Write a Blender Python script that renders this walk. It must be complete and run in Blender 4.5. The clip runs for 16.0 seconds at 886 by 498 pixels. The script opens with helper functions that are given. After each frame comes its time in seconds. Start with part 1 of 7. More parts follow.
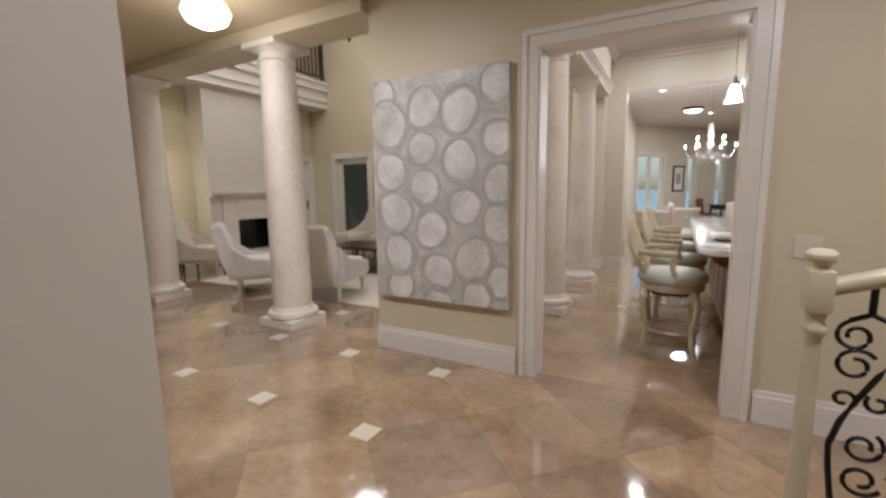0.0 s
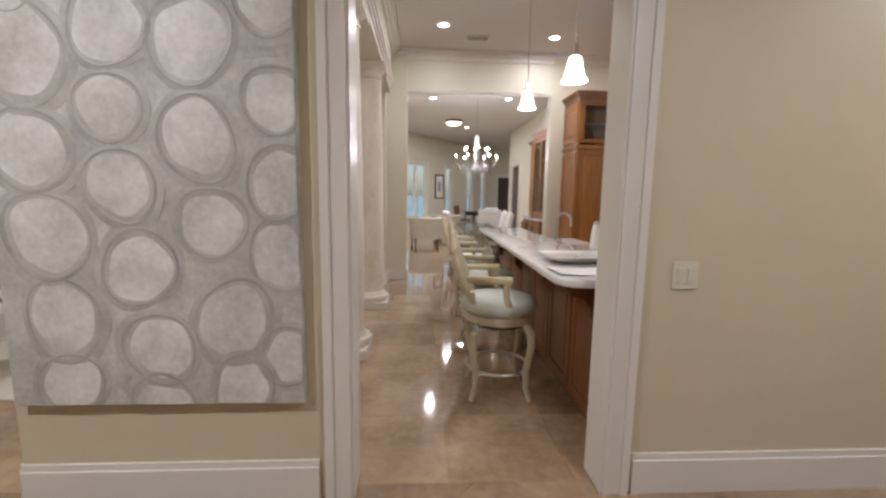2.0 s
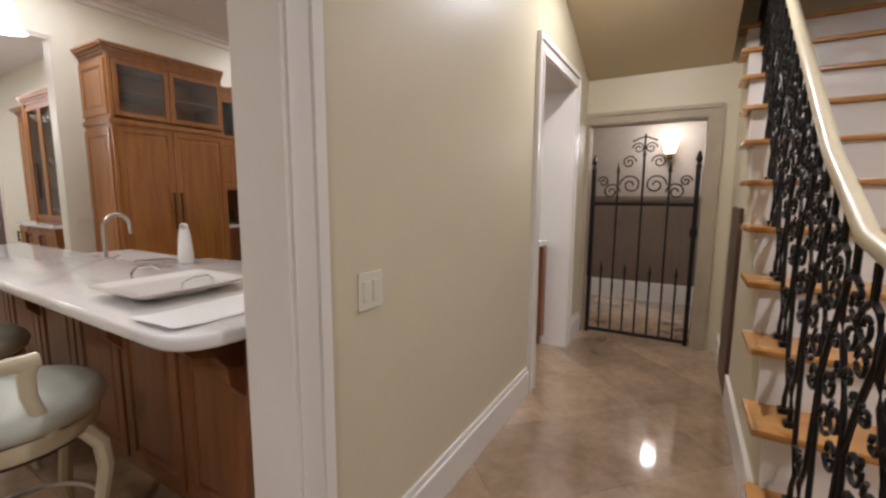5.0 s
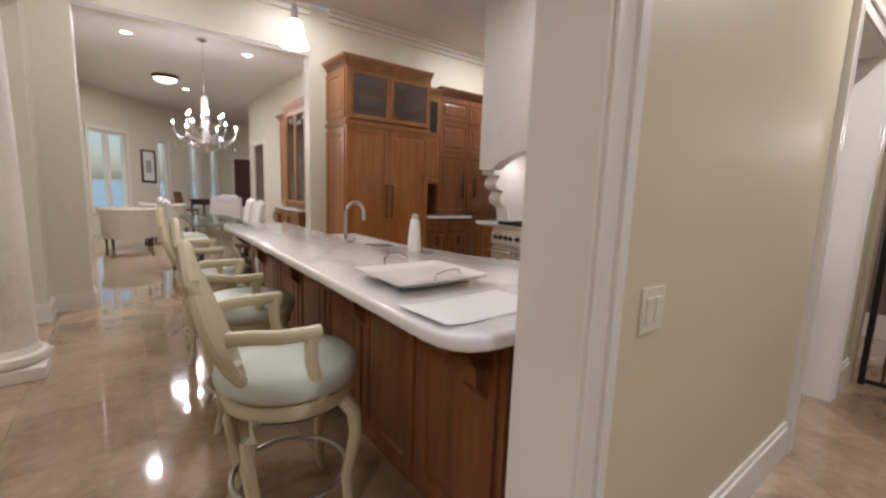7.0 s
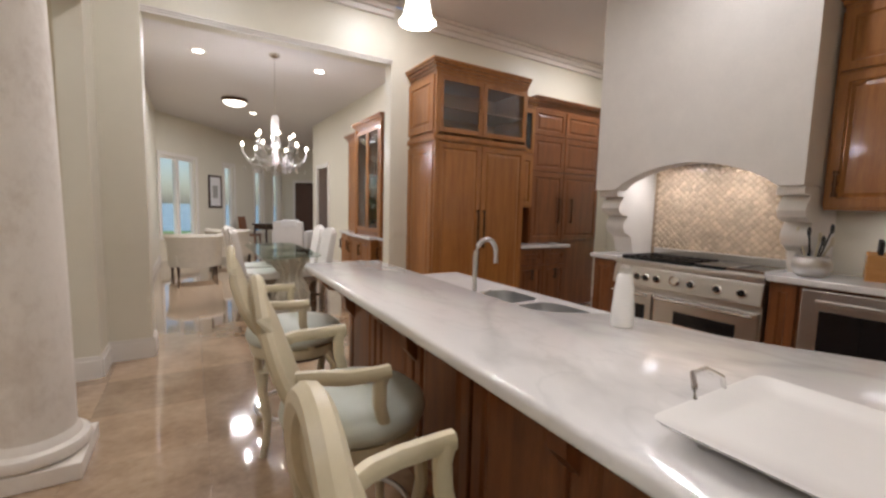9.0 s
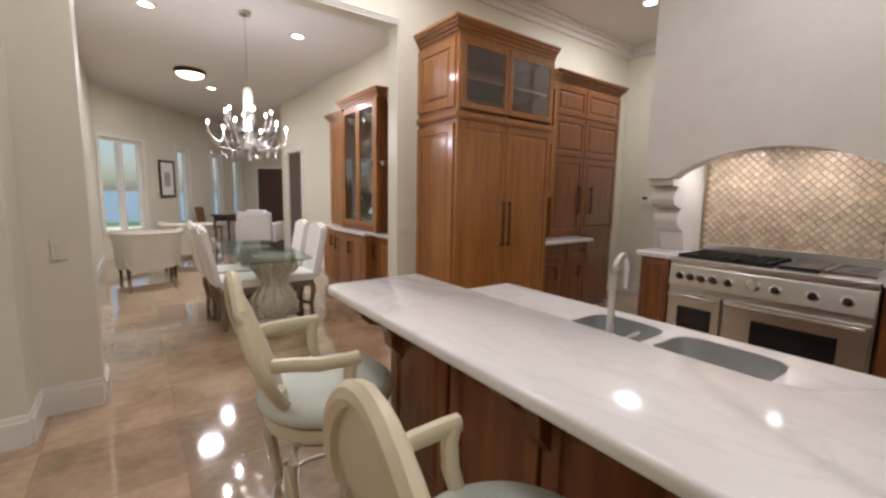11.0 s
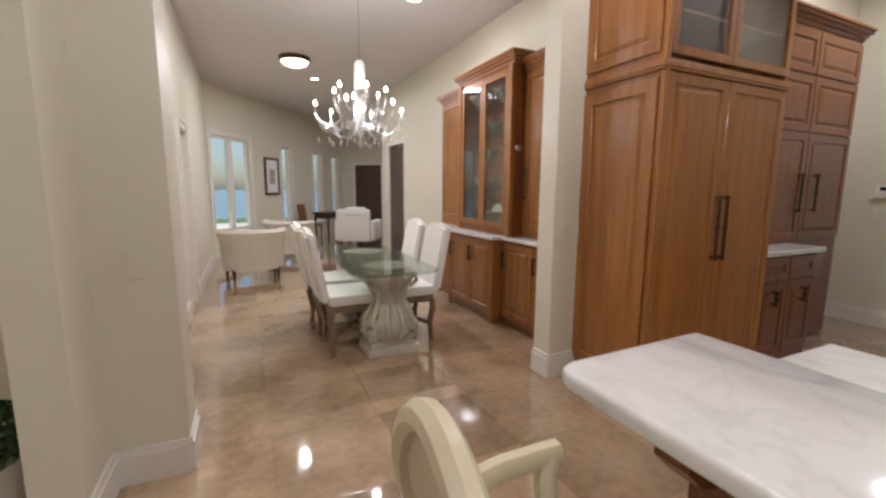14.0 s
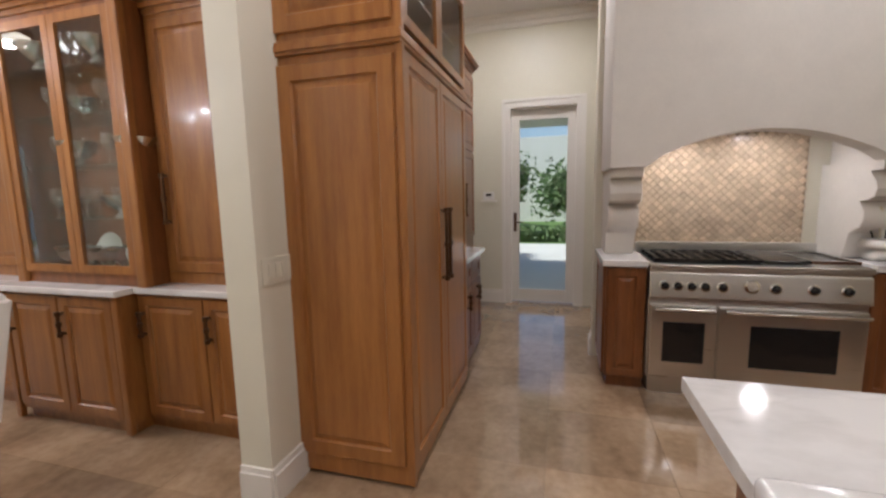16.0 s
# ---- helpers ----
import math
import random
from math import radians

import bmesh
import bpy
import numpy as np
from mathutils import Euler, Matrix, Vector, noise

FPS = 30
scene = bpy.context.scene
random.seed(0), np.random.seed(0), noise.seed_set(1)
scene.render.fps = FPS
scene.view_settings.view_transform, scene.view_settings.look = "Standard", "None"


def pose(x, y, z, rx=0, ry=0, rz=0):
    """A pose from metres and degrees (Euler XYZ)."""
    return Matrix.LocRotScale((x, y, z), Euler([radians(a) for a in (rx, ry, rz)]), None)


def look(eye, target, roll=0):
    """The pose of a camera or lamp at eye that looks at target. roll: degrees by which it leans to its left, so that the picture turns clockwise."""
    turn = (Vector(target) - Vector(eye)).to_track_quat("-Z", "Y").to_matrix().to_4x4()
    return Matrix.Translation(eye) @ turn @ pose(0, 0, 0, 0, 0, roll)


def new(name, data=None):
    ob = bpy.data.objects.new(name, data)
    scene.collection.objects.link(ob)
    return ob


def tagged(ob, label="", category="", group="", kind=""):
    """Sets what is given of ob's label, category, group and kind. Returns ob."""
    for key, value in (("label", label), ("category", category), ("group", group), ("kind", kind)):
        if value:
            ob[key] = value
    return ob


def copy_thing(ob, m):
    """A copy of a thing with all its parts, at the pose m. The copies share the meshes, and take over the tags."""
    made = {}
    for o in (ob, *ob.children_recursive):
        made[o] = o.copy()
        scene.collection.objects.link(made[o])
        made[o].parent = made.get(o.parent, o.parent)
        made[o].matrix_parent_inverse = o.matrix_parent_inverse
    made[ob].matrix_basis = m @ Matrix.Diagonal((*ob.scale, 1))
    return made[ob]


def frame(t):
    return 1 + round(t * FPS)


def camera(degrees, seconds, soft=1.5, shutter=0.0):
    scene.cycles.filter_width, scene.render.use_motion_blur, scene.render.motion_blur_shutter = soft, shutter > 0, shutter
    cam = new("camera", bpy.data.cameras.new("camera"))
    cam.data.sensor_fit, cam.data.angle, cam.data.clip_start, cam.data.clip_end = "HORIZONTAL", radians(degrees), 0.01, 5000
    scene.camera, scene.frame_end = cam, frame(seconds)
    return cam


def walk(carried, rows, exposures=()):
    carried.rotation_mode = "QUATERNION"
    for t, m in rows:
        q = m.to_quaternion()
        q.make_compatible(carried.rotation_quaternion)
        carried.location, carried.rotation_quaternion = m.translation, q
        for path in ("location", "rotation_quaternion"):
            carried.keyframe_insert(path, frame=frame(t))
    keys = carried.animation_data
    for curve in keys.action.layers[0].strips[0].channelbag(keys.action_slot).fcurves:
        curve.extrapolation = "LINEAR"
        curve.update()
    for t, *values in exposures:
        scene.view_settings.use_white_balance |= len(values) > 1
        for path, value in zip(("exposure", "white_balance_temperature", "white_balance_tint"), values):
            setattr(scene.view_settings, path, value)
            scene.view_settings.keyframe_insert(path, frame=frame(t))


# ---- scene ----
cam = camera(93.4, 16.0, soft=2.6)

PATH = [
    (0, (-0.056, 0.269, 1.339), (-1.005, 2.007, 1.062), -0.8),
    (0.5, (-0.268, 0.511, 1.355), (-0.842, 2.415, 1.143), -0.3),
    (1, (-0.445, 0.762, 1.341), (-0.846, 2.709, 1.119), -1.7),
    (1.5, (-0.557, 1.052, 1.349), (-0.627, 3.041, 1.145), -1.2),
    (2, (-0.567, 1.36, 1.353), (-0.457, 3.34, 1.094), 0.9),
    (2.5, (-0.6, 1.638, 1.325), (0.033, 3.517, 1.063), 1.1),
    (3, (-0.531, 1.842, 1.33), (0.577, 3.484, 1.053), 0.8),
    (3.5, (-0.441, 1.982, 1.337), (1.035, 3.308, 1.081), 1.4),
    (6, (-0.421, 2.318, 1.298), (1.309, 3.288, 1.043), 0.2),
    (6.5, (-0.515, 2.381, 1.291), (0.976, 3.687, 1.018), 2.2),
    (7, (-0.492, 2.584, 1.309), (0.714, 4.154, 1.025), 2.1),
    (7.5, (-0.443, 2.798, 1.32), (0.564, 4.501, 1.028), 1.6),
    (8, (-0.432, 3.104, 1.338), (0.55, 4.827, 1.08), 0.7),
    (8.5, (-0.452, 3.409, 1.342), (0.472, 5.164, 1.087), 1.4),
    (8.7, (-0.46, 3.501, 1.34), (0.5, 5.244, 1.143), 1.2),
    (10.8, (-0.527, 4.489, 1.401), (0.714, 6.033, 1.127), 2.0),
    (11, (-0.547, 4.555, 1.393), (0.63, 6.151, 1.133), 1.1),
    (11.5, (-0.562, 4.683, 1.363), (0.312, 6.464, 1.106), -0.6),
    (12, (-0.471, 4.777, 1.366), (0.033, 6.691, 1.077), 0.3),
    (12.5, (-0.404, 4.894, 1.363), (-0.078, 6.837, 1.022), 0.9),
    (13, (-0.456, 5.132, 1.35), (-0.021, 7.052, 0.998), 0.3),
    (13.5, (-0.48, 5.401, 1.339), (0.204, 7.249, 0.997), 0.4),
    (14, (-0.471, 5.728, 1.36), (0.37, 7.521, 1.076), 0.4),
    (14.5, (-0.484, 6.063, 1.347), (0.661, 7.686, 1.116), -0.6),
    (15, (-0.377, 6.342, 1.369), (1.069, 7.7, 1.116), -0.6),
    (15.5, (-0.222, 6.565, 1.399), (1.473, 7.598, 1.149), -0.3),
    (16, (-0.028, 6.773, 1.405), (1.88, 7.314, 1.148), -1.2),
]
walk(cam, [(t, look(eye, target, roll)) for t, eye, target, roll in PATH])

# ---- world, light, exposure ----
world = bpy.data.worlds.new("sky")
scene.world = world
world.use_nodes = True
wn = world.node_tree
sky = wn.nodes.new("ShaderNodeTexSky")
sky.sky_type = 'NISHITA'
sky.sun_disc = False
sky.sun_elevation = radians(69)
sky.air_density, sky.dust_density, sky.ozone_density = 0.9, 1.6, 1.2
sky.sun_rotation = radians(310)
wn.nodes["Background"].inputs["Strength"].default_value = 0.15
wn.links.new(sky.outputs[0], wn.nodes["Background"].inputs[0])
sun = new("sun", bpy.data.lights.new("sun", 'SUN'))
sun.data.energy, sun.data.angle, sun.data.color = 5.0, radians(6), (1, 0.95, 0.88)
sun.matrix_world = look((0, 0, 20), (6, -5, 0))
scene.view_settings.exposure = 0.0

WARM = (0.975, 0.955, 1.02)


def lamp(kind, name, place, energy, size=0.1, colour=WARM, aim=None):
    data = bpy.data.lights.new(name, kind)
    data.energy, data.color = energy, colour
    if kind == 'AREA':
        data.shape, data.size = 'DISK', size
    else:
        data.shadow_soft_size = size
    ob = new(name, data)
    ob.matrix_world = look(place, aim) if aim else pose(*place)
    return ob


# ---- materials ----
def mat(name, colour, rough=0.5, metal=0.0, grain=None, scale=8.0, amount=0.12, bump=0.0, stretch=(1, 1, 1), spread=0.0, coat=0.0, second=None):
    """Principled surface with large and fine variation. grain: second colour mixed in by noise; spread: tone change from piece to piece."""
    m = bpy.data.materials.new(name)
    m.use_nodes = True
    nt = m.node_tree
    b = nt.nodes["Principled BSDF"]
    b.inputs["Roughness"].default_value = rough
    b.inputs["Metallic"].default_value = metal
    b.inputs["Coat Weight"].default_value = coat
    b.inputs["Coat Roughness"].default_value = 0.08
    tc = nt.nodes.new("ShaderNodeTexCoord")
    mp = nt.nodes.new("ShaderNodeMapping")
    mp.inputs["Scale"].default_value = stretch
    nt.links.new(tc.outputs["Object"], mp.inputs[0])
    grain = grain or tuple(c * (1 - amount) for c in colour)

    def noise_node(sc, detail, rough_=0.6):
        n = nt.nodes.new("ShaderNodeTexNoise")
        n.inputs["Scale"].default_value = sc
        n.inputs["Detail"].default_value = detail
        n.inputs["Roughness"].default_value = rough_
        nt.links.new(mp.outputs[0], n.inputs["Vector"])
        return n

    big, fine = noise_node(scale, 4), noise_node(scale * 9, 6)
    add = nt.nodes.new("ShaderNodeMath")
    add.operation = 'MULTIPLY_ADD'
    nt.links.new(fine.outputs[0], add.inputs[0])
    add.inputs[1].default_value = 0.45
    nt.links.new(big.outputs[0], add.inputs[2])
    ramp = nt.nodes.new("ShaderNodeValToRGB")
    ramp.color_ramp.elements[0].position, ramp.color_ramp.elements[1].position = 0.45, 0.98
    ramp.color_ramp.elements[0].color, ramp.color_ramp.elements[1].color = (*grain, 1), (*colour, 1)
    if second:
        e = ramp.color_ramp.elements.new(0.72)
        e.color = (*second, 1)
    nt.links.new(add.outputs[0], ramp.inputs[0])
    out = ramp.outputs[0]
    if spread:
        info = nt.nodes.new("ShaderNodeObjectInfo")
        geo = nt.nodes.new("ShaderNodeNewGeometry")
        rnd = nt.nodes.new("ShaderNodeMath")
        rnd.operation = 'ADD'
        nt.links.new(info.outputs["Random"], rnd.inputs[0])
        nt.links.new(geo.outputs["Random Per Island"], rnd.inputs[1])
        fr = nt.nodes.new("ShaderNodeMath")
        fr.operation = 'FRACT'
        nt.links.new(rnd.outputs[0], fr.inputs[0])
        rg = nt.nodes.new("ShaderNodeMapRange")
        rg.inputs[3].default_value, rg.inputs[4].default_value = 1 - spread, 1 + spread
        nt.links.new(fr.outputs[0], rg.inputs[0])
        hsv = nt.nodes.new("ShaderNodeHueSaturation")
        nt.links.new(rg.outputs[0], hsv.inputs["Value"])
        nt.links.new(out, hsv.inputs["Color"])
        out = hsv.outputs[0]
    nt.links.new(out, b.inputs["Base Color"])
    if bump:
        bp = nt.nodes.new("ShaderNodeBump")
        bp.inputs["Strength"].default_value, bp.inputs["Distance"].default_value = bump, 0.004
        nt.links.new(fine.outputs[0], bp.inputs["Height"])
        nt.links.new(bp.outputs[0], b.inputs["Normal"])
    rr = nt.nodes.new("ShaderNodeMapRange")
    rr.inputs[3].default_value, rr.inputs[4].default_value = rough * 0.8, min(1, rough * 1.25)
    nt.links.new(big.outputs[0], rr.inputs[0])
    nt.links.new(rr.outputs[0], b.inputs["Roughness"])
    return m


def glow(name, colour, strength):
    m = bpy.data.materials.new(name)
    m.use_nodes = True
    b = m.node_tree.nodes["Principled BSDF"]
    b.inputs["Base Color"].default_value = (*colour, 1)
    b.inputs["Emission Color"].default_value = (*colour, 1)
    b.inputs["Emission Strength"].default_value = strength
    return m


def glass(name, colour=(1, 1, 1), rough=0.0, base=0.035, gain=0.5):
    """Clear pane: see-through, with gloss that grows towards grazing views."""
    m = bpy.data.materials.new(name)
    m.use_nodes = True
    nt = m.node_tree
    nt.nodes.remove(nt.nodes["Principled BSDF"])
    tr, gl, mix, lw, mul = (nt.nodes.new(n) for n in ("ShaderNodeBsdfTransparent", "ShaderNodeBsdfGlossy", "ShaderNodeMixShader", "ShaderNodeLayerWeight", "ShaderNodeMath"))
    tr.inputs[0].default_value = (*colour, 1)
    gl.inputs["Roughness"].default_value = rough
    lw.inputs[0].default_value = 0.12
    mul.operation = 'MULTIPLY_ADD'
    mul.inputs[1].default_value, mul.inputs[2].default_value = gain, base
    nt.links.new(lw.outputs["Facing"], mul.inputs[0])
    nt.links.new(mul.outputs[0], mix.inputs[0])
    nt.links.new(tr.outputs[0], mix.inputs[1])
    nt.links.new(gl.outputs[0], mix.inputs[2])
    nt.links.new(mix.outputs[0], nt.nodes["Material Output"].inputs[0])
    return m


M_WALL = mat("cream wall paint", (0.645, 0.572, 0.41), 0.46, scale=1.2, amount=0.06, bump=0.05)
M_WALLK = mat("pale cream wall paint", (0.71, 0.668, 0.55), 0.45, scale=1.2, amount=0.06, bump=0.05)
M_WALLE = mat("grey-white wall paint", (0.62, 0.58, 0.51), 0.5, scale=1.2, amount=0.06, bump=0.05)
M_TRIM = mat("white trim paint", (0.78, 0.74, 0.68), 0.32, scale=3, amount=0.05)
M_CEIL = mat("ceiling paint", (0.67, 0.64, 0.62), 0.7, scale=1.5, amount=0.05)
M_CEILF = mat("foyer ceiling paint", (0.60, 0.50, 0.33), 0.6, scale=1.5, amount=0.05)
M_PLASTER = mat("white plaster", (0.74, 0.695, 0.635), 0.55, scale=5, amount=0.09, bump=0.25)
M_TILE = mat("polished brown marble", (0.50, 0.36, 0.238), 0.075, grain=(0.22, 0.14, 0.082), second=(0.36, 0.245, 0.152), scale=2.0, spread=0.22, coat=0.9)
M_TILE.node_tree.nodes["Principled BSDF"].inputs["IOR"].default_value = 1.6
M_TILE.node_tree.nodes["Principled BSDF"].inputs["Coat Roughness"].default_value = 0.05
M_GROUT = mat("brown grout", (0.33, 0.235, 0.15), 0.3, scale=6)
M_INSET = mat("cream marble inset", (0.72, 0.64, 0.52), 0.09, scale=9, amount=0.1)
M_WOODM = mat("brown cherry wood", (0.37, 0.155, 0.042), 0.32, grain=(0.19, 0.068, 0.018), scale=3.2, stretch=(6, 6, 0.55), bump=0.05, coat=0.2)
M_WOOD = mat("cherry wood", (0.42, 0.175, 0.045), 0.30, grain=(0.24, 0.085, 0.02), scale=3.2, stretch=(6, 6, 0.55), bump=0.05, coat=0.25)
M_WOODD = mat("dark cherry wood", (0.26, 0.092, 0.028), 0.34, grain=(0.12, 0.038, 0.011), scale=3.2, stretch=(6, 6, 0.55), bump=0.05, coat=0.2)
M_TREAD = mat("oak tread", (0.55, 0.27, 0.08), 0.25, grain=(0.42, 0.19, 0.05), scale=3, stretch=(6, 1, 6), coat=0.2)
M_DARKW = mat("dark walnut", (0.06, 0.032, 0.02), 0.3, scale=4, amount=0.3)
M_DOORD = mat("dark brown door", (0.09, 0.045, 0.03), 0.35, scale=4, amount=0.25)
M_MARBLE = mat("white veined marble", (0.74, 0.72, 0.70), 0.12, grain=(0.57, 0.55, 0.53), second=(0.73, 0.71, 0.69), scale=1.6, stretch=(1.0, 0.5, 1), coat=0.2)


def veined(m, scale=0.9):
    """Adds thin wandering grey veins to a stone."""
    nt = m.node_tree
    b = nt.nodes["Principled BSDF"]
    old = b.inputs["Base Color"].links[0].from_socket
    tc = nt.nodes.new("ShaderNodeTexCoord")
    mp = nt.nodes.new("ShaderNodeMapping")
    mp.inputs["Scale"].default_value, mp.inputs["Rotation"].default_value = (1.6, 0.7, 1), (0, 0, 0.5)
    nt.links.new(tc.outputs["Object"], mp.inputs[0])
    for sc, width, dark in ((scale * 0.75, 0.035, 0.84), (scale * 2.1, 0.016, 0.93)):
        n = nt.nodes.new("ShaderNodeTexNoise")
        n.inputs["Scale"].default_value, n.inputs["Detail"].default_value, n.inputs["Distortion"].default_value = sc, 5, 0.7
        nt.links.new(mp.outputs[0], n.inputs["Vector"])
        s = nt.nodes.new("ShaderNodeMath")
        s.operation = 'SUBTRACT'
        nt.links.new(n.outputs[0], s.inputs[0])
        s.inputs[1].default_value = 0.5
        ab = nt.nodes.new("ShaderNodeMath")
        ab.operation = 'ABSOLUTE'
        nt.links.new(s.outputs[0], ab.inputs[0])
        r = nt.nodes.new("ShaderNodeMapRange")
        r.inputs[1].default_value, r.inputs[2].default_value, r.inputs[3].default_value, r.inputs[4].default_value = 0, width, dark, 1
        nt.links.new(ab.outputs[0], r.inputs[0])
        h = nt.nodes.new("ShaderNodeHueSaturation")
        nt.links.new(old, h.inputs["Color"])
        nt.links.new(r.outputs[0], h.inputs["Value"])
        old = h.outputs[0]
    nt.links.new(old, b.inputs["Base Color"])


veined(M_MARBLE)
M_CREAM = mat("cream lacquer", (0.66, 0.58, 0.40), 0.32, scale=6, amount=0.14, bump=0.05)
M_CUSH = mat("pale celadon leather", (0.60, 0.63, 0.55), 0.38, scale=7, amount=0.1, bump=0.1)
M_WHITEF = mat("white upholstery", (0.80, 0.77, 0.73), 0.8, scale=14, amount=0.08, bump=0.2)
M_STRIPE = mat("white striped upholstery", (0.84, 0.82, 0.79), 0.8, scale=14, amount=0.06, bump=0.2)


def striped(m, gap=0.045, dark=0.8):
    """Adds narrow woven stripes across the width of a cloth."""
    nt = m.node_tree
    b = nt.nodes["Principled BSDF"]
    old = b.inputs["Base Color"].links[0].from_socket
    tc, w = nt.nodes.new("ShaderNodeTexCoord"), nt.nodes.new("ShaderNodeTexWave")
    w.bands_direction = 'Y'
    w.inputs["Scale"].default_value, w.inputs["Distortion"].default_value = 0.314 / gap, 0.3
    nt.links.new(tc.outputs["Object"], w.inputs["Vector"])
    r = nt.nodes.new("ShaderNodeMapRange")
    r.inputs[3].default_value, r.inputs[4].default_value = dark, 1
    nt.links.new(w.outputs["Fac"], r.inputs[0])
    h = nt.nodes.new("ShaderNodeHueSaturation")
    nt.links.new(old, h.inputs["Color"])
    nt.links.new(r.outputs[0], h.inputs["Value"])
    nt.links.new(h.outputs[0], b.inputs["Base Color"])


striped(M_STRIPE)
M_CREAMF = mat("cream upholstery", (0.68, 0.64, 0.55), 0.8, scale=14, amount=0.12, bump=0.2)
M_RUG = mat("ivory wool rug", (0.70, 0.65, 0.57), 0.95, scale=18, amount=0.15, bump=0.4)
M_MAT = mat("grey-white door mat", (0.62, 0.57, 0.50), 0.95, scale=22, amount=0.2, bump=0.4)
M_IRON = mat("black wrought iron", (0.018, 0.016, 0.015), 0.42, 0.6, scale=12, amount=0.3)
M_STEEL = mat("brushed steel", (0.66, 0.64, 0.61), 0.29, 1.0, scale=3, stretch=(1, 0.3, 14), amount=0.06)
M_SINK = mat("satin sink steel", (0.66, 0.66, 0.65), 0.38, 1.0, scale=4, amount=0.1)
M_CHROME = mat("chrome", (0.72, 0.71, 0.70), 0.12, 1.0, scale=5, amount=0.05)
M_BLACK = mat("black enamel", (0.012, 0.012, 0.013), 0.2, scale=5, amount=0.3)
M_OVEN = mat("dark oven glass", (0.015, 0.014, 0.014), 0.06, scale=5, amount=0.2)
M_BRONZE = mat("dark bronze", (0.12, 0.065, 0.035), 0.35, 0.8, scale=8, amount=0.2)
M_STONE = mat("carved limestone", (0.66, 0.60, 0.50), 0.75, scale=9, amount=0.3, bump=0.5)
M_MOSA = mat("beige stone mosaic", (0.68, 0.54, 0.39), 0.22, scale=10, amount=0.2, spread=0.17, coat=0.4)
M_SILVER = mat("brushed silver", (0.80, 0.79, 0.78), 0.24, 0.85, scale=9, amount=0.1)
M_CERAM = mat("white ceramic", (0.82, 0.80, 0.77), 0.15, scale=6, amount=0.04)
M_PAPER = mat("white paper", (0.84, 0.83, 0.82), 0.7, scale=5, amount=0.04)
M_GREEN = mat("clipped green foliage", (0.06, 0.115, 0.035), 0.6, scale=30, amount=0.5, spread=0.35)
M_LEAF = mat("sunlit garden leaves", (0.115, 0.20, 0.065), 0.55, scale=20, amount=0.45, spread=0.4)
M_GRASS = mat("lawn", (0.10, 0.20, 0.045), 0.9, scale=3, amount=0.4, bump=0.4)
M_PAVE = mat("pale patio stone", (0.62, 0.62, 0.61), 0.6, scale=2, amount=0.15)
M_LINEN = mat("beige wall covering", (0.40, 0.34, 0.28), 0.85, scale=14, amount=0.12)
M_CANVAS = mat("silver canvas", (0.72, 0.71, 0.66), 0.42, grain=(0.33, 0.325, 0.295), scale=4.5, bump=0.3)
M_RING = mat("grey ring paint", (0.30, 0.295, 0.265), 0.45, grain=(0.50, 0.49, 0.45), scale=7, bump=0.3)
M_WASH = mat("pale grey ring wash", (0.36, 0.355, 0.325), 0.45, grain=(0.58, 0.57, 0.53), scale=6, bump=0.3)
M_DISC = mat("pearl disc paint", (0.84, 0.835, 0.80), 0.40, grain=(0.45, 0.44, 0.40), scale=4.5, bump=0.3)
M_COLUMN = mat("mottled column plaster", (0.86, 0.80, 0.72), 0.55, grain=(0.66, 0.58, 0.49), second=(0.82, 0.76, 0.68), scale=3.2, stretch=(1, 1, 0.7), bump=0.6)
M_SURR = mat("beige stone surround", (0.46, 0.38, 0.27), 0.6, scale=4, amount=0.2, bump=0.2)
M_LOWERW = mat("brown lower wall", (0.2, 0.145, 0.105), 0.45, scale=4, amount=0.25, stretch=(6, 6, 0.6))
M_CHAIRW = mat("weathered grey-brown wood", (0.27, 0.19, 0.125), 0.5, grain=(0.13, 0.085, 0.055), scale=5, stretch=(4, 4, 0.8), bump=0.1)
M_BACKING = mat("dark backing", (0.03, 0.035, 0.035), 0.8, scale=6, amount=0.3)
M_BULB = glow("lit bulb", (1.0, 0.90, 0.76), 22)
M_SHADE = glow("lit glass shade", (1.0, 0.92, 0.80), 5)
M_CAN = glow("lit downlight", (1.0, 0.93, 0.83), 16)
M_GLASS = glass("window glass", (0.94, 0.97, 0.97))
M_TGLASS = glass("green table glass", (0.84, 0.91, 0.87), 0.01, 0.12, 0.9)
M_CRYSTAL = glass("crystal", (0.97, 0.97, 0.97), 0.05, 0.22, 0.6)
M_CUT = glass("cut crystal", (0.98, 0.98, 0.98), 0.22, 0.3, 0.5)


# ---- mesh helpers ----
def cube_bm(bm, x0, x1, y0, y1, z0, z1, bevel=0.0):
    r = bmesh.ops.create_cube(bm, size=1)
    bmesh.ops.transform(bm, matrix=Matrix.LocRotScale(((x0 + x1) / 2, (y0 + y1) / 2, (z0 + z1) / 2), None, (abs(x1 - x0), abs(y1 - y0), abs(z1 - z0))), verts=r["verts"])
    if bevel:
        edges = list({e for v in r["verts"] for e in v.link_edges})
        bmesh.ops.bevel(bm, geom=edges, offset=bevel, segments=2, affect='EDGES', profile=0.6)


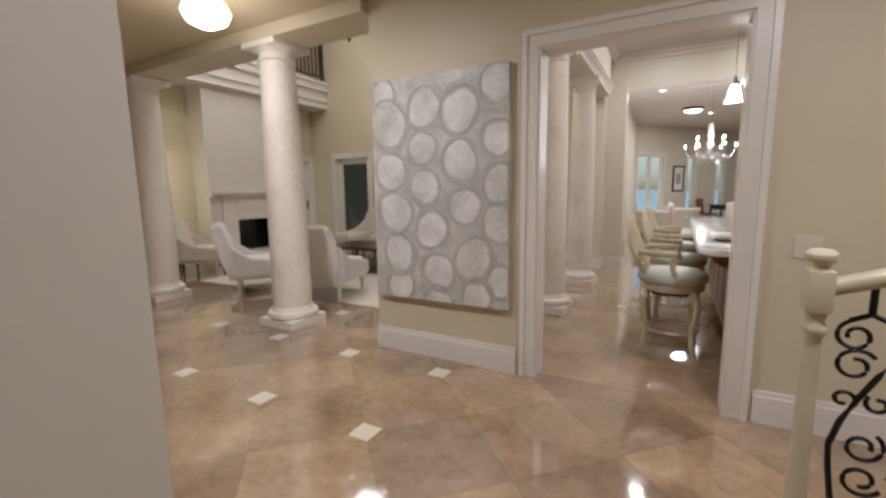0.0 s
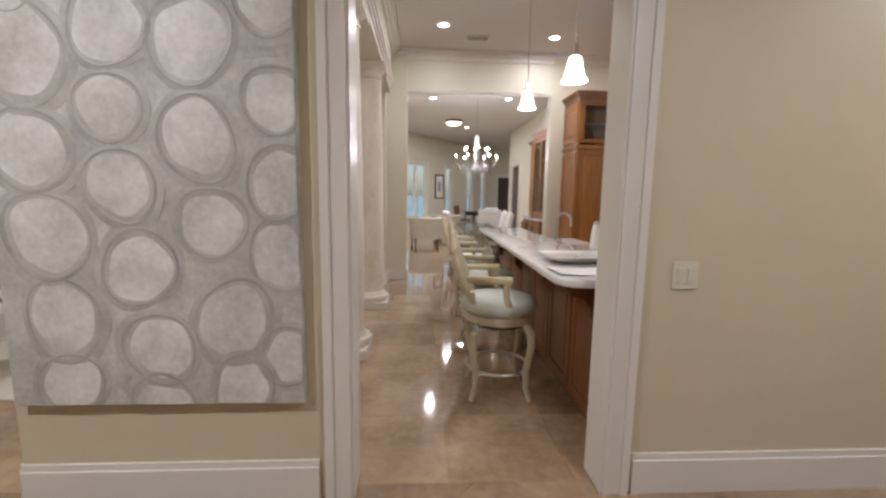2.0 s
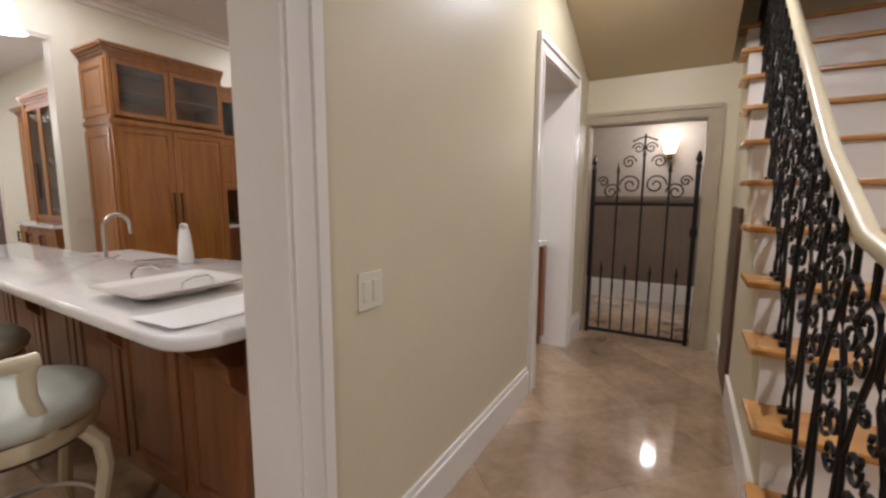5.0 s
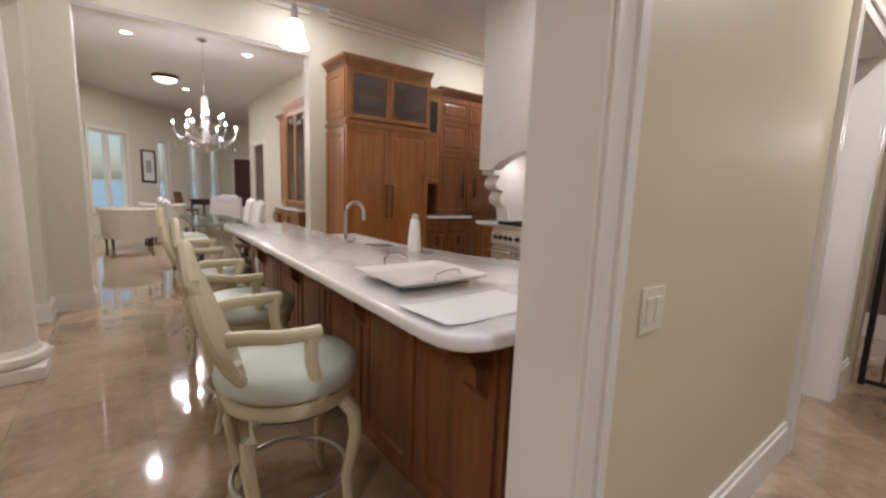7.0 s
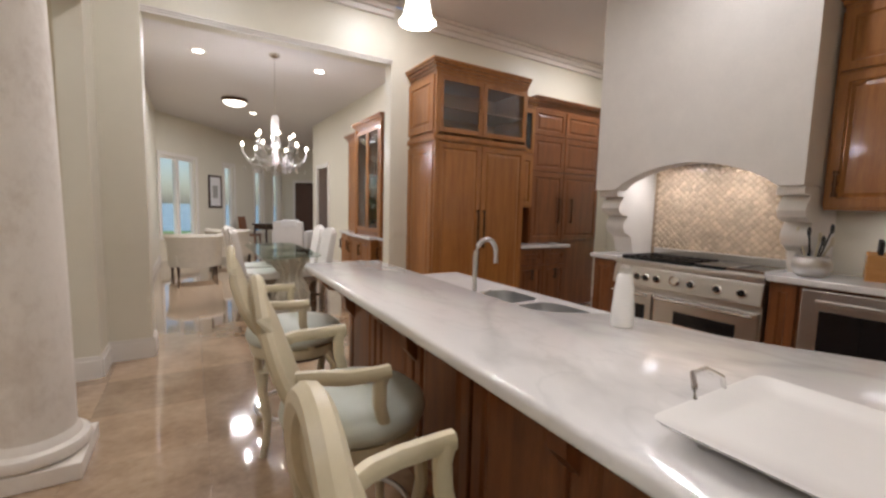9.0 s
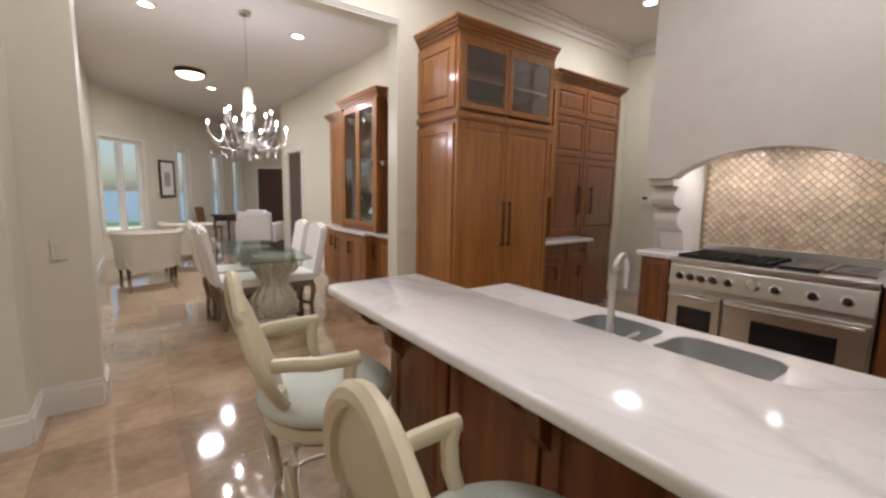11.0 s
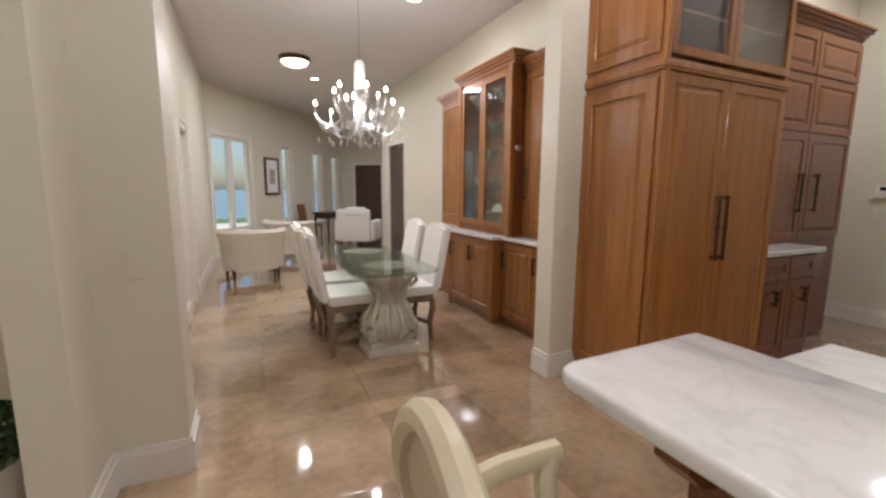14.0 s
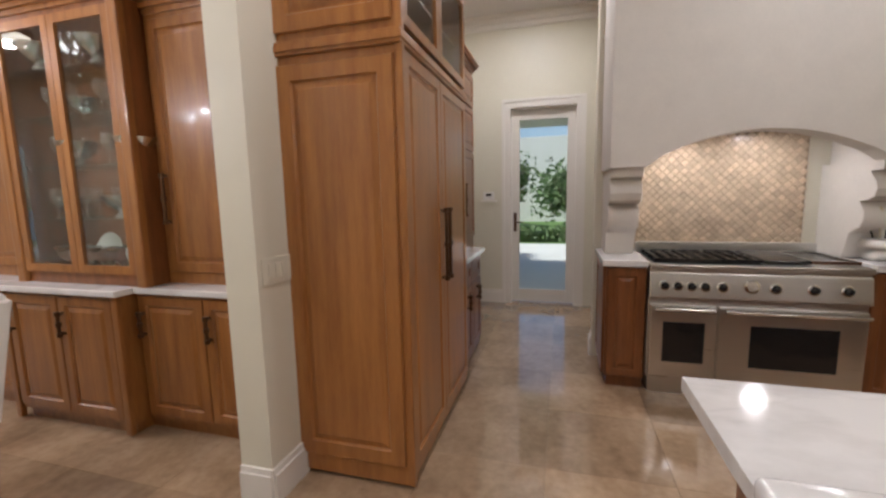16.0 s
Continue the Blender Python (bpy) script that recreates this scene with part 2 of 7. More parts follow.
def frame_bm(axis, face0, face1, a, b, c, d, ia, ib, ic, id_):
    """A flat frame, one closed solid: outer a to b by c to d, hole ia to ib by ic to id_, between two planes of the axis."""
    bm = bmesh.new()

    def ring(p, q):
        out = []
        for u, v in p:
            out.append(bm.verts.new((q, u, v) if axis == 'x' else (u, q, v) if axis == 'y' else (u, v, q)))
        return out
    o, i = ((a, c), (b, c), (b, d), (a, d)), ((ia, ic), (ib, ic), (ib, id_), (ia, id_))
    rings = [ring(o, face0), ring(o, face1), ring(i, face1), ring(i, face0)]
    for k in range(4):
        r, s = rings[k], rings[(k + 1) % 4]
        for j in range(4):
            bm.faces.new((r[j], r[(j + 1) % 4], s[(j + 1) % 4], s[j]))
    return bm


def boxes(*items, bevel=0.0):
    bm = bmesh.new()
    for it in items:
        cube_bm(bm, *it, bevel=bevel)
    return bm


def lathe(profile, seg=24, centre=(0, 0, 0), cap=True):
    """A turned solid from (radius, height) pairs."""
    bm = bmesh.new()
    rings = []
    for r, z in profile:
        rings.append([bm.verts.new((centre[0] + r * math.cos(2 * math.pi * k / seg), centre[1] + r * math.sin(2 * math.pi * k / seg), centre[2] + z)) for k in range(seg)])
    for a, b in zip(rings, rings[1:]):
        for k in range(seg):
            bm.faces.new((a[k], a[(k + 1) % seg], b[(k + 1) % seg], b[k]))
    if cap:
        bm.faces.new(rings[0][::-1])
        bm.faces.new(rings[-1])
    bmesh.ops.recalc_face_normals(bm, faces=bm.faces)
    return bm


def tube(bm, points, radius, seg=8, close=False, taper=None):
    """A round bar along a line of points, added to bm."""
    pts = [Vector(p) for p in points]
    n = len(pts)
    rings = []
    up = Vector((0.13, 0.21, 0.97)).normalized()
    for i, p in enumerate(pts):
        if close:
            d = pts[(i + 1) % n] - pts[i - 1]
        else:
            d = pts[min(i + 1, n - 1)] - pts[max(i - 1, 0)]
        d = d.normalized() if d.length > 1e-9 else Vector((0, 0, 1))
        ref = up if abs(d.dot(up)) < 0.95 else Vector((1, 0, 0))
        a = d.cross(ref).normalized()
        b = d.cross(a).normalized()
        r = radius if taper is None else radius * (1 + (taper - 1) * i / max(1, n - 1))
        rings.append([bm.verts.new(p + r * (math.cos(2 * math.pi * k / seg) * a + math.sin(2 * math.pi * k / seg) * b)) for k in range(seg)])
    pairs = list(zip(rings, rings[1:])) + ([(rings[-1], rings[0])] if close else [])
    for a, b in pairs:
        for k in range(seg):
            bm.faces.new((a[k], a[(k + 1) % seg], b[(k + 1) % seg], b[k]))
    if not close:
        bm.faces.new(rings[0][::-1])
        bm.faces.new(rings[-1])


def prism(outline, z0, z1, bevel=0.0, segs=2):
    """A flat solid from an outline in x, y."""
    bm = bmesh.new()
    f = bm.faces.new([bm.verts.new((x, y, z0)) for x, y in outline])
    r = bmesh.ops.extrude_face_region(bm, geom=[f])
    bmesh.ops.translate(bm, vec=(0, 0, z1 - z0), verts=[v for v in r["geom"] if isinstance(v, bmesh.types.BMVert)])
    bmesh.ops.recalc_face_normals(bm, faces=bm.faces)
    if bevel:
        edges = [e for e in bm.edges if abs(e.verts[0].co.z - e.verts[1].co.z) < 1e-5]
        bmesh.ops.bevel(bm, geom=edges, offset=bevel, segments=segs, affect='EDGES', profile=0.5)
    return bm


def turned(bm, m):
    bmesh.ops.transform(bm, matrix=m, verts=bm.verts)
    return bm


def merged(*bms):
    out = bmesh.new()
    for b in bms:
        me = bpy.data.meshes.new("tmp")
        b.to_mesh(me)
        b.free()
        out.from_mesh(me)
        bpy.data.meshes.remove(me)
    return out


def mesh_of(name, bm, material, smooth=False):
    bmesh.ops.recalc_face_normals(bm, faces=bm.faces)
    me = bpy.data.meshes.new(name)
    bm.to_mesh(me)
    bm.free()
    me.materials.append(material)
    if smooth:
        me.polygons.foreach_set("use_smooth", [True] * len(me.polygons))
        me.set_sharp_from_angle(angle=radians(40))
    return me


def thing(name, label, category, place=(0, 0, 0), rz=0, group="", kind=""):
    ob = new(name)
    ob.matrix_basis = pose(*place, 0, 0, rz)
    return tagged(ob, label, category, group, kind)


def part(name, bm, material, parent, label="", smooth=False):
    ob = new(name, mesh_of(name, bm, material, smooth))
    ob.parent = parent
    if label:
        ob["label"] = label
    return ob


def solid(name, bm, material, label, category="structure", kind="structure", smooth=False, group=""):
    return tagged(new(name, mesh_of(name, bm, material, smooth)), label, category, group, kind)

# ---- the setting ----
Y1, Y2 = 3.09, 3.25          # wall between foyer and kitchen
FC, LC, KC, DC = 2.83, 6.0, 3.5, 3.28   # ceilings: foyer, living room, kitchen, dining room

wall_foyer = solid("wall_foyer_north", boxes((-2.24, -0.86, Y1, Y2, 0, 3.5), (0.28, 2.28, Y1, Y2, 0, 3.5), (-0.86, 0.28, Y1, Y2, 2.25, 3.5),
                   (3.18, 3.85, Y1, Y2, 0, 3.5), (2.28, 3.18, Y1, Y2, 2.2, 3.5)), M_WALL, "cream painted wall with a cased opening to the kitchen", "wall")
solid("wall_entry", boxes((-1.12, -0.955, -2.0, 0.70, 0, FC)), M_WALLE, "pale painted wall end beside the entry", "wall")
solid("wall_south", boxes((-9.0, 6.2, -2.15, -2.0, 0, FC)), M_WALL, "cream painted wall behind the entry", "wall")
solid("wall_foyer_west", boxes((-9.0, -8.85, -2.0, 3.0, 0, FC)), M_WALL, "cream painted wall at the end of the foyer", "wall")
solid("wall_stair_east", boxes((6.05, 6.2, -2.0, 2.0, 0, 6)), M_WALL, "cream painted wall beyond the stairs", "wall")
solid("ceiling_foyer", boxes((-9.0, 6.2, -2.15, 3.0, FC, FC + 0.15), (-2.24, 4.0, 3.0, 3.09, FC, FC + 0.15)), M_CEILF, "cream painted foyer ceiling", "ceiling")
# header over the living room columns
solid("beam_living", boxes((-9.0, -2.24, 3.0, 3.4, 2.72, LC)), M_WALL, "cream header above the living room columns", "beam")
# living room
solid("wall_living_west", boxes((-8.3, -8.1, 3.4, 7.15, 0, LC), (-8.3, -8.1, 7.15, 8.05, 2.12, LC), (-8.3, -8.1, 8.05, 8.35, 0, LC)), M_WALL, "cream living room wall with a garden door", "wall")
solid("wall_living_north", boxes((-8.1, -7.3, 8.15, 8.35, 0, LC), (-7.3, -6.3, 8.15, 8.35, 2.14, LC), (-6.3, -3.0, 8.15, 8.35, 0, LC), (-3.0, -2.3, 8.15, 8.35, 2.16, LC), (-2.3, -1.24, 8.15, 8.35, 0, LC)),
      M_WALL, "cream living room wall with glazed doors", "wall")
solid("ceiling_living", boxes((-9.0, -1.24, 3.2, 8.4, LC, LC + 0.15)), M_CEIL, "white living room ceiling two storeys up", "ceiling")
# header over the kitchen columns, wall above it
solid("beam_kitchen", boxes((-1.42, -1.0, Y2, 7.58, 2.78, LC), (-2.24, -1.42, Y2, Y2 + 0.02, 2.83, LC)), M_WALLK, "white header on the kitchen columns", "beam")
# stepped pier between kitchen and dining room
solid("pier_dining", boxes((-1.24, -1.08, 7.58, 8.35, 0, KC), (-1.08, -0.78, 7.93, 8.2, 0, KC), (-1.24, -1.08, 8.35, 8.4, 0, KC)), M_WALLK, "cream stepped pier at the dining room entrance", "pier")
solid("header_dining", boxes((-0.78, 1.46, 8.0, 8.2, 2.9, KC + 0.1)), M_WALLK, "cream header above the dining room entrance", "beam")
solid("column_dining", boxes((1.46, 1.71, 8.03, 8.2, 0, KC)), M_WALLK, "cream square pier beside the cherry cabinets", "pier")
# kitchen
solid("ceiling_kitchen", boxes((-1.42, 5.6, Y2, 8.0, KC, KC + 0.15)), M_CEIL, "white kitchen ceiling", "ceiling")
solid("wall_kitchen_back", boxes((1.71, 5.6, 8.06, 8.2, 0, KC)), M_WALLK, "cream wall behind the tall cabinets", "wall")
solid("wall_range", boxes((3.66, 3.82, Y2, 6.5, 0, KC)), M_WALLK, "cream wall behind the range", "wall")
solid("wall_passage", boxes((3.82, 5.3, 6.22, 6.36, 0, KC)), M_WALLK, "cream wall of the side passage", "wall")
solid("wall_garden_door", boxes((5.3, 5.5, 7.39, 8.1, 0, KC), (5.3, 5.5, 6.2, 6.6, 0, KC), (5.3, 5.5, 6.6, 7.39, 2.44, KC)), M_WALLK, "cream wall round the glazed garden door", "wall")
# dining and family room
solid("wall_dining_west", boxes((-1.24, -1.08, 8.4, 9.0, 0, DC), (-1.24, -1.08, 9.0, 9.75, 2.0, DC), (-1.24, -1.08, 9.75, 10.9, 0, DC), (-1.24, -1.08, 10.9, 11.5, 2.0, DC),
      (-1.24, -1.08, 11.5, 14.65, 0, DC), (-1.3, -1.24, 8.9, 11.6, 0, 2.1)), M_WALLK, "cream dining room wall with two recessed doorways", "wall")
solid("wall_dining_east", boxes((2.2, 2.36, 8.2, 13.1, 0, DC), (2.2, 2.36, 13.1, 14.0, 2.2, DC), (2.2, 2.36, 14.0, 14.5, 0, DC)), M_WALLK, "cream dining room wall behind the hutch", "wall")
solid("ceiling_dining", boxes((-1.3, 9.0, 8.2, 22.0, DC, DC + 0.15)), M_CEIL, "white dining and family room ceiling", "ceiling")
DIAG = math.degrees(math.atan2(4.1, 2.9))
DM = pose(-1.1, 14.7, 0, 0, 0, DIAG)          # slanted window wall: x along it
wins = [(0.12, 1.3, 0.5, 2.36), (2.5, 2.95, 0.4, 2.36), (4.1, 4.6, 0.4, 2.36), (5.3, 5.78, 0.4, 2.36)]
segs, at_ = [(-0.4, 0.12, 0, 0.16, 0, DC)], 0.0
for k, (a, b, z0, z1) in enumerate(wins):
    segs += [(a, b, 0, 0.16, 0, z0), (a, b, 0, 0.16, z1, DC)]
    segs.append((b, wins[k + 1][0] if k + 1 < len(wins) else 7.0, 0, 0.16, 0, DC))
solid("wall_family_windows", turned(boxes(*segs), DM), M_WALLK, "cream slanted family room wall with tall windows", "wall")
solid("wall_family_end", turned(boxes((6.0, 6.16, -7.0, 0, 0, DC)), DM), M_WALLK, "cream wall at the end of the family room", "wall")
solid("wall_family_east", boxes((6.5, 6.66, 8.2, 17.5, 0, DC), (2.36, 6.5, 8.9, 9.0, 0, DC)), M_WALLK, "cream family room side wall", "wall")
# hall beyond the stairs
solid("wall_gate", boxes((3.72, 3.86, 1.2, 2.12, 0, FC), (3.72, 3.86, 3.07, Y1, 0, FC), (3.72, 3.86, 2.12, 3.07, 1.97, FC)), M_WALL, "cream wall round the iron gate", "wall")
solid("wall_cellar", boxes((5.4, 5.5, 1.6, 3.6, 0, 2.6), (3.86, 5.4, 1.7, 1.8, 0, 2.6), (3.86, 5.4, 3.4, 3.5, 0, 2.6)), M_LINEN, "beige wall of the room behind the gate", "wall")
solid("ceiling_cellar", boxes((3.86, 5.5, 1.7, 3.5, 2.6, 2.7)), M_CEIL, "white ceiling of the room behind the gate", "ceiling")
soffit = prism([(2.53, FC), (3.72, 2.37), (3.72, FC)], 0, 1.085)
solid("beam_hall", turned(soffit, Matrix(((1, 0, 0, 0), (0, 0, -1, Y1 - 0.002), (0, 1, 0, -0.002), (0, 0, 0, 1)))), M_CEILF, "cream sloping soffit above the iron gate", "beam")

# outdoors
solid("ground", boxes((-300, 300, -300, 300, -0.3, -0.06)), M_GRASS, "green lawn round the house", "ground")


def skirting(name, runs, h=0.17, d=0.02, label="white painted baseboard"):
    """runs: (x0, y0, x1, y1, nx, ny) along a wall face, with the outward normal."""
    bm = bmesh.new()
    for x0, y0, x1, y1, nx, ny in runs:
        for dd, za, zb in ((d, 0, h - 0.03), (d * 0.55, h - 0.03, h)):
            cube_bm(bm, min(x0, x1, x0 + nx * dd, x1 + nx * dd), max(x0, x1, x0 + nx * dd, x1 + nx * dd), min(y0, y1, y0 + ny * dd, y1 + ny * dd), max(y0, y1, y0 + ny * dd, y1 + ny * dd), za, zb)
    return solid(name, bm, M_TRIM, label, "baseboard")


skirting("baseboard_foyer", [(-2.24, Y1, -1.0, Y1, 0, -1), (0.41, Y1, 2.16, Y1, 0, -1), (-2.24, Y1, -2.24, Y2, -1, 0), (3.3, Y1, 3.72, Y1, 0, -1)], 0.19)
skirting("baseboard_pier", [(-1.24, 7.58, -1.08, 7.58, 0, -1), (-1.08, 7.58, -1.08, 7.93, 1, 0), (-1.08, 7.93, -0.78, 7.93, 0, -1), (-0.78, 7.93, -0.78, 8.2, 1, 0), (-1.24, 7.58, -1.24, 8.15, -1, 0)], 0.17)
skirting("baseboard_dining", [(-1.08, 8.4, -1.08, 9.0, 1, 0), (-1.08, 9.75, -1.08, 10.9, 1, 0), (-1.08, 11.5, -1.08, 14.6, 1, 0), (2.2, 10.9, 2.2, 13.0, -1, 0)], 0.17)
skirting("baseboard_column", [(1.46, 8.03, 1.71, 8.03, 0, -1), (1.46, 8.03, 1.46, 8.2, -1, 0)], 0.17)
skirting("baseboard_kitchen", [(5.3, 7.46, 5.3, 8.06, -1, 0), (4.3, 8.06, 5.3, 8.06, 0, -1), (3.82, 6.5, 3.66, 6.5, 0, 1)], 0.17)
skirting("baseboard_living", [(-8.1, 3.4, -8.1, 7.05, 1, 0), (-6.2, 8.15, -3.1, 8.15, 0, -1), (-2.2, 8.15, -1.24, 8.15, 0, -1)], 0.17)


def casing(name, axis, face, a, b, top, out, w=0.11, d=0.03, label="white door casing", inner=0.16, paint=None):
    """Stepped casing round an opening from a to b along an axis, on the wall face; out: +1 or -1. Inner jamb lining behind it."""
    bm = bmesh.new()
    for off, ww, dd in ((0.002, w - 0.004, d * 0.6), (w * 0.68, w * 0.32, d), (0, w * 0.18, d * 0.85)):
        for p, q, z0, z1 in ((a - off - ww, a - off, 0, top + off + ww), (b + off, b + off + ww, 0, top + off + ww), (a - off, b + off, top + off, top + off + ww)):
            f0, f1 = sorted((face, face + out * dd))
            cube_bm(bm, *((p, q, f0, f1) if axis == 'x' else (f0, f1, p, q)), z0, z1)
    if inner:
        f0, f1 = sorted((face + out * d * 0.5, face - out * inner))
        for p, q, z0, z1 in ((a - 0.012, a + 0.012, 0, top), (b - 0.012, b + 0.012, 0, top), (a, b, top - 0.012, top + 0.012)):
            cube_bm(bm, *((p, q, f0, f1) if axis == 'x' else (f0, f1, p, q)), z0, z1)
    return solid(name, bm, paint or M_TRIM, label, "trim")


casing("trim_kitchen_opening", 'x', Y1, -0.86, 0.28, 2.25, -1, label="white casing round the kitchen opening", inner=0.175)
casing("trim_kitchen_inside", 'x', Y2, -0.86, 0.28, 2.25, 1, label="white casing on the kitchen side", inner=0)
casing("trim_hall_door", 'x', Y1, 2.28, 3.18, 2.2, -1, label="white casing of the hall doorway", inner=0.3)
casing("trim_dining_door", 'y', -1.08, 9.0, 9.75, 2.0, 1, w=0.09, label="white casing of a dining room doorway", inner=0.14)
casing("trim_dining_door_far", 'y', -1.08, 10.9, 11.5, 2.0, 1, w=0.09, label="white casing of a dining room doorway", inner=0.14)
casing("trim_garden_door", 'y', 5.3, 6.6, 7.39, 2.44, -1, w=0.1, label="white casing of the garden door", inner=0.18)
casing("trim_patio_door", 'x', 8.15, -3.0, -2.3, 2.16, -1, w=0.1, label="white casing of the patio door", inner=0.18)
casing("trim_living_door", 'x', 8.15, -7.3, -6.3, 2.14, -1, w=0.12, label="white casing of a living room door", inner=0.18)
casing("trim_living_window", 'y', -8.1, 7.15, 8.05, 2.12, 1, w=0.1, label="white casing of a living room garden door", inner=0.18)


def cornice(name, runs, z, drop=0.14, d=0.12, label="white crown moulding"):
    bm = bmesh.new()
    for x0, y0, x1, y1, nx, ny in runs:
        for dd, za, zb in ((d * 0.3, z - drop, z - drop * 0.6), (d * 0.65, z - drop * 0.6, z - drop * 0.25), (d, z - drop * 0.25, z)):
            cube_bm(bm, min(x0, x1, x0 + nx * dd, x1 + nx * dd), max(x0, x1, x0 + nx * dd, x1 + nx * dd), min(y0, y1, y0 + ny * dd, y1 + ny * dd), max(y0, y1, y0 + ny * dd, y1 + ny * dd), za, zb - 0.002)
    return solid(name, bm, M_TRIM, label, "trim")


cornice("trim_crown_kitchen", [(1.46, 8.0, -1.0, 8.0, 0, -1), (1.71, 8.06, 5.3, 8.06, 0, -1), (5.3, 6.4, 5.3, 8.0, -1, 0), (-1.0, Y2, -1.0, 7.9, 1, 0), (3.66, Y2, 3.66, 5.0, -1, 0)], KC)
cornice("trim_beam_kitchen", [(-1.0, Y2, -1.0, 7.58, 1, 0)], 2.94, 0.1, 0.05, "white moulding on the kitchen header")
cornice("trim_header_dining", [(-0.78, 8.0, 1.46, 8.0, 0, -1)], 2.93, 0.05, 0.025, "shadowed moulding under the dining header")

# balcony high in the living room
solid("balcony_floor", boxes((-8.1, -7.5, 3.4, 8.15, 3.32, 3.86), (-8.1, -7.44, 3.4, 8.15, 3.86, 3.93), (-8.1, -7.46, 3.4, 8.15, 3.46, 3.52), (-8.1, -7.42, 3.4, 8.15, 3.7, 3.75)), M_TRIM, "white moulded balcony edge high on the living room wall", "balcony")


# living room and kitchen columns
def column(name, x, y, top, base=0.46, r=0.19, label="", group=""):
    c = thing(name, label, "column", (x, y, 0), 0, group)
    h = base / 2
    part("plinth", boxes((-h, h, -h, h, 0, 0.085), bevel=0.006), M_COLUMN, c)
    part("base", lathe([(r + 0.035, 0.085), (r + 0.055, 0.10), (r + 0.06, 0.125), (r + 0.05, 0.15), (r + 0.02, 0.16), (r + 0.012, 0.185), (r, 0.20)], 40), M_COLUMN, c, smooth=True)
    prof = [(r * (1 - 0.16 * (k / 12) ** 2), 0.2 + (top - 0.36) * k / 12) for k in range(13)]
    part("shaft", lathe(prof, 40), M_COLUMN, c, smooth=True)
    q = r * 0.84
    part("capital", merged(lathe([(q, top - 0.16), (q + 0.015, top - 0.15), (q + 0.015, top - 0.13), (q, top - 0.12), (q, top - 0.09), (q + 0.05, top - 0.05)], 40), boxes((-h * 0.95, h * 0.95, -h * 0.95, h * 0.95, top - 0.05, top), bevel=0.004)), M_COLUMN, c, smooth=True)
    return c


column("column", -3.45, 3.22, 2.72, 0.46, 0.19, "white plaster column on a square plinth before the living room", "living room columns")
column("column", -5.85, 3.22, 2.72, 0.46, 0.19, "white plaster column on a square plinth before the living room", "living room columns")
column("column", -1.2, 4.85, 2.78, 0.42, 0.165, "white plaster column on a square plinth beside the kitchen", "kitchen columns")
column("column", -1.17, 6.36, 2.78, 0.44, 0.17, "white plaster column on a square plinth beside the kitchen", "kitchen columns")

# ---- lamps of the place, with added fill ----
# Both LC lights and those at (0.75, 1.2), (-2.4, 1.4): unseen, added fill.
RECESSED = [(-0.29, 7.0, KC, 12), (1.25, 7.3, KC, 17), (2.3, 5.2, KC, 12), (-0.1, 4.2, KC, 10), (-0.33, 10.1, DC, 16), (1.19, 10.0, DC, 15), (0.74, 13.7, DC, 20), (0.75, 1.2, FC, 30), (-2.4, 1.4, FC, 42), (-4.3, 4.7, LC, 48), (-6.2, 5.2, LC, 32), (2.4, 2.5, FC, 21), (4.1, 7.15, KC, 24)]


def downlight(x, y, z, power):
    d = thing("downlight", "round recessed ceiling downlight with a white rim, lit, some added as fill", "downlight", (x, y, z), 0, "recessed downlights")
    part("rim", lathe([(0.062, -0.004), (0.085, -0.012), (0.098, -0.008), (0.1, -0.001)], 28, cap=False), M_TRIM, d, smooth=True)
    part("lens", lathe([(0.001, -0.005), (0.063, -0.005)], 24, cap=False), M_CAN, d, "glowing lens")
    lamp('AREA', "downlight_beam", (x, y, z - 0.03), power, 0.09, WARM, (x, y, 0))


for r in RECESSED:
    downlight(*r)


def flush_light(x, y, z):
    d = thing("flush_light", "round flush ceiling light with bronze rim and lit bowl", "ceiling light", (x, y, z))
    part("rim", lathe([(0.12, -0.001), (0.22, -0.01), (0.225, -0.05), (0.2, -0.07)], 32, cap=False), M_BRONZE, d, smooth=True)
    part("bowl", lathe([(0.2, -0.06), (0.17, -0.1), (0.1, -0.13), (0.01, -0.14)], 32, cap=False), M_SHADE, d, smooth=True)
    lamp('AREA', "flush_beam", (x, y, z - 0.16), 30, 0.3, WARM, (x, y, 0))


flush_light(0.29, 12.57, DC)


def pendant(x, y, drop):
    d = thing("pendant_lamp", "white glass bell pendant lamp on a thin cord", "pendant lamp", (x, y, KC), 0, "pendants over the island")
    part("canopy", lathe([(0.06, -0.001), (0.06, -0.02), (0.01, -0.035)], 20), M_CHROME, d, smooth=True)
    bm = bmesh.new()
    tube(bm, [(0, 0, -0.03), (0, 0, -drop + 0.24)], 0.005, 6)
    part("cord", bm, M_CHROME, d)
    part("socket", lathe([(0.01, -drop + 0.24), (0.018, -drop + 0.22), (0.02, -drop + 0.165), (0.025, -drop + 0.155)], 16), M_CHROME, d, smooth=True)
    part("shade", lathe([(0.024, -drop + 0.158), (0.043, -drop + 0.14), (0.054, -drop + 0.08), (0.066, -drop + 0.025), (0.084, -drop), (0.08, -drop), (0.062, -drop + 0.025), (0.05, -drop + 0.08), (0.024, -drop + 0.145)], 24, cap=False), M_SHADE, d, "glowing white glass", smooth=True)
    lamp('POINT', "pendant_light", (x, y, KC - drop - 0.04), 7.5, 0.05)


pendant(0.43, 5.4, KC - 2.17)
pendant(0.43, 4.16, KC - 2.10)


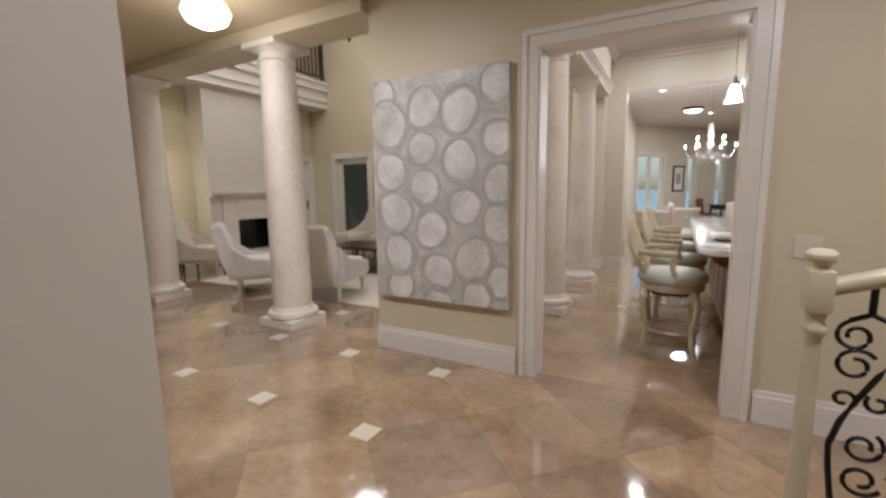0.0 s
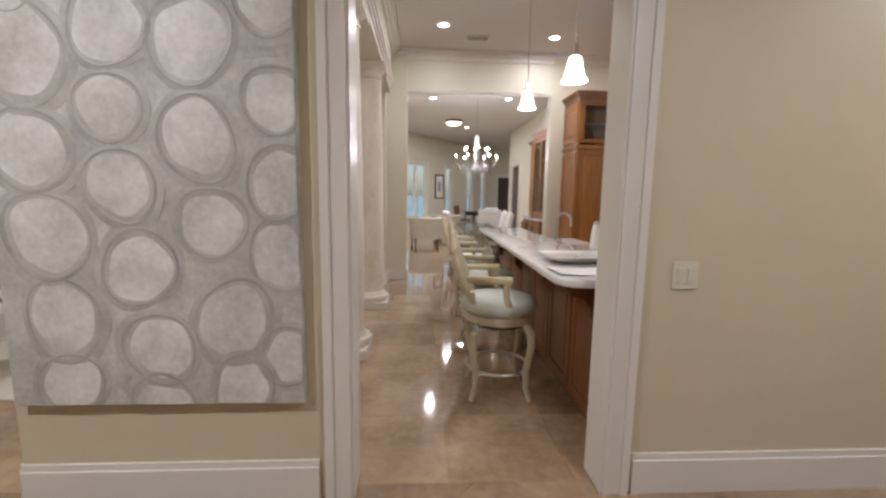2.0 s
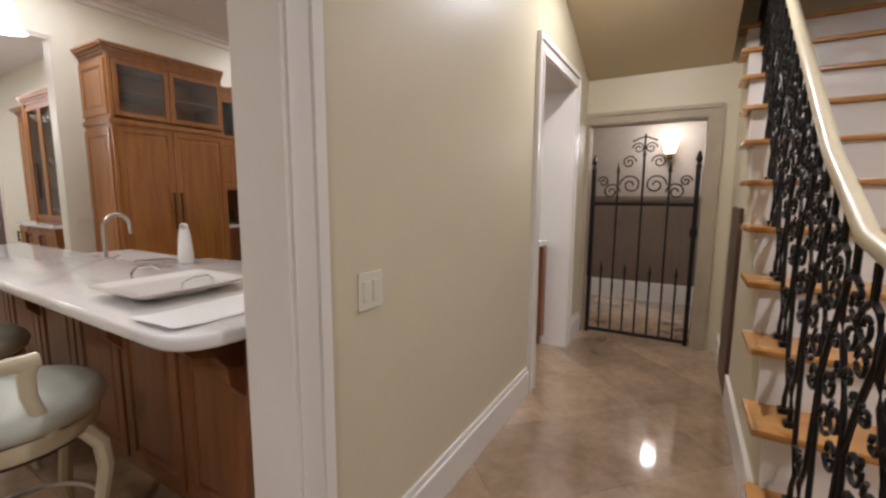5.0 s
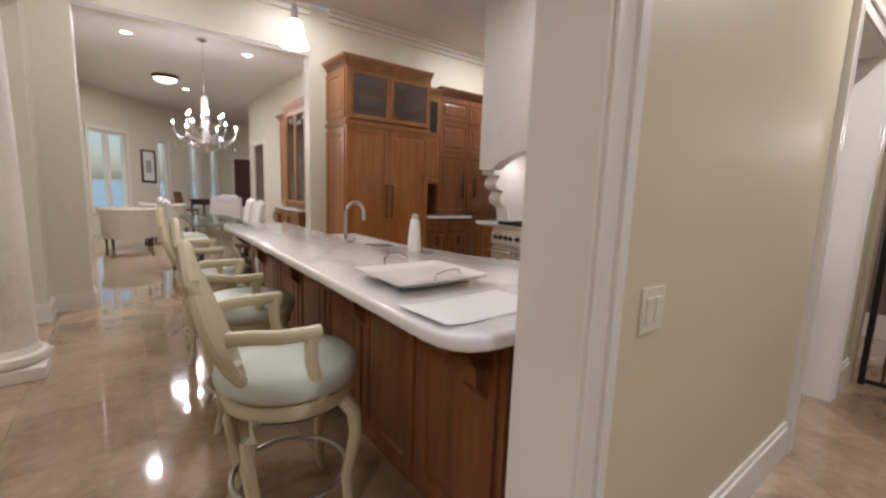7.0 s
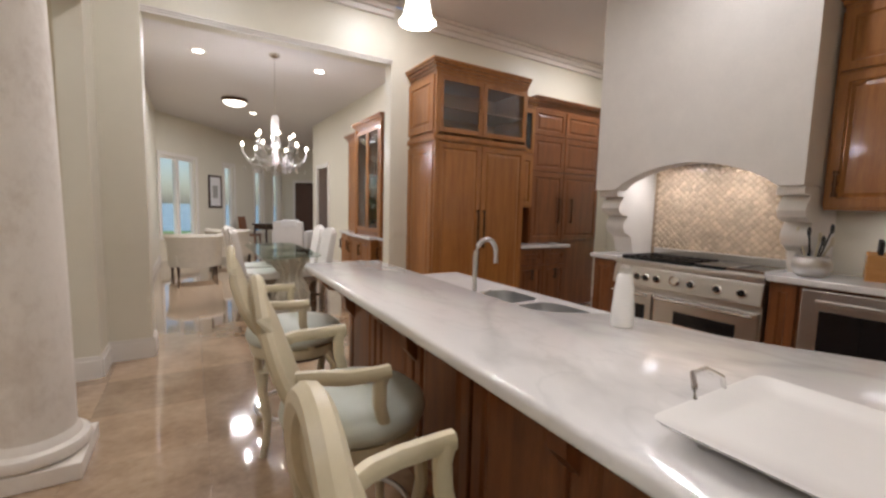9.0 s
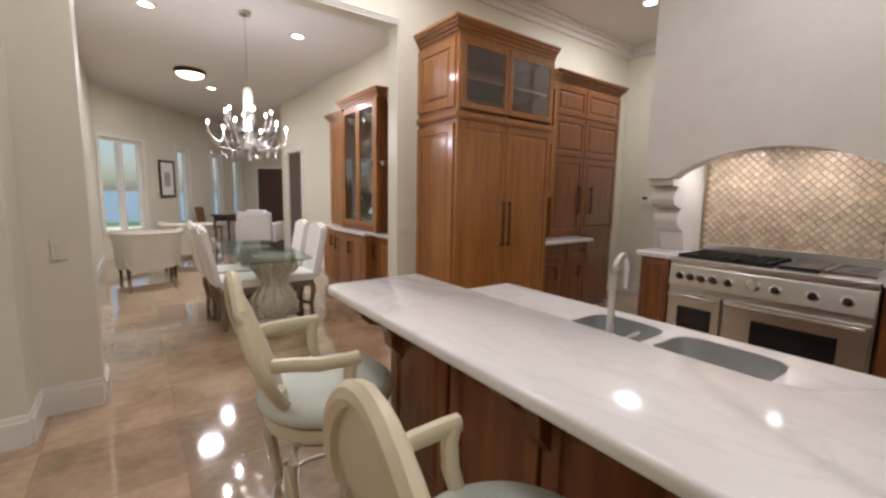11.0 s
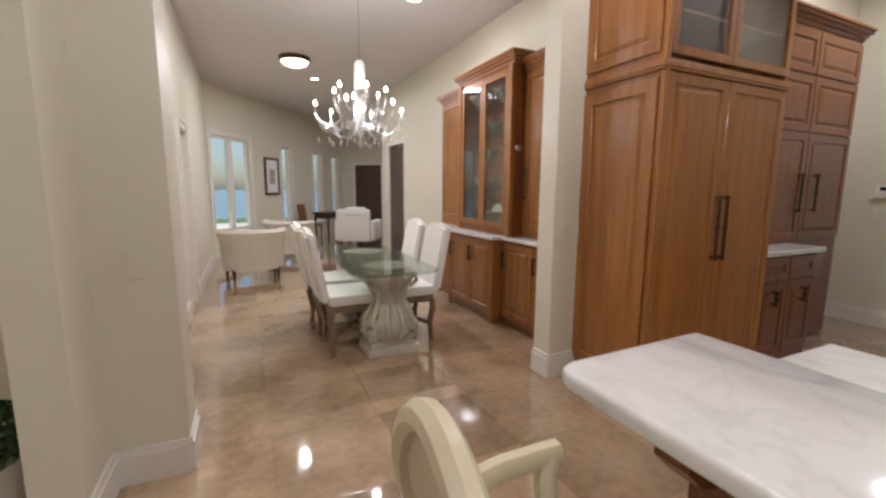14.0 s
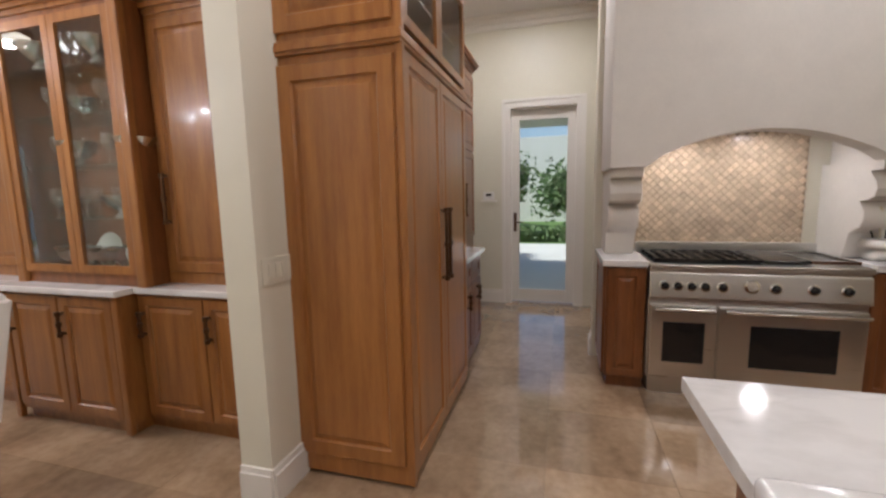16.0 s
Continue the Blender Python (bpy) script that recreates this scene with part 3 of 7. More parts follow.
def dome_light(x, y, z):
    d = thing("ceiling_globe", "round lit opal glass ceiling globe in the foyer", "ceiling light", (x, y, z))
    part("collar", lathe([(0.1, -0.001), (0.1, -0.03), (0.08, -0.05)], 24), M_BRONZE, d, smooth=True)
    part("globe", lathe([(0.08, -0.05), (0.15, -0.09), (0.17, -0.15), (0.14, -0.21), (0.06, -0.25), (0.005, -0.255)], 28), M_SHADE, d, smooth=True)
    lamp('POINT', "globe_light", (x, y, z - 0.34), 11, 0.12)


dome_light(-3.2, 2.37, FC)


# ---- foyer ----
def painting():
    p = thing("painting", "large silver canvas painted with grey rings", "painting", (0, 3.088, 0))
    x0, x1, z0, z1 = -2.20, -1.045, 0.475, 2.19
    part("canvas", boxes((x0, x1, -0.045, 0, z0, z1), bevel=0.004), M_CANVAS, p)
    r = random.Random(11)
    W, H = x1 - x0, z1 - z0
    rows = [(0.10, 0.945, .10), (0.14, 0.80, .165), (0.42, 0.865, .135), (0.67, 0.84, .145), (0.92, 0.925, .12), (0.40, 0.69, .115), (0.675, 0.625, .14), (0.93, 0.715, .115),
            (0.15, 0.595, .14), (0.42, 0.52, .125), (0.94, 0.535, .125), (0.17, 0.405, .15), (0.46, 0.335, .135), (0.71, 0.44, .125), (0.94, 0.365, .125), (0.2, 0.21, .14),
            (0.77, 0.205, .15), (0.51, 0.14, .13), (0.955, 0.12, .115), (0.2, 0.05, .12), (0.51, 0.0, .12), (0.79, 0.04, .12)]
    for u, v, rad in rows:
        cx, cz, rr = x0 + u * W, z0 + v * H, rad * 1.05
        rim, disc = bmesh.new(), bmesh.new()
        n = 40
        ph = [r.uniform(0, 6.28) for _ in range(4)]
        wob = [1 + 0.06 * math.sin(2 * math.pi * k / n * 2 + ph[0]) + 0.035 * math.sin(2 * math.pi * k / n * 3 + ph[1]) for k in range(n)]
        wid = [0.26 + 0.1 * math.sin(2 * math.pi * k / n + ph[2]) + 0.04 * math.sin(2 * math.pi * k / n * 5 + ph[3]) for k in range(n)]

        def ring(bm, f, dy):
            out = []
            for k in range(n):
                a = 2 * math.pi * k / n
                s = f[k] if isinstance(f, list) else f
                x = min(max(cx + math.cos(a) * rr * wob[k] * s, x0 + 0.004), x1 - 0.004)
                z = min(max(cz + math.sin(a) * rr * 1.12 * wob[k] * s, z0 + 0.004), z1 - 0.004)
                out.append(bm.verts.new((x, dy, z)))
            return out
        lift = r.uniform(0, 0.0012)
        wash = bmesh.new()
        for bm, levels in ((wash, ([1.06 + w * 0.5 for w in wid], 1.0, [1 - w * 0.7 for w in wid])), (rim, ([1.01 + w * 0.2 for w in wid], 1.0, [1 - w * 0.32 for w in wid]))):
            up = 0.0008 if bm is rim else 0
            a, b, c = ring(bm, levels[0], -0.0455 - lift - up), ring(bm, levels[1], -0.0482 - lift - up), ring(bm, levels[2], -0.0462 - lift - up)
            for s, t in ((a, b), (b, c)):
                for k in range(n):
                    bm.faces.new((s[k], s[(k + 1) % n], t[(k + 1) % n], t[k]))
        part("ring_wash", wash, M_WASH, p, "soft pale grey edge of a ring")
        part("ring", rim, M_RING, p)
        d0 = ring(disc, [1 - w * 0.62 for w in wid], -0.0466 - lift)
        d1 = ring(disc, 0.45, -0.0482 - lift)
        for k in range(n):
            disc.faces.new((d0[k], d0[(k + 1) % n], d1[(k + 1) % n], d1[k]))
        disc.faces.new(d1)
        part("disc", disc, M_DISC, p)


painting()


def switch_plate(name, place, rz, w=0.115, h=0.12, gangs=2, label="white double light switch plate on the cream wall"):
    s = thing(name, label, "light switch", place, rz)
    part("plate", boxes((-w / 2, w / 2, -0.006, 0, -h / 2, h / 2), bevel=0.002), M_WALLK, s)
    for g in range(gangs):
        gx = (g - (gangs - 1) / 2) * 0.046
        part("rocker", boxes((gx - 0.016, gx + 0.016, -0.011, -0.005, -0.033, 0.033), bevel=0.0015), M_WALLK, s)


switch_plate("light_switch", (0.585, Y1 - 0.001, 1.02), 0)
switch_plate("light_switch", (-0.93, 7.929, 1.02), 0, 0.075, 0.12, 1, "white single light switch on the cream pier")
switch_plate("light_switch", (1.585, 8.029, 1.08), 0, 0.2, 0.12, 3, "white switch plate on the cream square pier")
switch_plate("light_switch", (5.298, 7.68, 1.12), -90, 0.12, 0.12, 2, "white switch plate beside the garden door")
th = thing("thermostat", "white wall control panel beside the garden door", "thermostat", (5.298, 7.66, 1.38), -90)
part("housing", boxes((-0.07, 0.07, -0.025, 0, -0.05, 0.05), bevel=0.006), M_CERAM, th)
part("screen", boxes((-0.035, 0.035, -0.028, -0.024, -0.005, 0.03)), M_BLACK, th)
part("bracket", boxes((-0.1, 0.1, -0.03, 0, -0.08, -0.055), bevel=0.004), M_TRIM, th)


def staircase():
    s = thing("staircase", "stairs with oak treads, white risers and iron railing", "staircase")
    rise, run, n = 0.235, 0.235, 14
    for k in range(1, n + 1):
        x = 1.40 + run * (k - 2)
        part("riser", boxes((x + 0.03, x + 0.05, 0.7, 1.93, rise * (k - 1), rise * k - 0.03)), M_TRIM, s)
        part("tread", boxes((x, x + run + 0.05, 0.68, 1.975, rise * k - 0.03, rise * k), bevel=0.009), M_TREAD, s, "honey oak tread")
    x0 = 1.40 - run + 0.05
    side = bmesh.new()
    prof = [(x0, 0)]
    for k in range(1, n + 1):
        prof += [(x0 + run * (k - 1), rise * k - 0.032), (x0 + run * k, rise * k - 0.032)]
    prof += [(x0 + run * n, 0)]
    f = side.faces.new([side.verts.new((x, 1.925, z)) for x, z in prof])
    g = bmesh.ops.extrude_face_region(side, geom=[f])
    bmesh.ops.translate(side, vec=(0, -0.06, 0), verts=[v for v in g["geom"] if isinstance(v, bmesh.types.BMVert)])
    part("stringer", side, M_WALL, s, "cream side wall under the treads")
    part("stringer_base", boxes((x0, 4.4, 1.925, 1.945, 0, 0.17)), M_TRIM, s, "white baseboard along the stair side")
    part("cupboard_door", boxes((2.75, 3.25, 1.925, 1.95, 0.02, 1.25), bevel=0.006), M_DOORD, s, "dark brown under-stair door")
    rail = [(0.34, 1.82, 1.045), (0.6, 1.83, 1.13), (1.0, 1.84, 1.22), (1.4, 1.84, 1.46), (2.5, 1.82, 2.3), (3.6, 1.81, 3.15), (4.4, 1.8, 3.8)]
    bm = bmesh.new()
    tube(bm, rail, 0.026, 12)
    part("handrail", bm, M_CREAM, s, "cream painted handrail", smooth=True)
    part("newel", merged(lathe([(0.036, 0.0), (0.036, 0.24), (0.031, 0.27), (0.029, 0.3), (0.026, 0.5), (0.021, 0.86), (0.02, 0.9), (0.029, 0.915), (0.03, 0.93), (0.022, 0.945), (0.024, 0.96), (0.031, 0.985)], 20, (0.33, 1.82, 0)), boxes((0.298, 0.362, 1.788, 1.852, 0.975, 1.1), bevel=0.008), lathe([(0.031, 1.095), (0.022, 1.108), (0.026, 1.12), (0.039, 1.132), (0.04, 1.145), (0.027, 1.158), (0.005, 1.162)], 20, (0.33, 1.82, 0))), M_WALL, s, "cream turned newel post", smooth=True)

    def rail_z(x):
        for (xa, _, za), (xb, _, zb) in zip(rail, rail[1:]):
            if xa <= x <= xb:
                return za + (zb - za) * (x - xa) / (xb - xa)
        return rail[-1][2]

    def foot_z(x):
        return max(0, rise * math.floor((x - (1.40 - run)) / run + 1)) if x > 1.40 - run else 0
    def curl(bm, cx, cz, r0, start, turns, sg):
        """A flat iron volute winding inwards."""
        tube(bm, [(cx + sg * r0 * (1 - 0.62 * q / 24) * math.cos(start + 2 * math.pi * turns * q / 24), 1.85, cz + r0 * (1 - 0.62 * q / 24) * math.sin(start + 2 * math.pi * turns * q / 24)) for q in range(25)], 0.0065, 6)

    x = 0.46
    sg = 1
    while x < 4.2:
        b, t = foot_z(x), rail_z(x) - 0.02
        bar = bmesh.new()
        tube(bar, [(x, 1.85, t - 0.09), (x, 1.85, t)], 0.009, 6)
        part("baluster_top", bar, M_IRON, s)
        foot = bmesh.new()
        tube(foot, [(x, 1.85, b), (x, 1.85, b + 0.07)], 0.009, 6)
        cube_bm(foot, x - 0.018, x + 0.018, 1.832, 1.868, b, b + 0.022)
        part("baluster_foot", foot, M_IRON, s)
        sc = bmesh.new()
        h = t - b
        zt = t - 0.09
        # long S stem from the top ring down to the foot
        tube(sc, [(x + sg * dx, 1.85, zt - dz) for dx, dz in ((-0.045, 0.022), (0.0, 0.0), (0.042, 0.02), (0.062, 0.075), (0.055, 0.13), (0.03, 0.18), (-0.005, 0.25), (-0.04, 0.33), (-0.06, 0.41), (-0.055, 0.48), (-0.02, h - 0.09 - 0.22), (0.03, h - 0.09 - 0.13), (0.0, h - 0.09 - 0.07))], 0.0085, 6)
        curl(sc, x - sg * 0.028, zt - 0.067, 0.046, 1.9, 1.25, sg)
        curl(sc, x - sg * 0.022, zt - 0.155, 0.05, 0.6, 1.2, sg)
        curl(sc, x - sg * 0.04, zt - 0.262, 0.03, -0.6, 0.95, sg)
        curl(sc, x + sg * 0.038, zt - 0.262, 0.03, 2.4, 0.95, sg)
        curl(sc, x + sg * 0.015, zt - 0.40, 0.05, 2.2, 1.2, -sg)
        curl(sc, x + sg * 0.02, zt - 0.505, 0.05, 3.6, 1.2, -sg)
        if h > 0.8:
            curl(sc, x + sg * 0.02, b + 0.2, 0.045, 2.2, 1.2, -sg)
        part("scroll", sc, M_IRON, s)
        x += 0.14 if x < 1.0 else 0.1175
        sg = -sg


staircase()
solid("wall_stair_back", boxes((-0.9, 6.05, 0.5, 0.62, FC, 6), (0.85, 0.9, 0.6, 2.0, FC, 6), (0.9, 6.05, 1.98, 2.06, FC, 6)), M_WALL, "cream stairwell wall", "wall")
solid("ceiling_stair", boxes((0.85, 6.2, 0.4, 2.1, 6, 6.1)), M_CEILF, "cream stairwell ceiling", "ceiling")


def gate():
    g = thing("iron_gate", "black wrought iron gate with scrolls and spear bars", "gate", (3.70, 0, 0))
    ya, yb = 2.17, 3.0
    for y in (ya, yb):
        bm = boxes((-0.018, 0.018, y - 0.018, y + 0.018, 0.02, 1.56))
        b2 = lathe([(0.024, 1.56), (0.01, 1.6), (0.026, 1.63), (0.004, 1.7)], 10, (0, y, 0))
        part("stile", merged(bm, b2), M_IRON, g)
    for z in (0.05, 1.25):
        part("crossbar", boxes((-0.012, 0.012, ya, yb, z - 0.015, z + 0.015)), M_IRON, g)
    n = 8
    for k in range(1, n):
        y = ya + (yb - ya) * k / n
        long = k % 2 == 0
        top = 1.25 + (0.42 if k == n // 2 else 0.28) if long else 0.62
        bm = bmesh.new()
        tube(bm, [(0, y, 0.05), (0, y, top)], 0.0085, 6)
        tube(bm, [(0, y, top), (0, y, top + 0.03), (0, y, top + 0.09)], 0.018, 6, taper=0.1)
        part("bar", bm, M_IRON, g)
    sc = bmesh.new()
    ym = (ya + yb) / 2
    for sg in (-1, 1):
        for yc, zc, r0, turn in ((ym + sg * 0.1, 1.42, 0.09, 1), (ym + sg * 0.26, 1.36, 0.075, -1), (ym + sg * 0.12, 1.62, 0.06, -1), (ym + sg * 0.05, 1.74, 0.05, 1), (ym + sg * 0.33, 1.45, 0.05, 1)):
            pts = []
            for q in range(24):
                a = q / 23 * 3.1 * math.pi
                rr = r0 * (1 - q / 28)
                pts.append((0, yc + sg * turn * rr * math.cos(a), zc + rr * math.sin(a)))
            tube(sc, pts, 0.007, 5)
    tube(sc, [(0, ym, 1.25), (0, ym, 1.86)], 0.009, 6)
    tube(sc, [(0, ym - 0.1, 1.8), (0, ym, 1.84), (0, ym + 0.1, 1.8)], 0.008, 6)
    part("scrollwork", sc, M_IRON, g)
    part("latch", boxes((-0.03, 0.0, ya - 0.03, ya + 0.03, 0.98, 1.05), bevel=0.004), M_IRON, g)


gate()
casing("trim_gate", 'y', 3.72, 2.12, 3.07, 1.97, -1, w=0.1, d=0.03, label="beige stone surround of the iron gate", inner=0.14, paint=M_SURR)
# Lower wall behind the gate in a darker brown, with a ledge on top.
solid("trim_dado", boxes((5.375, 5.4, 1.8, 3.4, 0.24, 1.28), (5.36, 5.4, 1.8, 3.4, 1.28, 1.32)), M_LOWERW, "darker brown lower wall behind the gate", "trim")
skirting("baseboard_cellar", [(5.375, 1.8, 5.375, 3.4, -1, 0)], 0.24)
sc_ = thing("wall_sconce", "lit glass wall sconce in the room behind the gate", "wall lamp", (5.39, 2.45, 1.85))
part("arm", boxes((-0.08, 0, -0.03, 0.03, -0.08, -0.02), bevel=0.006), M_BRONZE, sc_)
part("shade", lathe([(0.05, -0.02), (0.09, 0.12), (0.085, 0.12), (0.045, -0.015)], 20, (-0.1, 0, 0)), M_SHADE, sc_, smooth=True)
lamp('POINT', "sconce_light", (5.15, 2.45, 1.97), 11, 0.06)
lamp('AREA', "cellar_light", (4.6, 2.55, 2.57), 7, 0.2, WARM, (4.6, 2.55, 0))


# ---- living room ----
def fireplace():
    f = thing("fireplace", "white plaster chimney breast with mantel and dark firebox", "fireplace", (-8.1, 0, 0))
    ya, yb, fa, fb = 5.1, 7.1, 5.62, 6.6
    part("breast", boxes((0, 0.45, ya, fa, 0, 6.0), (0, 0.45, fb, yb, 0, 6.0), (0, 0.45, fa, fb, 0.82, 6.0), (0, 0.45, fa, fb, 0, 0.14)), M_PLASTER, f)
    part("mantel", boxes((0.45, 0.6, ya - 0.05, yb + 0.05, 1.33, 1.4), (0.45, 0.55, ya, yb, 1.27, 1.33), bevel=0.006), M_PLASTER, f)
    part("surround", boxes((0.45, 0.5, fa - 0.3, fa, 0, 1.27), (0.45, 0.5, fb, fb + 0.3, 0, 1.27), (0.45, 0.5, fa, fb, 0.82, 1.27), bevel=0.005), M_TRIM, f)
    part("firebox", boxes((0.02, 0.06, fa, fb, 0.14, 0.82), (0.06, 0.4, fa, fa + 0.02, 0.14, 0.82), (0.06, 0.4, fb - 0.02, fb, 0.14, 0.82)), M_BLACK, f, "black firebox")
    part("hearth", boxes((0.5, 0.9, ya, yb, 0, 0.05), bevel=0.006), M_PLASTER, f)


fireplace()


def armchair(name, place, rz, fabric, label, group=""):
    """Slipper armchair: seat, swept back, low sloping arms, tapered legs. Faces +x."""
    c = thing(name, label, "armchair", place, rz, group)
    part("seat_base", boxes((-0.36, 0.36, -0.35, 0.35, 0.2, 0.33), bevel=0.02), fabric, c)
    part("seat_cushion", boxes((-0.26, 0.38, -0.3, 0.3, 0.33, 0.46), bevel=0.04), fabric, c)
    bk = bmesh.new()
    rows_ = []
    for z, half, thick, bow in ((0.2, 0.31, 0.07, 0.02), (0.45, 0.335, 0.08, 0.03), (0.7, 0.34, 0.075, 0.03), (0.86, 0.325, 0.065, 0.025), (0.93, 0.29, 0.05, 0.02), (0.955, 0.22, 0.025, 0.015)):
        rows_.append([bk.verts.new((sg * thick - bow * (1 - (yy * yy)) * 1.2, yy * half, z)) for sg, ys_ in ((1, (-1, -0.9, -0.45, 0, 0.45, 0.9, 1)), (-1, (1, 0.9, 0.45, 0, -0.45, -0.9, -1))) for yy in ys_])
    for p, q in zip(rows_, rows_[1:]):
        for k in range(14):
            bk.faces.new((p[k], p[(k + 1) % 14], q[(k + 1) % 14], q[k]))
    bk.faces.new(rows_[0][::-1])
    bk.faces.new(rows_[-1])
    part("backrest", turned(bk, pose(-0.3, 0, 0.02, 0, -15, 0)), fabric, c, smooth=True)
    for sy in (-1, 1):
        o = bmesh.new()
        f = o.faces.new([o.verts.new(p) for p in ((-0.36, 0, 0.25), (0.34, 0, 0.25), (0.34, 0, 0.42), (0.12, 0, 0.45), (-0.15, 0, 0.5), (-0.34, 0, 0.62), (-0.41, 0, 0.7))])
        g = bmesh.ops.extrude_face_region(o, geom=[f])
        bmesh.ops.translate(o, vec=(0, 0.09, 0), verts=[v for v in g["geom"] if isinstance(v, bmesh.types.BMVert)])
        bmesh.ops.recalc_face_normals(o, faces=o.faces)
        bmesh.ops.bevel(o, geom=o.edges[:], offset=0.02, segments=2, affect='EDGES')
        part("arm", turned(o, pose(0, sy * 0.355 - 0.045, 0)), fabric, c, smooth=True)
    for lx, ly in ((-0.32, -0.3), (-0.32, 0.3), (0.3, -0.3), (0.3, 0.3)):
        part("leg", lathe([(0.015, 0.0), (0.028, 0.2)], 8, (lx, ly, 0)), M_TRIM if fabric is M_STRIPE else M_DARKW, c)
    return c


armchair("armchair", (-3.95, 4.3, 0.012), 103, M_STRIPE, "white striped upholstered armchair on the ivory rug", "living room armchairs")
armchair("armchair", (-5.0, 4.12, 0.012), 52, M_STRIPE, "white striped upholstered armchair on the ivory rug", "living room armchairs")
armchair("armchair", (-7.0, 4.6, 0), 40, M_CREAMF, "cream upholstered armchair beside the fireplace", "cream armchairs")
armchair("armchair", (-6.1, 7.4, 0), -110, M_CREAMF, "cream upholstered armchair near the garden door", "cream armchairs")
armchair("armchair", (-5.2, 7.5, 0), -80, M_CREAMF, "cream upholstered armchair near the garden door", "cream armchairs")
tagged(solid("rug", boxes((-6.4, -2.6, 4.02, 7.0, 0.001, 0.012), bevel=0.004), M_RUG, "ivory wool rug on the living room floor", "rug"), kind="thing")
ct = thing("coffee_table", "dark wood coffee table on the ivory rug", "coffee table", (-4.6, 5.9, 0.012))
part("tabletop", boxes((-0.6, 0.6, -0.4, 0.4, 0.38, 0.43), bevel=0.008), M_DARKW, ct)
part("shelf", boxes((-0.52, 0.52, -0.33, 0.33, 0.12, 0.15), bevel=0.005), M_DARKW, ct)
for lx in (-0.55, 0.55):
    for ly in (-0.35, 0.35):
        part("leg", boxes((lx - 0.03, lx + 0.03, ly - 0.03, ly + 0.03, 0, 0.38), bevel=0.004), M_DARKW, ct)
cs = thing("console_table", "dark wood side table against the wall", "side table", (-7.8, 4.05, 0))
part("tabletop", boxes((-0.25, 0.25, -0.4, 0.4, 0.7, 0.74), bevel=0.006), M_DARKW, cs)
part("drawer_box", boxes((-0.22, 0.22, -0.36, 0.36, 0.5, 0.7)), M_DARKW, cs)
for lx in (-0.2, 0.2):
    for ly in (-0.34, 0.34):
        part("leg", boxes((lx - 0.025, lx + 0.025, ly - 0.025, ly + 0.025, 0, 0.5)), M_DARKW, cs)
tl = thing("table_lamp", "table lamp with a lit drum shade on the side table", "table lamp", (-7.8, 4.1, 0.74))
part("base", lathe([(0.09, 0), (0.09, 0.03), (0.04, 0.06), (0.08, 0.2), (0.06, 0.42), (0.015, 0.5), (0.015, 0.66)], 20), M_BRONZE, tl, smooth=True)
part("shade", lathe([(0.22, 0.6), (0.17, 0.95), (0.165, 0.95), (0.215, 0.6)], 28, cap=False), M_SHADE, tl, smooth=True)


def garden_leaf(name, place, rz, w, h, label, glazed=M_GLASS, handle_side=1, rail=0.2, stile=0.11):
    """Single glazed door leaf, x along its width."""
    d = thing(name, label, "door", place, rz, kind="structure")
    part("stile", boxes((-w / 2, -w / 2 + stile, -0.022, 0.022, 0.01, h), bevel=0.004), M_TRIM, d)
    part("stile", boxes((w / 2 - stile, w / 2, -0.022, 0.022, 0.01, h), bevel=0.004), M_TRIM, d)
    part("rail", boxes((-w / 2 + stile, w / 2 - stile, -0.022, 0.022, 0.01, rail), bevel=0.004), M_TRIM, d)
    part("rail", boxes((-w / 2 + stile, w / 2 - stile, -0.022, 0.022, h - 0.13, h), bevel=0.004), M_TRIM, d)
    pn = part("pane", boxes((-w / 2 + stile - 0.005, w / 2 - stile + 0.005, -0.004, 0.004, rail - 0.005, h - 0.125)), glazed, d, "clear glass pane")
    pn.visible_shadow = False
    hx = handle_side * (w / 2 - stile / 2)
    bm = boxes((hx - 0.02, hx + 0.02, -0.03, -0.02, 0.92, 1.16), bevel=0.003)
    tube(bm, [(hx, -0.03, 1.04), (hx, -0.07, 1.04), (hx - handle_side * 0.11, -0.07, 1.04)], 0.01, 8)
    part("handle", bm, M_BRONZE, d, "dark bronze lever handle")
    return d


garden_leaf("door_garden", (5.4, 6.995, 0), 90, 0.786, 2.43, "white glazed garden door with a dark lever, closed", M_GLASS, -1, 0.17, 0.105).rotation_euler[2] = radians(-90)
garden_leaf("door_patio", (-2.65, 8.25, 0), 0, 0.696, 2.15, "white glazed patio door with a dark lever, closed", M_GLASS, -1, 0.2, 0.13)
garden_leaf("door_living", (-6.8, 8.25, 0), 0, 0.996, 2.13, "white glazed living room door with a dark sheet added beyond", M_GLASS, 1, 0.2, 0.12)
garden_leaf("door_living_west", (-8.2, 7.6, 0), 90, 0.896, 2.11, "white glazed living room garden door, closed", M_GLASS, 1, 0.2, 0.1)
solid("porch_ceiling", boxes((-10.5, -1.3, 8.35, 11.4, 2.75, 2.85)), M_DARKW, "dark timber porch ceiling outside the glazed doors", "porch")
# Dark sheet added outside so that the living room door's glass turns dark.
solid("porch_wall", boxes((-10.5, -7.7, 11.5, 11.7, -0.06, 2.75)), M_BACKING, "dark sheet added outside to darken the living room door glass", "porch")
solid("pavement_porch", boxes((-10.5, -1.3, 8.42, 12.6, -0.05, -0.015)), M_GROUT, "brown stone porch floor", "pavement")
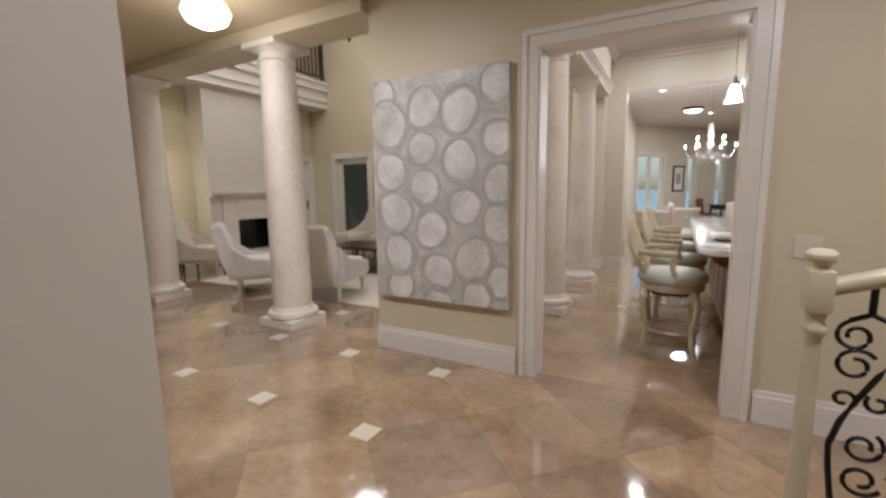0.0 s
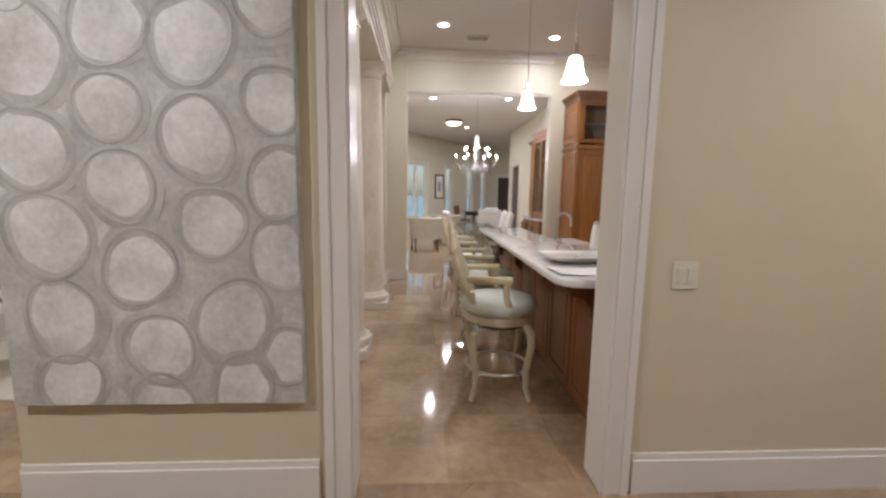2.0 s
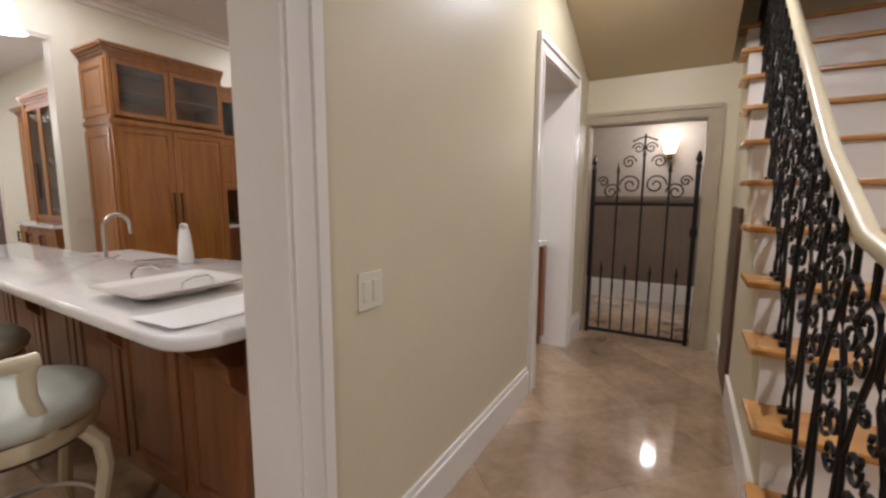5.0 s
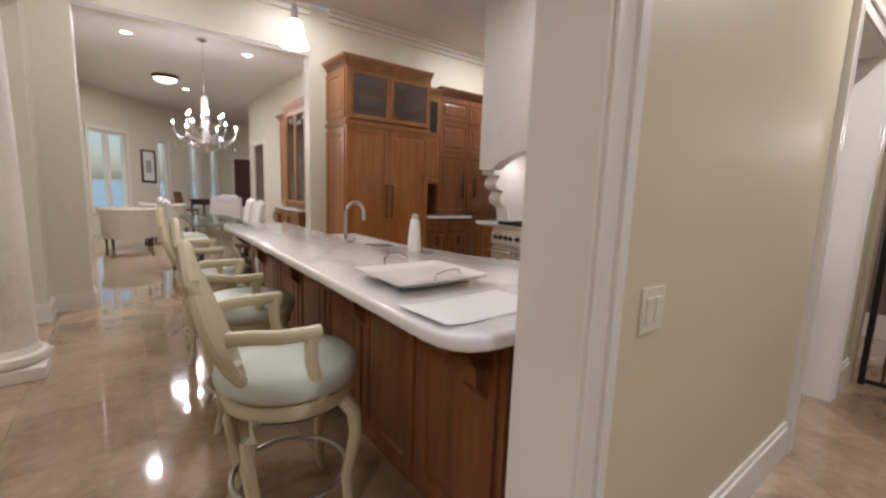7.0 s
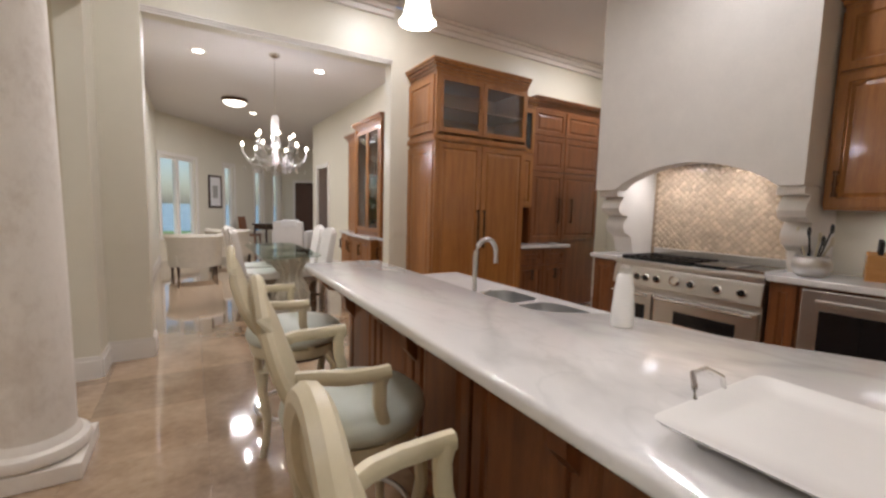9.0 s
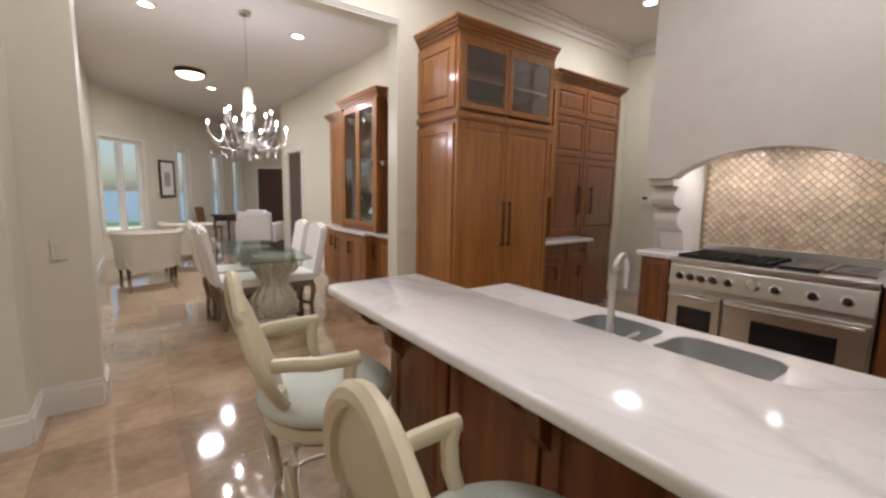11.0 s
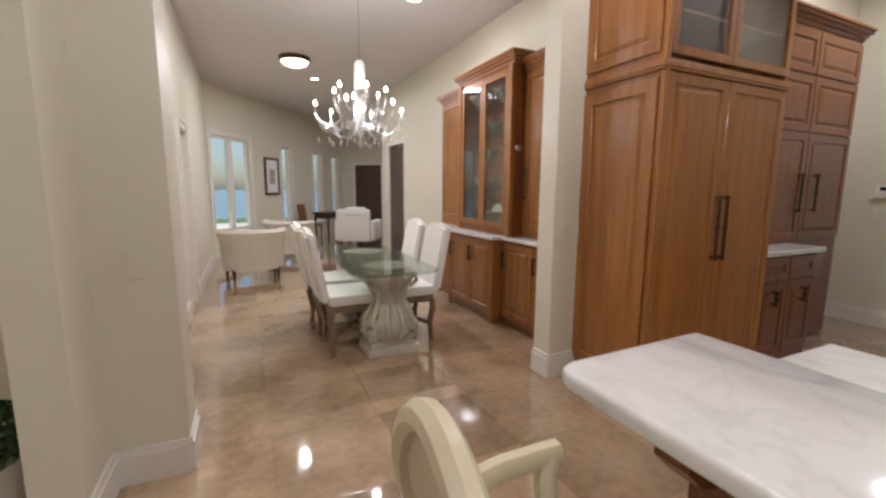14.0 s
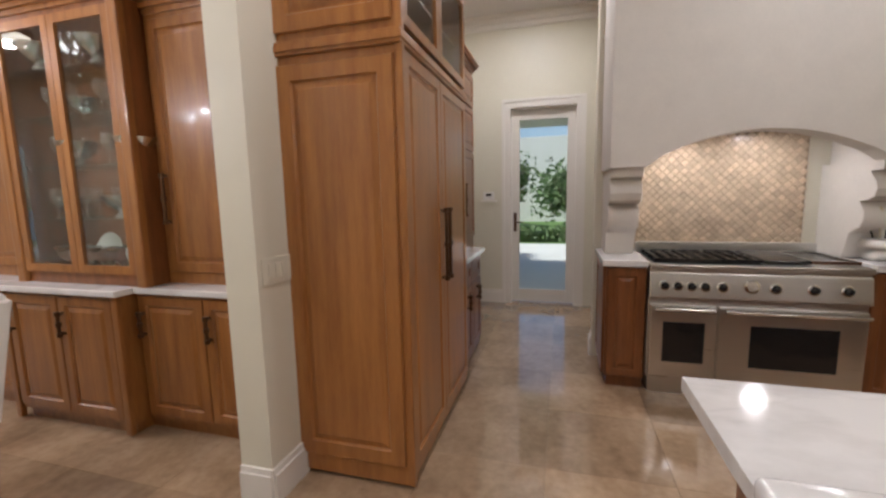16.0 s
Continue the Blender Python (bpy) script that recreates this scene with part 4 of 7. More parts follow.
solid("wall_outdoor_kitchen", boxes((-7.6, -5.75, 12.62, 12.8, -0.06, 3.0), (-5.75, -5.3, 12.62, 12.8, -0.06, 1.2), (-5.75, -5.3, 12.62, 12.8, 1.95, 3.0), (-5.3, -3.9, 12.62, 12.8, -0.06, 3.0)), M_TRIM, "white outdoor kitchen wall with a small window opening", "wall")
ok = thing("outdoor_counter", "white outdoor kitchen counter with a pale stone top", "counter", (-5.5, 12.2, -0.015))
part("body", boxes((-1.2, 1.2, -0.28, 0.4, 0.0, 0.86)), M_TRIM, ok)
part("worktop", boxes((-1.24, 1.24, -0.32, 0.41, 0.86, 0.9), bevel=0.006), M_PAVE, ok, "pale stone top")
for dx in (-0.75, -0.2, 0.35):
    part("door", boxes((dx, dx + 0.5, -0.3, -0.281, 0.1, 0.58), bevel=0.004), M_CERAM, ok)
    part("drawer", boxes((dx, dx + 0.5, -0.3, -0.281, 0.61, 0.82), bevel=0.004), M_STEEL, ok, "steel drawer front")
gr = thing("grill", "dark steel barbecue grill on the outdoor counter", "grill", (-5.15, 12.2, 0.885))
part("body", boxes((-0.3, 0.3, -0.25, 0.25, 0.0, 0.16), bevel=0.02), M_IRON, gr)
part("lid", prism([(-0.29, -0.2), (0.29, -0.2), (0.29, 0.2), (-0.29, 0.2)], 0.16, 0.3, 0.05, 3), M_STEEL, gr, "steel lid", smooth=True)
tagged(solid("door_mat", boxes((-3.0, -1.95, 7.5, 8.0, 0.0025, 0.012), bevel=0.003), M_MAT, "pale grey door mat before the patio door", "door mat"), kind="thing")


def topiary(x, y):
    t = thing("topiary", "clipped green bush in a cream urn on the floor", "potted plant", (x, y, 0))
    part("urn", lathe([(0.11, 0), (0.115, 0.03), (0.06, 0.06), (0.05, 0.09), (0.1, 0.12), (0.125, 0.2), (0.135, 0.3), (0.145, 0.33), (0.13, 0.33), (0.12, 0.3)], 24), M_PLASTER, t, "cream urn", smooth=True)
    bm = bmesh.new()
    tube(bm, [(0, 0, 0.28), (0.005, 0.003, 0.36), (0, 0, 0.44)], 0.015, 6)
    part("stem", bm, M_DARKW, t)
    lf = bmesh.new()
    r = random.Random(5)
    for k in range(1900):
        d = Vector((r.gauss(0, 1), r.gauss(0, 1), r.gauss(0, 1))).normalized()
        rad = r.uniform(0.72, 1.03) * (0.172 + 0.02 * math.sin(5 * d.x + 3 * d.z))
        c = Vector((0, 0, 0.44)) + Vector((d.x * rad, d.y * rad, d.z * rad * 0.82))
        a = Vector((r.gauss(0, 1), r.gauss(0, 1), r.gauss(0, 1))).normalized()
        b = d.cross(a).normalized()
        s = r.uniform(0.012, 0.02)
        lf.faces.new([lf.verts.new(c + q) for q in (a * -s, b * s * 0.6, a * s, b * -s * 0.6)])
    part("foliage", lf, M_GREEN, t)


topiary(-1.45, 7.76)


def balcony_railing():
    b = thing("balcony_railing", "dark balcony railing above the white edge", "railing", (-7.52, 0, 3.93))
    part("rail", boxes((-0.03, 0.03, 3.45, 8.1, 0.9, 0.95), bevel=0.006), M_DARKW, b)
    part("rail", boxes((-0.02, 0.02, 3.45, 8.1, 0.08, 0.11)), M_DARKW, b)
    y = 3.5
    while y < 8.1:
        part("baluster", boxes((-0.012, 0.012, y - 0.012, y + 0.012, 0.11, 0.9)), M_DARKW, b)
        y += 0.115
    for y in (3.5, 5.8, 8.05):
        part("post", boxes((-0.03, 0.03, y - 0.03, y + 0.03, 0, 0.98)), M_DARKW, b)


balcony_railing()


def iron_chandelier(x, y, z, top):
    c = thing("iron_chandelier", "dark iron chandelier high in the living room", "chandelier", (x, y, z))
    bm = bmesh.new()
    tube(bm, [(0, 0, 0.5), (0, 0, top - z)], 0.01, 6)
    part("chain", bm, M_IRON, c)
    part("stem", lathe([(0.005, -0.25), (0.05, -0.18), (0.02, -0.1), (0.06, 0.0), (0.09, 0.08), (0.03, 0.2), (0.02, 0.5)], 14), M_IRON, c, smooth=True)
    for k in range(10):
        a = 2 * math.pi * k / 10
        bm = bmesh.new()
        ca, sa = math.cos(a), math.sin(a)
        tube(bm, [(ca * r, sa * r, h) for r, h in ((0.05, 0.05), (0.2, -0.06), (0.36, -0.04), (0.42, 0.08))], 0.012, 6)
        tube(bm, [(ca * 0.42, sa * 0.42, 0.08), (ca * 0.42, sa * 0.42, 0.1)], 0.045, 8)
        part("arm", bm, M_IRON, c)
        part("candle", lathe([(0.014, 0.1), (0.014, 0.2)], 8, (ca * 0.42, sa * 0.42, 0)), M_CERAM, c)
        part("bulb", lathe([(0.006, 0.2), (0.016, 0.23), (0.004, 0.27)], 8, (ca * 0.42, sa * 0.42, 0)), M_BULB, c)
    lamp('POINT', "iron_chandelier_light", (x, y, z + 0.75), 45, 0.3)


iron_chandelier(-5.0, 6.1, 4.1, LC)


# ---- kitchen ----
def panel(bm, axis, face, a, b, z0, z1, out, frame_w=0.055, d=0.018):
    """Raised-panel front, one closed solid, in the plane axis = face; runs a to b on the other axis."""
    def ring(inset, depth):
        p = face + out * depth
        pts = ((a + inset, z0 + inset), (b - inset, z0 + inset), (b - inset, z1 - inset), (a + inset, z1 - inset))
        return [bm.verts.new((p, q, z) if axis == 'x' else (q, p, z)) for q, z in pts]
    steps = [(0, -0.002), (0, d * 0.8), (0.003, d), (frame_w, d), (frame_w + 0.008, d * 0.35), (frame_w + 0.016, d * 0.35), (frame_w + 0.04, d * 0.85)]
    steps = [st for st in steps if st[0] < 0.46 * min(b - a, z1 - z0)]
    rings = [ring(*st) for st in steps]
    for r, s in zip(rings, rings[1:]):
        for k in range(4):
            bm.faces.new((r[k], r[(k + 1) % 4], s[(k + 1) % 4], s[k]))
    bm.faces.new(rings[0][::-1])
    bm.faces.new(rings[-1])


def door_part(parent, axis, face, a, b, z0, z1, out, material, handle=None, name="door", glazed=False):
    bm = bmesh.new()
    if glazed:
        w = 0.05
        bm = frame_bm(axis, face, face + out * 0.02, a, b, z0, z1, a + w, b - w, z0 + w, z1 - w)
    else:
        panel(bm, axis, face, a, b, z0, z1, out)
    d = part(name, bm, material, parent)
    if glazed:
        f0, f1 = sorted((face + out * 0.006, face + out * 0.01))
        pn = part("pane", boxes((f0, f1, a + 0.045, b - 0.045, z0 + 0.045, z1 - 0.045) if axis == 'x' else (a + 0.045, b - 0.045, f0, f1, z0 + 0.045, z1 - 0.045)), M_GLASS, d, "clear cabinet glass")
        pn.visible_shadow = False
    if handle:
        h, za, zb = handle
        hb = bmesh.new()
        o = face + out * 0.05
        i = face + out * 0.015
        pts = [(i, h, za), (o, h, za + 0.015), (o, h, zb - 0.015), (i, h, zb)]
        tube(hb, pts if axis == 'x' else [(p[1], p[0], p[2]) for p in pts], 0.0105, 8)
        for zz in (za, (za + zb) / 2, zb):
            q = (o, h, zz) if axis == 'x' else (h, o, zz)
            tube(hb, [(q[0], q[1], q[2] - 0.012), (q[0], q[1], q[2] + 0.012)], 0.016, 8)
        part("handle", hb, M_BRONZE, d, "dark bronze bar pull with collars")
    return d


def crown(bm, axis_boxes):
    for x0, x1, y0, y1, z, ex in axis_boxes:
        for k, (e, dz) in enumerate(((0.012, 0.03), (0.03, 0.03), (0.055, 0.025), (0.07, 0.02))):
            zz = z + sum(d for _, d in ((0.012, 0.03), (0.03, 0.03), (0.055, 0.025), (0.07, 0.02))[:k])
            cube_bm(bm, x0 - (e if 'w' in ex else 0), x1 + (e if 'e' in ex else 0), y0 - (e if 's' in ex else 0), y1 + (e if 'n' in ex else 0), zz, zz + dz - 0.0005)


def island():
    i = thing("island", "cherry wood kitchen island with panelled front and corbels", "kitchen island")
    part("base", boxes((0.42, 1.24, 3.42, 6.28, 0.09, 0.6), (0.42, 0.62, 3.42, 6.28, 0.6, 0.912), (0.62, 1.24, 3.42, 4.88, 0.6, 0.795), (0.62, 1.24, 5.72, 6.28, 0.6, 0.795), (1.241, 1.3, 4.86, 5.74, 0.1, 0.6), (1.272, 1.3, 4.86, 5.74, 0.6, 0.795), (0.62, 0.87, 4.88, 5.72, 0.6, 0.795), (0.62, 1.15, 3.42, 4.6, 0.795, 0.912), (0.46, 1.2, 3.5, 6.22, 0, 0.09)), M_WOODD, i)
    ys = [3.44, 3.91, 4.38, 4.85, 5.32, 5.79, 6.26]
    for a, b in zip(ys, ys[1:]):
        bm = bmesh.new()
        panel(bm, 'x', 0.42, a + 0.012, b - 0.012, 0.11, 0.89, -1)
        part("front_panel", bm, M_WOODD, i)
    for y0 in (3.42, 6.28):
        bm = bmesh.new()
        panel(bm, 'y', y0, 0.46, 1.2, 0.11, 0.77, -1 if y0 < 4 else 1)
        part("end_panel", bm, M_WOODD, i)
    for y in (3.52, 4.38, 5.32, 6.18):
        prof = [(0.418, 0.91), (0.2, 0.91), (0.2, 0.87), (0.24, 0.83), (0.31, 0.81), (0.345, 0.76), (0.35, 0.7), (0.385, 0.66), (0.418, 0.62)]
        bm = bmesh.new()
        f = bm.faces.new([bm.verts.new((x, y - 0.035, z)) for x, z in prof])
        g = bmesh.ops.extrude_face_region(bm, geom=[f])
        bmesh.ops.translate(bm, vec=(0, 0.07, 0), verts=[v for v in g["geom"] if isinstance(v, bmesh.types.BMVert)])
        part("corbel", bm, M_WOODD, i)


island()


def rounded(points, radius, n=5):
    """Outline with its corners rounded."""
    out = []
    m = len(points)
    for k, p in enumerate(points):
        a, b = Vector((*points[k - 1], 0)), Vector((*points[(k + 1) % m], 0))
        q = Vector((*p, 0))
        r = radius[k] if isinstance(radius, (list, tuple)) else radius
        if r == 0:
            out.append(p)
            continue
        u, v = (a - q).normalized(), (b - q).normalized()
        p0, p1 = q + u * r, q + v * r
        for s in range(n + 1):
            t = s / n
            w = p0 * (1 - t) ** 2 + q * 2 * t * (1 - t) + p1 * t ** 2
            out.append((w.x, w.y))
    return out


BAR = rounded([(0.10, 3.28), (1.22, 3.28), (1.22, 3.85), (0.99, 4.3), (0.96, 4.64), (0.68, 4.8), (0.695, 6.475), (0.155, 6.46)], [0.16, 0.05, 0.1, 0.1, 0.1, 0.08, 0.02, 0.07])
solid("bar_worktop", prism(BAR, 0.913, 0.957, 0.014, 3), M_MARBLE, "white veined marble bar top on the island", "worktop", "thing", smooth=True)
# lower worktop with an opening for the double sink
SX0, SX1, SB = 0.9, 1.25, ((4.93, 5.31), (5.35, 5.68))


def pierced(outer, holes, z0, z1):
    """A slab from an outline in x, y with holes through it."""
    bm = bmesh.new()
    edges, loops = [], []
    for pts in [outer] + holes:
        vs = [bm.verts.new((x, y, z0)) for x, y in pts]
        loops.append(vs)
        edges += [bm.edges.new((vs[k], vs[(k + 1) % len(vs)])) for k in range(len(vs))]
    made = bmesh.ops.triangle_fill(bm, edges=edges, use_beauty=True)
    faces = [f for f in made["geom"] if isinstance(f, bmesh.types.BMFace)]
    r = bmesh.ops.extrude_face_region(bm, geom=faces)
    bmesh.ops.translate(bm, vec=(0, 0, z1 - z0), verts=[v for v in r["geom"] if isinstance(v, bmesh.types.BMVert)])
    return bm


BOWLS = [rounded([(SX0, a), (SX1, a), (SX1, b), (SX0, b)], 0.11, 7) for a, b in SB]
solid("sink_worktop", pierced([(0.625, 3.45), (1.335, 3.45), (1.335, 6.41), (0.625, 6.41)], BOWLS, 0.797, 0.84), M_MARBLE, "white marble worktop with an undermounted double sink", "worktop", "thing")
sk_ = thing("sink", "double stainless steel sink set in the marble worktop", "sink")
for (a, b), outline in zip(SB, BOWLS):
    cx, cy = (SX0 + SX1) / 2, (a + b) / 2
    bw = bmesh.new()
    rings = []
    for f, z in ((1.0, 0.79), (0.998, 0.8385), (0.975, 0.8385), (0.965, 0.77), (0.95, 0.66), (0.85, 0.632), (0.2, 0.628), (0.2, 0.622), (0.88, 0.626), (0.97, 0.655), (0.99, 0.77)):
        rings.append([bw.verts.new((cx + (x - cx) * f, cy + (y - cy) * f, z)) for x, y in outline])
    for p, q in zip(rings, rings[1:] + rings[:1]):
        for k in range(len(p)):
            bw.faces.new((p[k], p[(k + 1) % len(p)], q[(k + 1) % len(p)], q[k]))
    part("bowl", bw, M_SINK, sk_, smooth=True)
    part("drain", lathe([(0.05, 0.62), (0.05, 0.631), (0.038, 0.634), (0.01, 0.633)], 16, (cx, cy, 0)), M_CHROME, sk_)


def faucet(name, x, y, z, h, reach, label, r=0.014, rz=0):
    f = thing(name, label, "tap", (x, y, z), rz)
    part("base", lathe([(r * 2, 0), (r * 2, 0.02), (r * 1.5, 0.05), (r * 1.3, 0.09)], 18), M_STEEL, f, smooth=True)
    bm = bmesh.new()
    pts = [(0, 0, 0.05), (0, 0, h * 0.72)] + [(reach / 2 * (1 - math.cos(a)), 0, h * 0.72 + reach / 2 * math.sin(a)) for a in [math.pi * k / 10 for k in range(1, 10)]] + [(reach, 0, h * 0.6)]
    tube(bm, pts, r * 0.85, 10)
    part("spout", bm, M_STEEL, f, smooth=True)
    hb = bmesh.new()
    tube(hb, [(0, -r, 0.07), (0, -0.05, 0.08), (0.02, -0.09, 0.11)], r * 0.5, 8)
    part("lever", hb, M_STEEL, f, smooth=True)


faucet("kitchen_tap", 0.745, 5.33, 0.84, 0.37, 0.17, "brushed steel gooseneck kitchen tap beside the sink", rz=15)
bs = thing("fluted_bowl", "shallow fluted silver bowl on the marble bar top", "bowl", (0.88, 3.5, 0.957))
bowl = bmesh.new()
rings = []
for rad, z, wave in ((0.07, 0.001, 0), (0.09, 0.004, 0), (0.14, 0.014, 0.008), (0.18, 0.036, 0.012), (0.185, 0.038, 0.012), (0.18, 0.039, 0.012), (0.138, 0.019, 0.008), (0.088, 0.008, 0), (0.03, 0.006, 0)):
    rings.append([bowl.verts.new(((rad + wave * math.cos(22 * a)) * math.cos(a), (rad + wave * math.cos(22 * a)) * math.sin(a), z + 0.5 * wave * math.cos(22 * a))) for a in [2 * math.pi * k / 132 for k in range(132)]])
for p, q in zip(rings, rings[1:]):
    for k in range(132):
        bowl.faces.new((p[k], p[(k + 1) % 132], q[(k + 1) % 132], q[k]))
bowl.faces.new(rings[0][::-1])
bowl.faces.new(rings[-1])
part("body", bowl, M_SILVER, bs, smooth=True)
tr = thing("tray", "white rectangular tray with looped steel handles on the bar", "tray", (0.39, 3.865, 0.957), 0)
plate = bmesh.new()
rings = []
for w, d, z in ((0.12, 0.1, 0.012), (0.16, 0.135, 0.02), (0.198, 0.17, 0.038), (0.202, 0.174, 0.043), (0.196, 0.168, 0.043), (0.166, 0.141, 0.033), (0.12, 0.1, 0.032)):
    rings.append([plate.verts.new((px, py, z)) for px, py in rounded([(-w, -d), (w, -d), (w, d), (-w, d)], 0.03)])
for p, q in zip(rings, rings[1:]):
    for j in range(len(p)):
        plate.faces.new((p[j], p[(j + 1) % len(p)], q[(j + 1) % len(p)], q[j]))
plate.faces.new(rings[0][::-1])
plate.faces.new(rings[-1])
part("plate", plate, M_CERAM, tr, smooth=True)
part("foot", prism(rounded([(-0.09, -0.08), (0.09, -0.08), (0.09, 0.08), (-0.09, 0.08)], 0.03), 0.0, 0.013), M_CERAM, tr)
for sy in (-1, 1):
    bm = bmesh.new()
    tube(bm, [(-0.058, sy * 0.172, 0.04), (-0.056, sy * 0.176, 0.064), (-0.03, sy * 0.194, 0.08), (0.018, sy * 0.194, 0.08), (0.046, sy * 0.176, 0.064), (0.048, sy * 0.172, 0.04)], 0.0055, 6)
    part("handle", bm, M_CHROME, tr, "curved steel handle", smooth=True)
pp = thing("paper_sheet", "white paper sheet curling at its edge on the bar top", "paper", (0.345, 3.5, 0.957), 3)
page = bmesh.new()
grid = [[[page.verts.new((-0.215 + 0.43 * a / 16, -0.11 + 0.22 * b / 6, 0.0015 + dz + 0.011 * max(0, 1 - a / 5) ** 2 + 0.0012 * math.sin(a * 0.9 + b * 0.7) ** 2)) for b in range(7)] for a in range(17)] for dz in (0, 0.0012)]
for lay in grid:
    for a in range(16):
        for b in range(6):
            page.faces.new((lay[a][b], lay[a + 1][b], lay[a + 1][b + 1], lay[a][b + 1]))
part("page", page, M_PAPER, pp, smooth=True)
part("print_line", boxes((-0.02, 0.06, 0.086, 0.0875, 0.0052, 0.0056)), M_WASH, pp, "faint grey line of print")
bt = thing("bottle", "white soap bottle with a grey cap on the bar top", "bottle", (0.795, 4.525, 0.957))
part("body", lathe([(0.036, 0), (0.039, 0.008), (0.037, 0.06), (0.031, 0.13), (0.024, 0.175), (0.021, 0.182)], 20), M_CERAM, bt, smooth=True)
part("cap", lathe([(0.019, 0.182), (0.02, 0.187), (0.018, 0.203), (0.008, 0.21)], 16), M_STEEL, bt, "grey cap", smooth=True)


def strap(bm, points, w, h):
    """A bar of soft rectangular section along a line, w across and h deep, added to bm."""
    pts = [Vector(p) for p in points]
    rings = []
    for i, p in enumerate(pts):
        d = (pts[min(i + 1, len(pts) - 1)] - pts[max(i - 1, 0)]).normalized()
        side = Vector((-d.y, d.x, 0)).normalized() if abs(d.z) < 0.7 else Vector((0, 1, 0))
        up = side.cross(d).normalized()
        rings.append([bm.verts.new(p + side * a * w / 2 + up * b * h / 2) for a, b in ((-1, -0.55), (-0.6, -1), (0.6, -1), (1, -0.55), (1, 0.55), (0.6, 1), (-0.6, 1), (-1, 0.55))])
    for r, q in zip(rings, rings[1:]):
        for k in range(8):
            bm.faces.new((r[k], r[(k + 1) % 8], q[(k + 1) % 8], q[k]))
    bm.faces.new(rings[0][::-1])
    bm.faces.new(rings[-1])


def bar_stool():
    """Oval-backed swivel stool with arms, facing +x."""
    s = thing("bar_stool", "cream lacquered bar stool with pale leather seat", "bar stool", (0, 0, 0), 0, "stools at the island")
    part("seat", lathe([(0.02, 0.585), (0.228, 0.585), (0.252, 0.6), (0.262, 0.628), (0.255, 0.66), (0.225, 0.684), (0.14, 0.698), (0.02, 0.702)], 32), M_CUSH, s, "pale celadon leather seat pad", smooth=True)
    part("seat_ring", lathe([(0.2, 0.52), (0.23, 0.525), (0.24, 0.55), (0.235, 0.583), (0.2, 0.584)], 32, cap=False), M_CREAM, s, smooth=True)
    part("swivel", lathe([(0.2, 0.5), (0.2, 0.522)], 24), M_DARKW, s)
    # oval back, leaning away
    lean = pose(-0.15, 0, 0.625, 0, -19, 0)
    rim = bmesh.new()
    tube(rim, [(0.045 * math.cos(2 * math.pi * k / 36) ** 2 * -1, (0.21 - 0.035 * math.sin(2 * math.pi * k / 36)) * math.cos(2 * math.pi * k / 36), 0.275 + 0.255 * math.sin(2 * math.pi * k / 36)) for k in range(36)], 0.022, 8, close=True)
    part("back_frame", turned(rim, lean), M_CREAM, s, smooth=True)
    pad = bmesh.new()
    n = 28
    for dx, flip in ((0.012, 1), (-0.014, -1)):
        c = pad.verts.new((dx * 1.6, 0, 0.275))
        mid = [pad.verts.new((dx * 1.4 - 0.045 * (0.6 * math.cos(2 * math.pi * k / n)) ** 2, 0.12 * math.cos(2 * math.pi * k / n), 0.275 + 0.14 * math.sin(2 * math.pi * k / n))) for k in range(n)]
        ed = [pad.verts.new((dx * 0.4 - 0.045 * math.cos(2 * math.pi * k / n) ** 2, (0.2 - 0.035 * math.sin(2 * math.pi * k / n)) * math.cos(2 * math.pi * k / n), 0.275 + 0.244 * math.sin(2 * math.pi * k / n))) for k in range(n)]
        for k in range(n):
            j = (k + 1) % n
            pad.faces.new((c, mid[k], mid[j]) if flip > 0 else (c, mid[j], mid[k]))
            pad.faces.new((mid[k], ed[k], ed[j], mid[j]) if flip > 0 else (mid[k], mid[j], ed[j], ed[k]))
    part("back_pad", turned(pad, lean), M_CREAM, s, smooth=True)
    for sy in (-1, 1):
        po = bmesh.new()
        tube(po, [(-0.16, sy * 0.12, 0.56), (-0.185, sy * 0.13, 0.66), (-0.21, sy * 0.165, 0.76)], 0.02, 8)
        part("back_post", po, M_CREAM, s, smooth=True)
        ar = bmesh.new()
        strap(ar, [(-0.235, sy * 0.19, 0.872), (-0.17, sy * 0.222, 0.878), (-0.1, sy * 0.245, 0.872), (0.0, sy * 0.252, 0.872), (0.038, sy * 0.25, 0.874)], 0.036, 0.052)
        part("arm", ar, M_CREAM, s, smooth=True)
        pp_ = bmesh.new()
        strap(pp_, [(0.02, sy * 0.25, 0.872), (0.006, sy * 0.246, 0.82), (0.008, sy * 0.24, 0.74), (0.03, sy * 0.23, 0.65), (0.055, sy * 0.222, 0.58)], 0.036, 0.04)
        part("arm_post", pp_, M_CREAM, s, smooth=True)
    for sx in (-1, 1):
        for sy in (-1, 1):
            lg = bmesh.new()
            tube(lg, [(sx * 0.15, sy * 0.15, 0.53), (sx * 0.185, sy * 0.185, 0.47), (sx * 0.19, sy * 0.19, 0.38), (sx * 0.165, sy * 0.165, 0.2), (sx * 0.17, sy * 0.17, 0.08), (sx * 0.195, sy * 0.195, 0.0)], 0.03, 8, taper=0.55)
            part("leg", lg, M_CREAM, s, smooth=True)
    fr = bmesh.new()
    tube(fr, [(0.215 * math.cos(2 * math.pi * k / 32), 0.215 * math.sin(2 * math.pi * k / 32), 0.19) for k in range(32)], 0.01, 8, close=True)
    part("foot_ring", fr, M_STEEL, s, "steel foot ring", smooth=True)
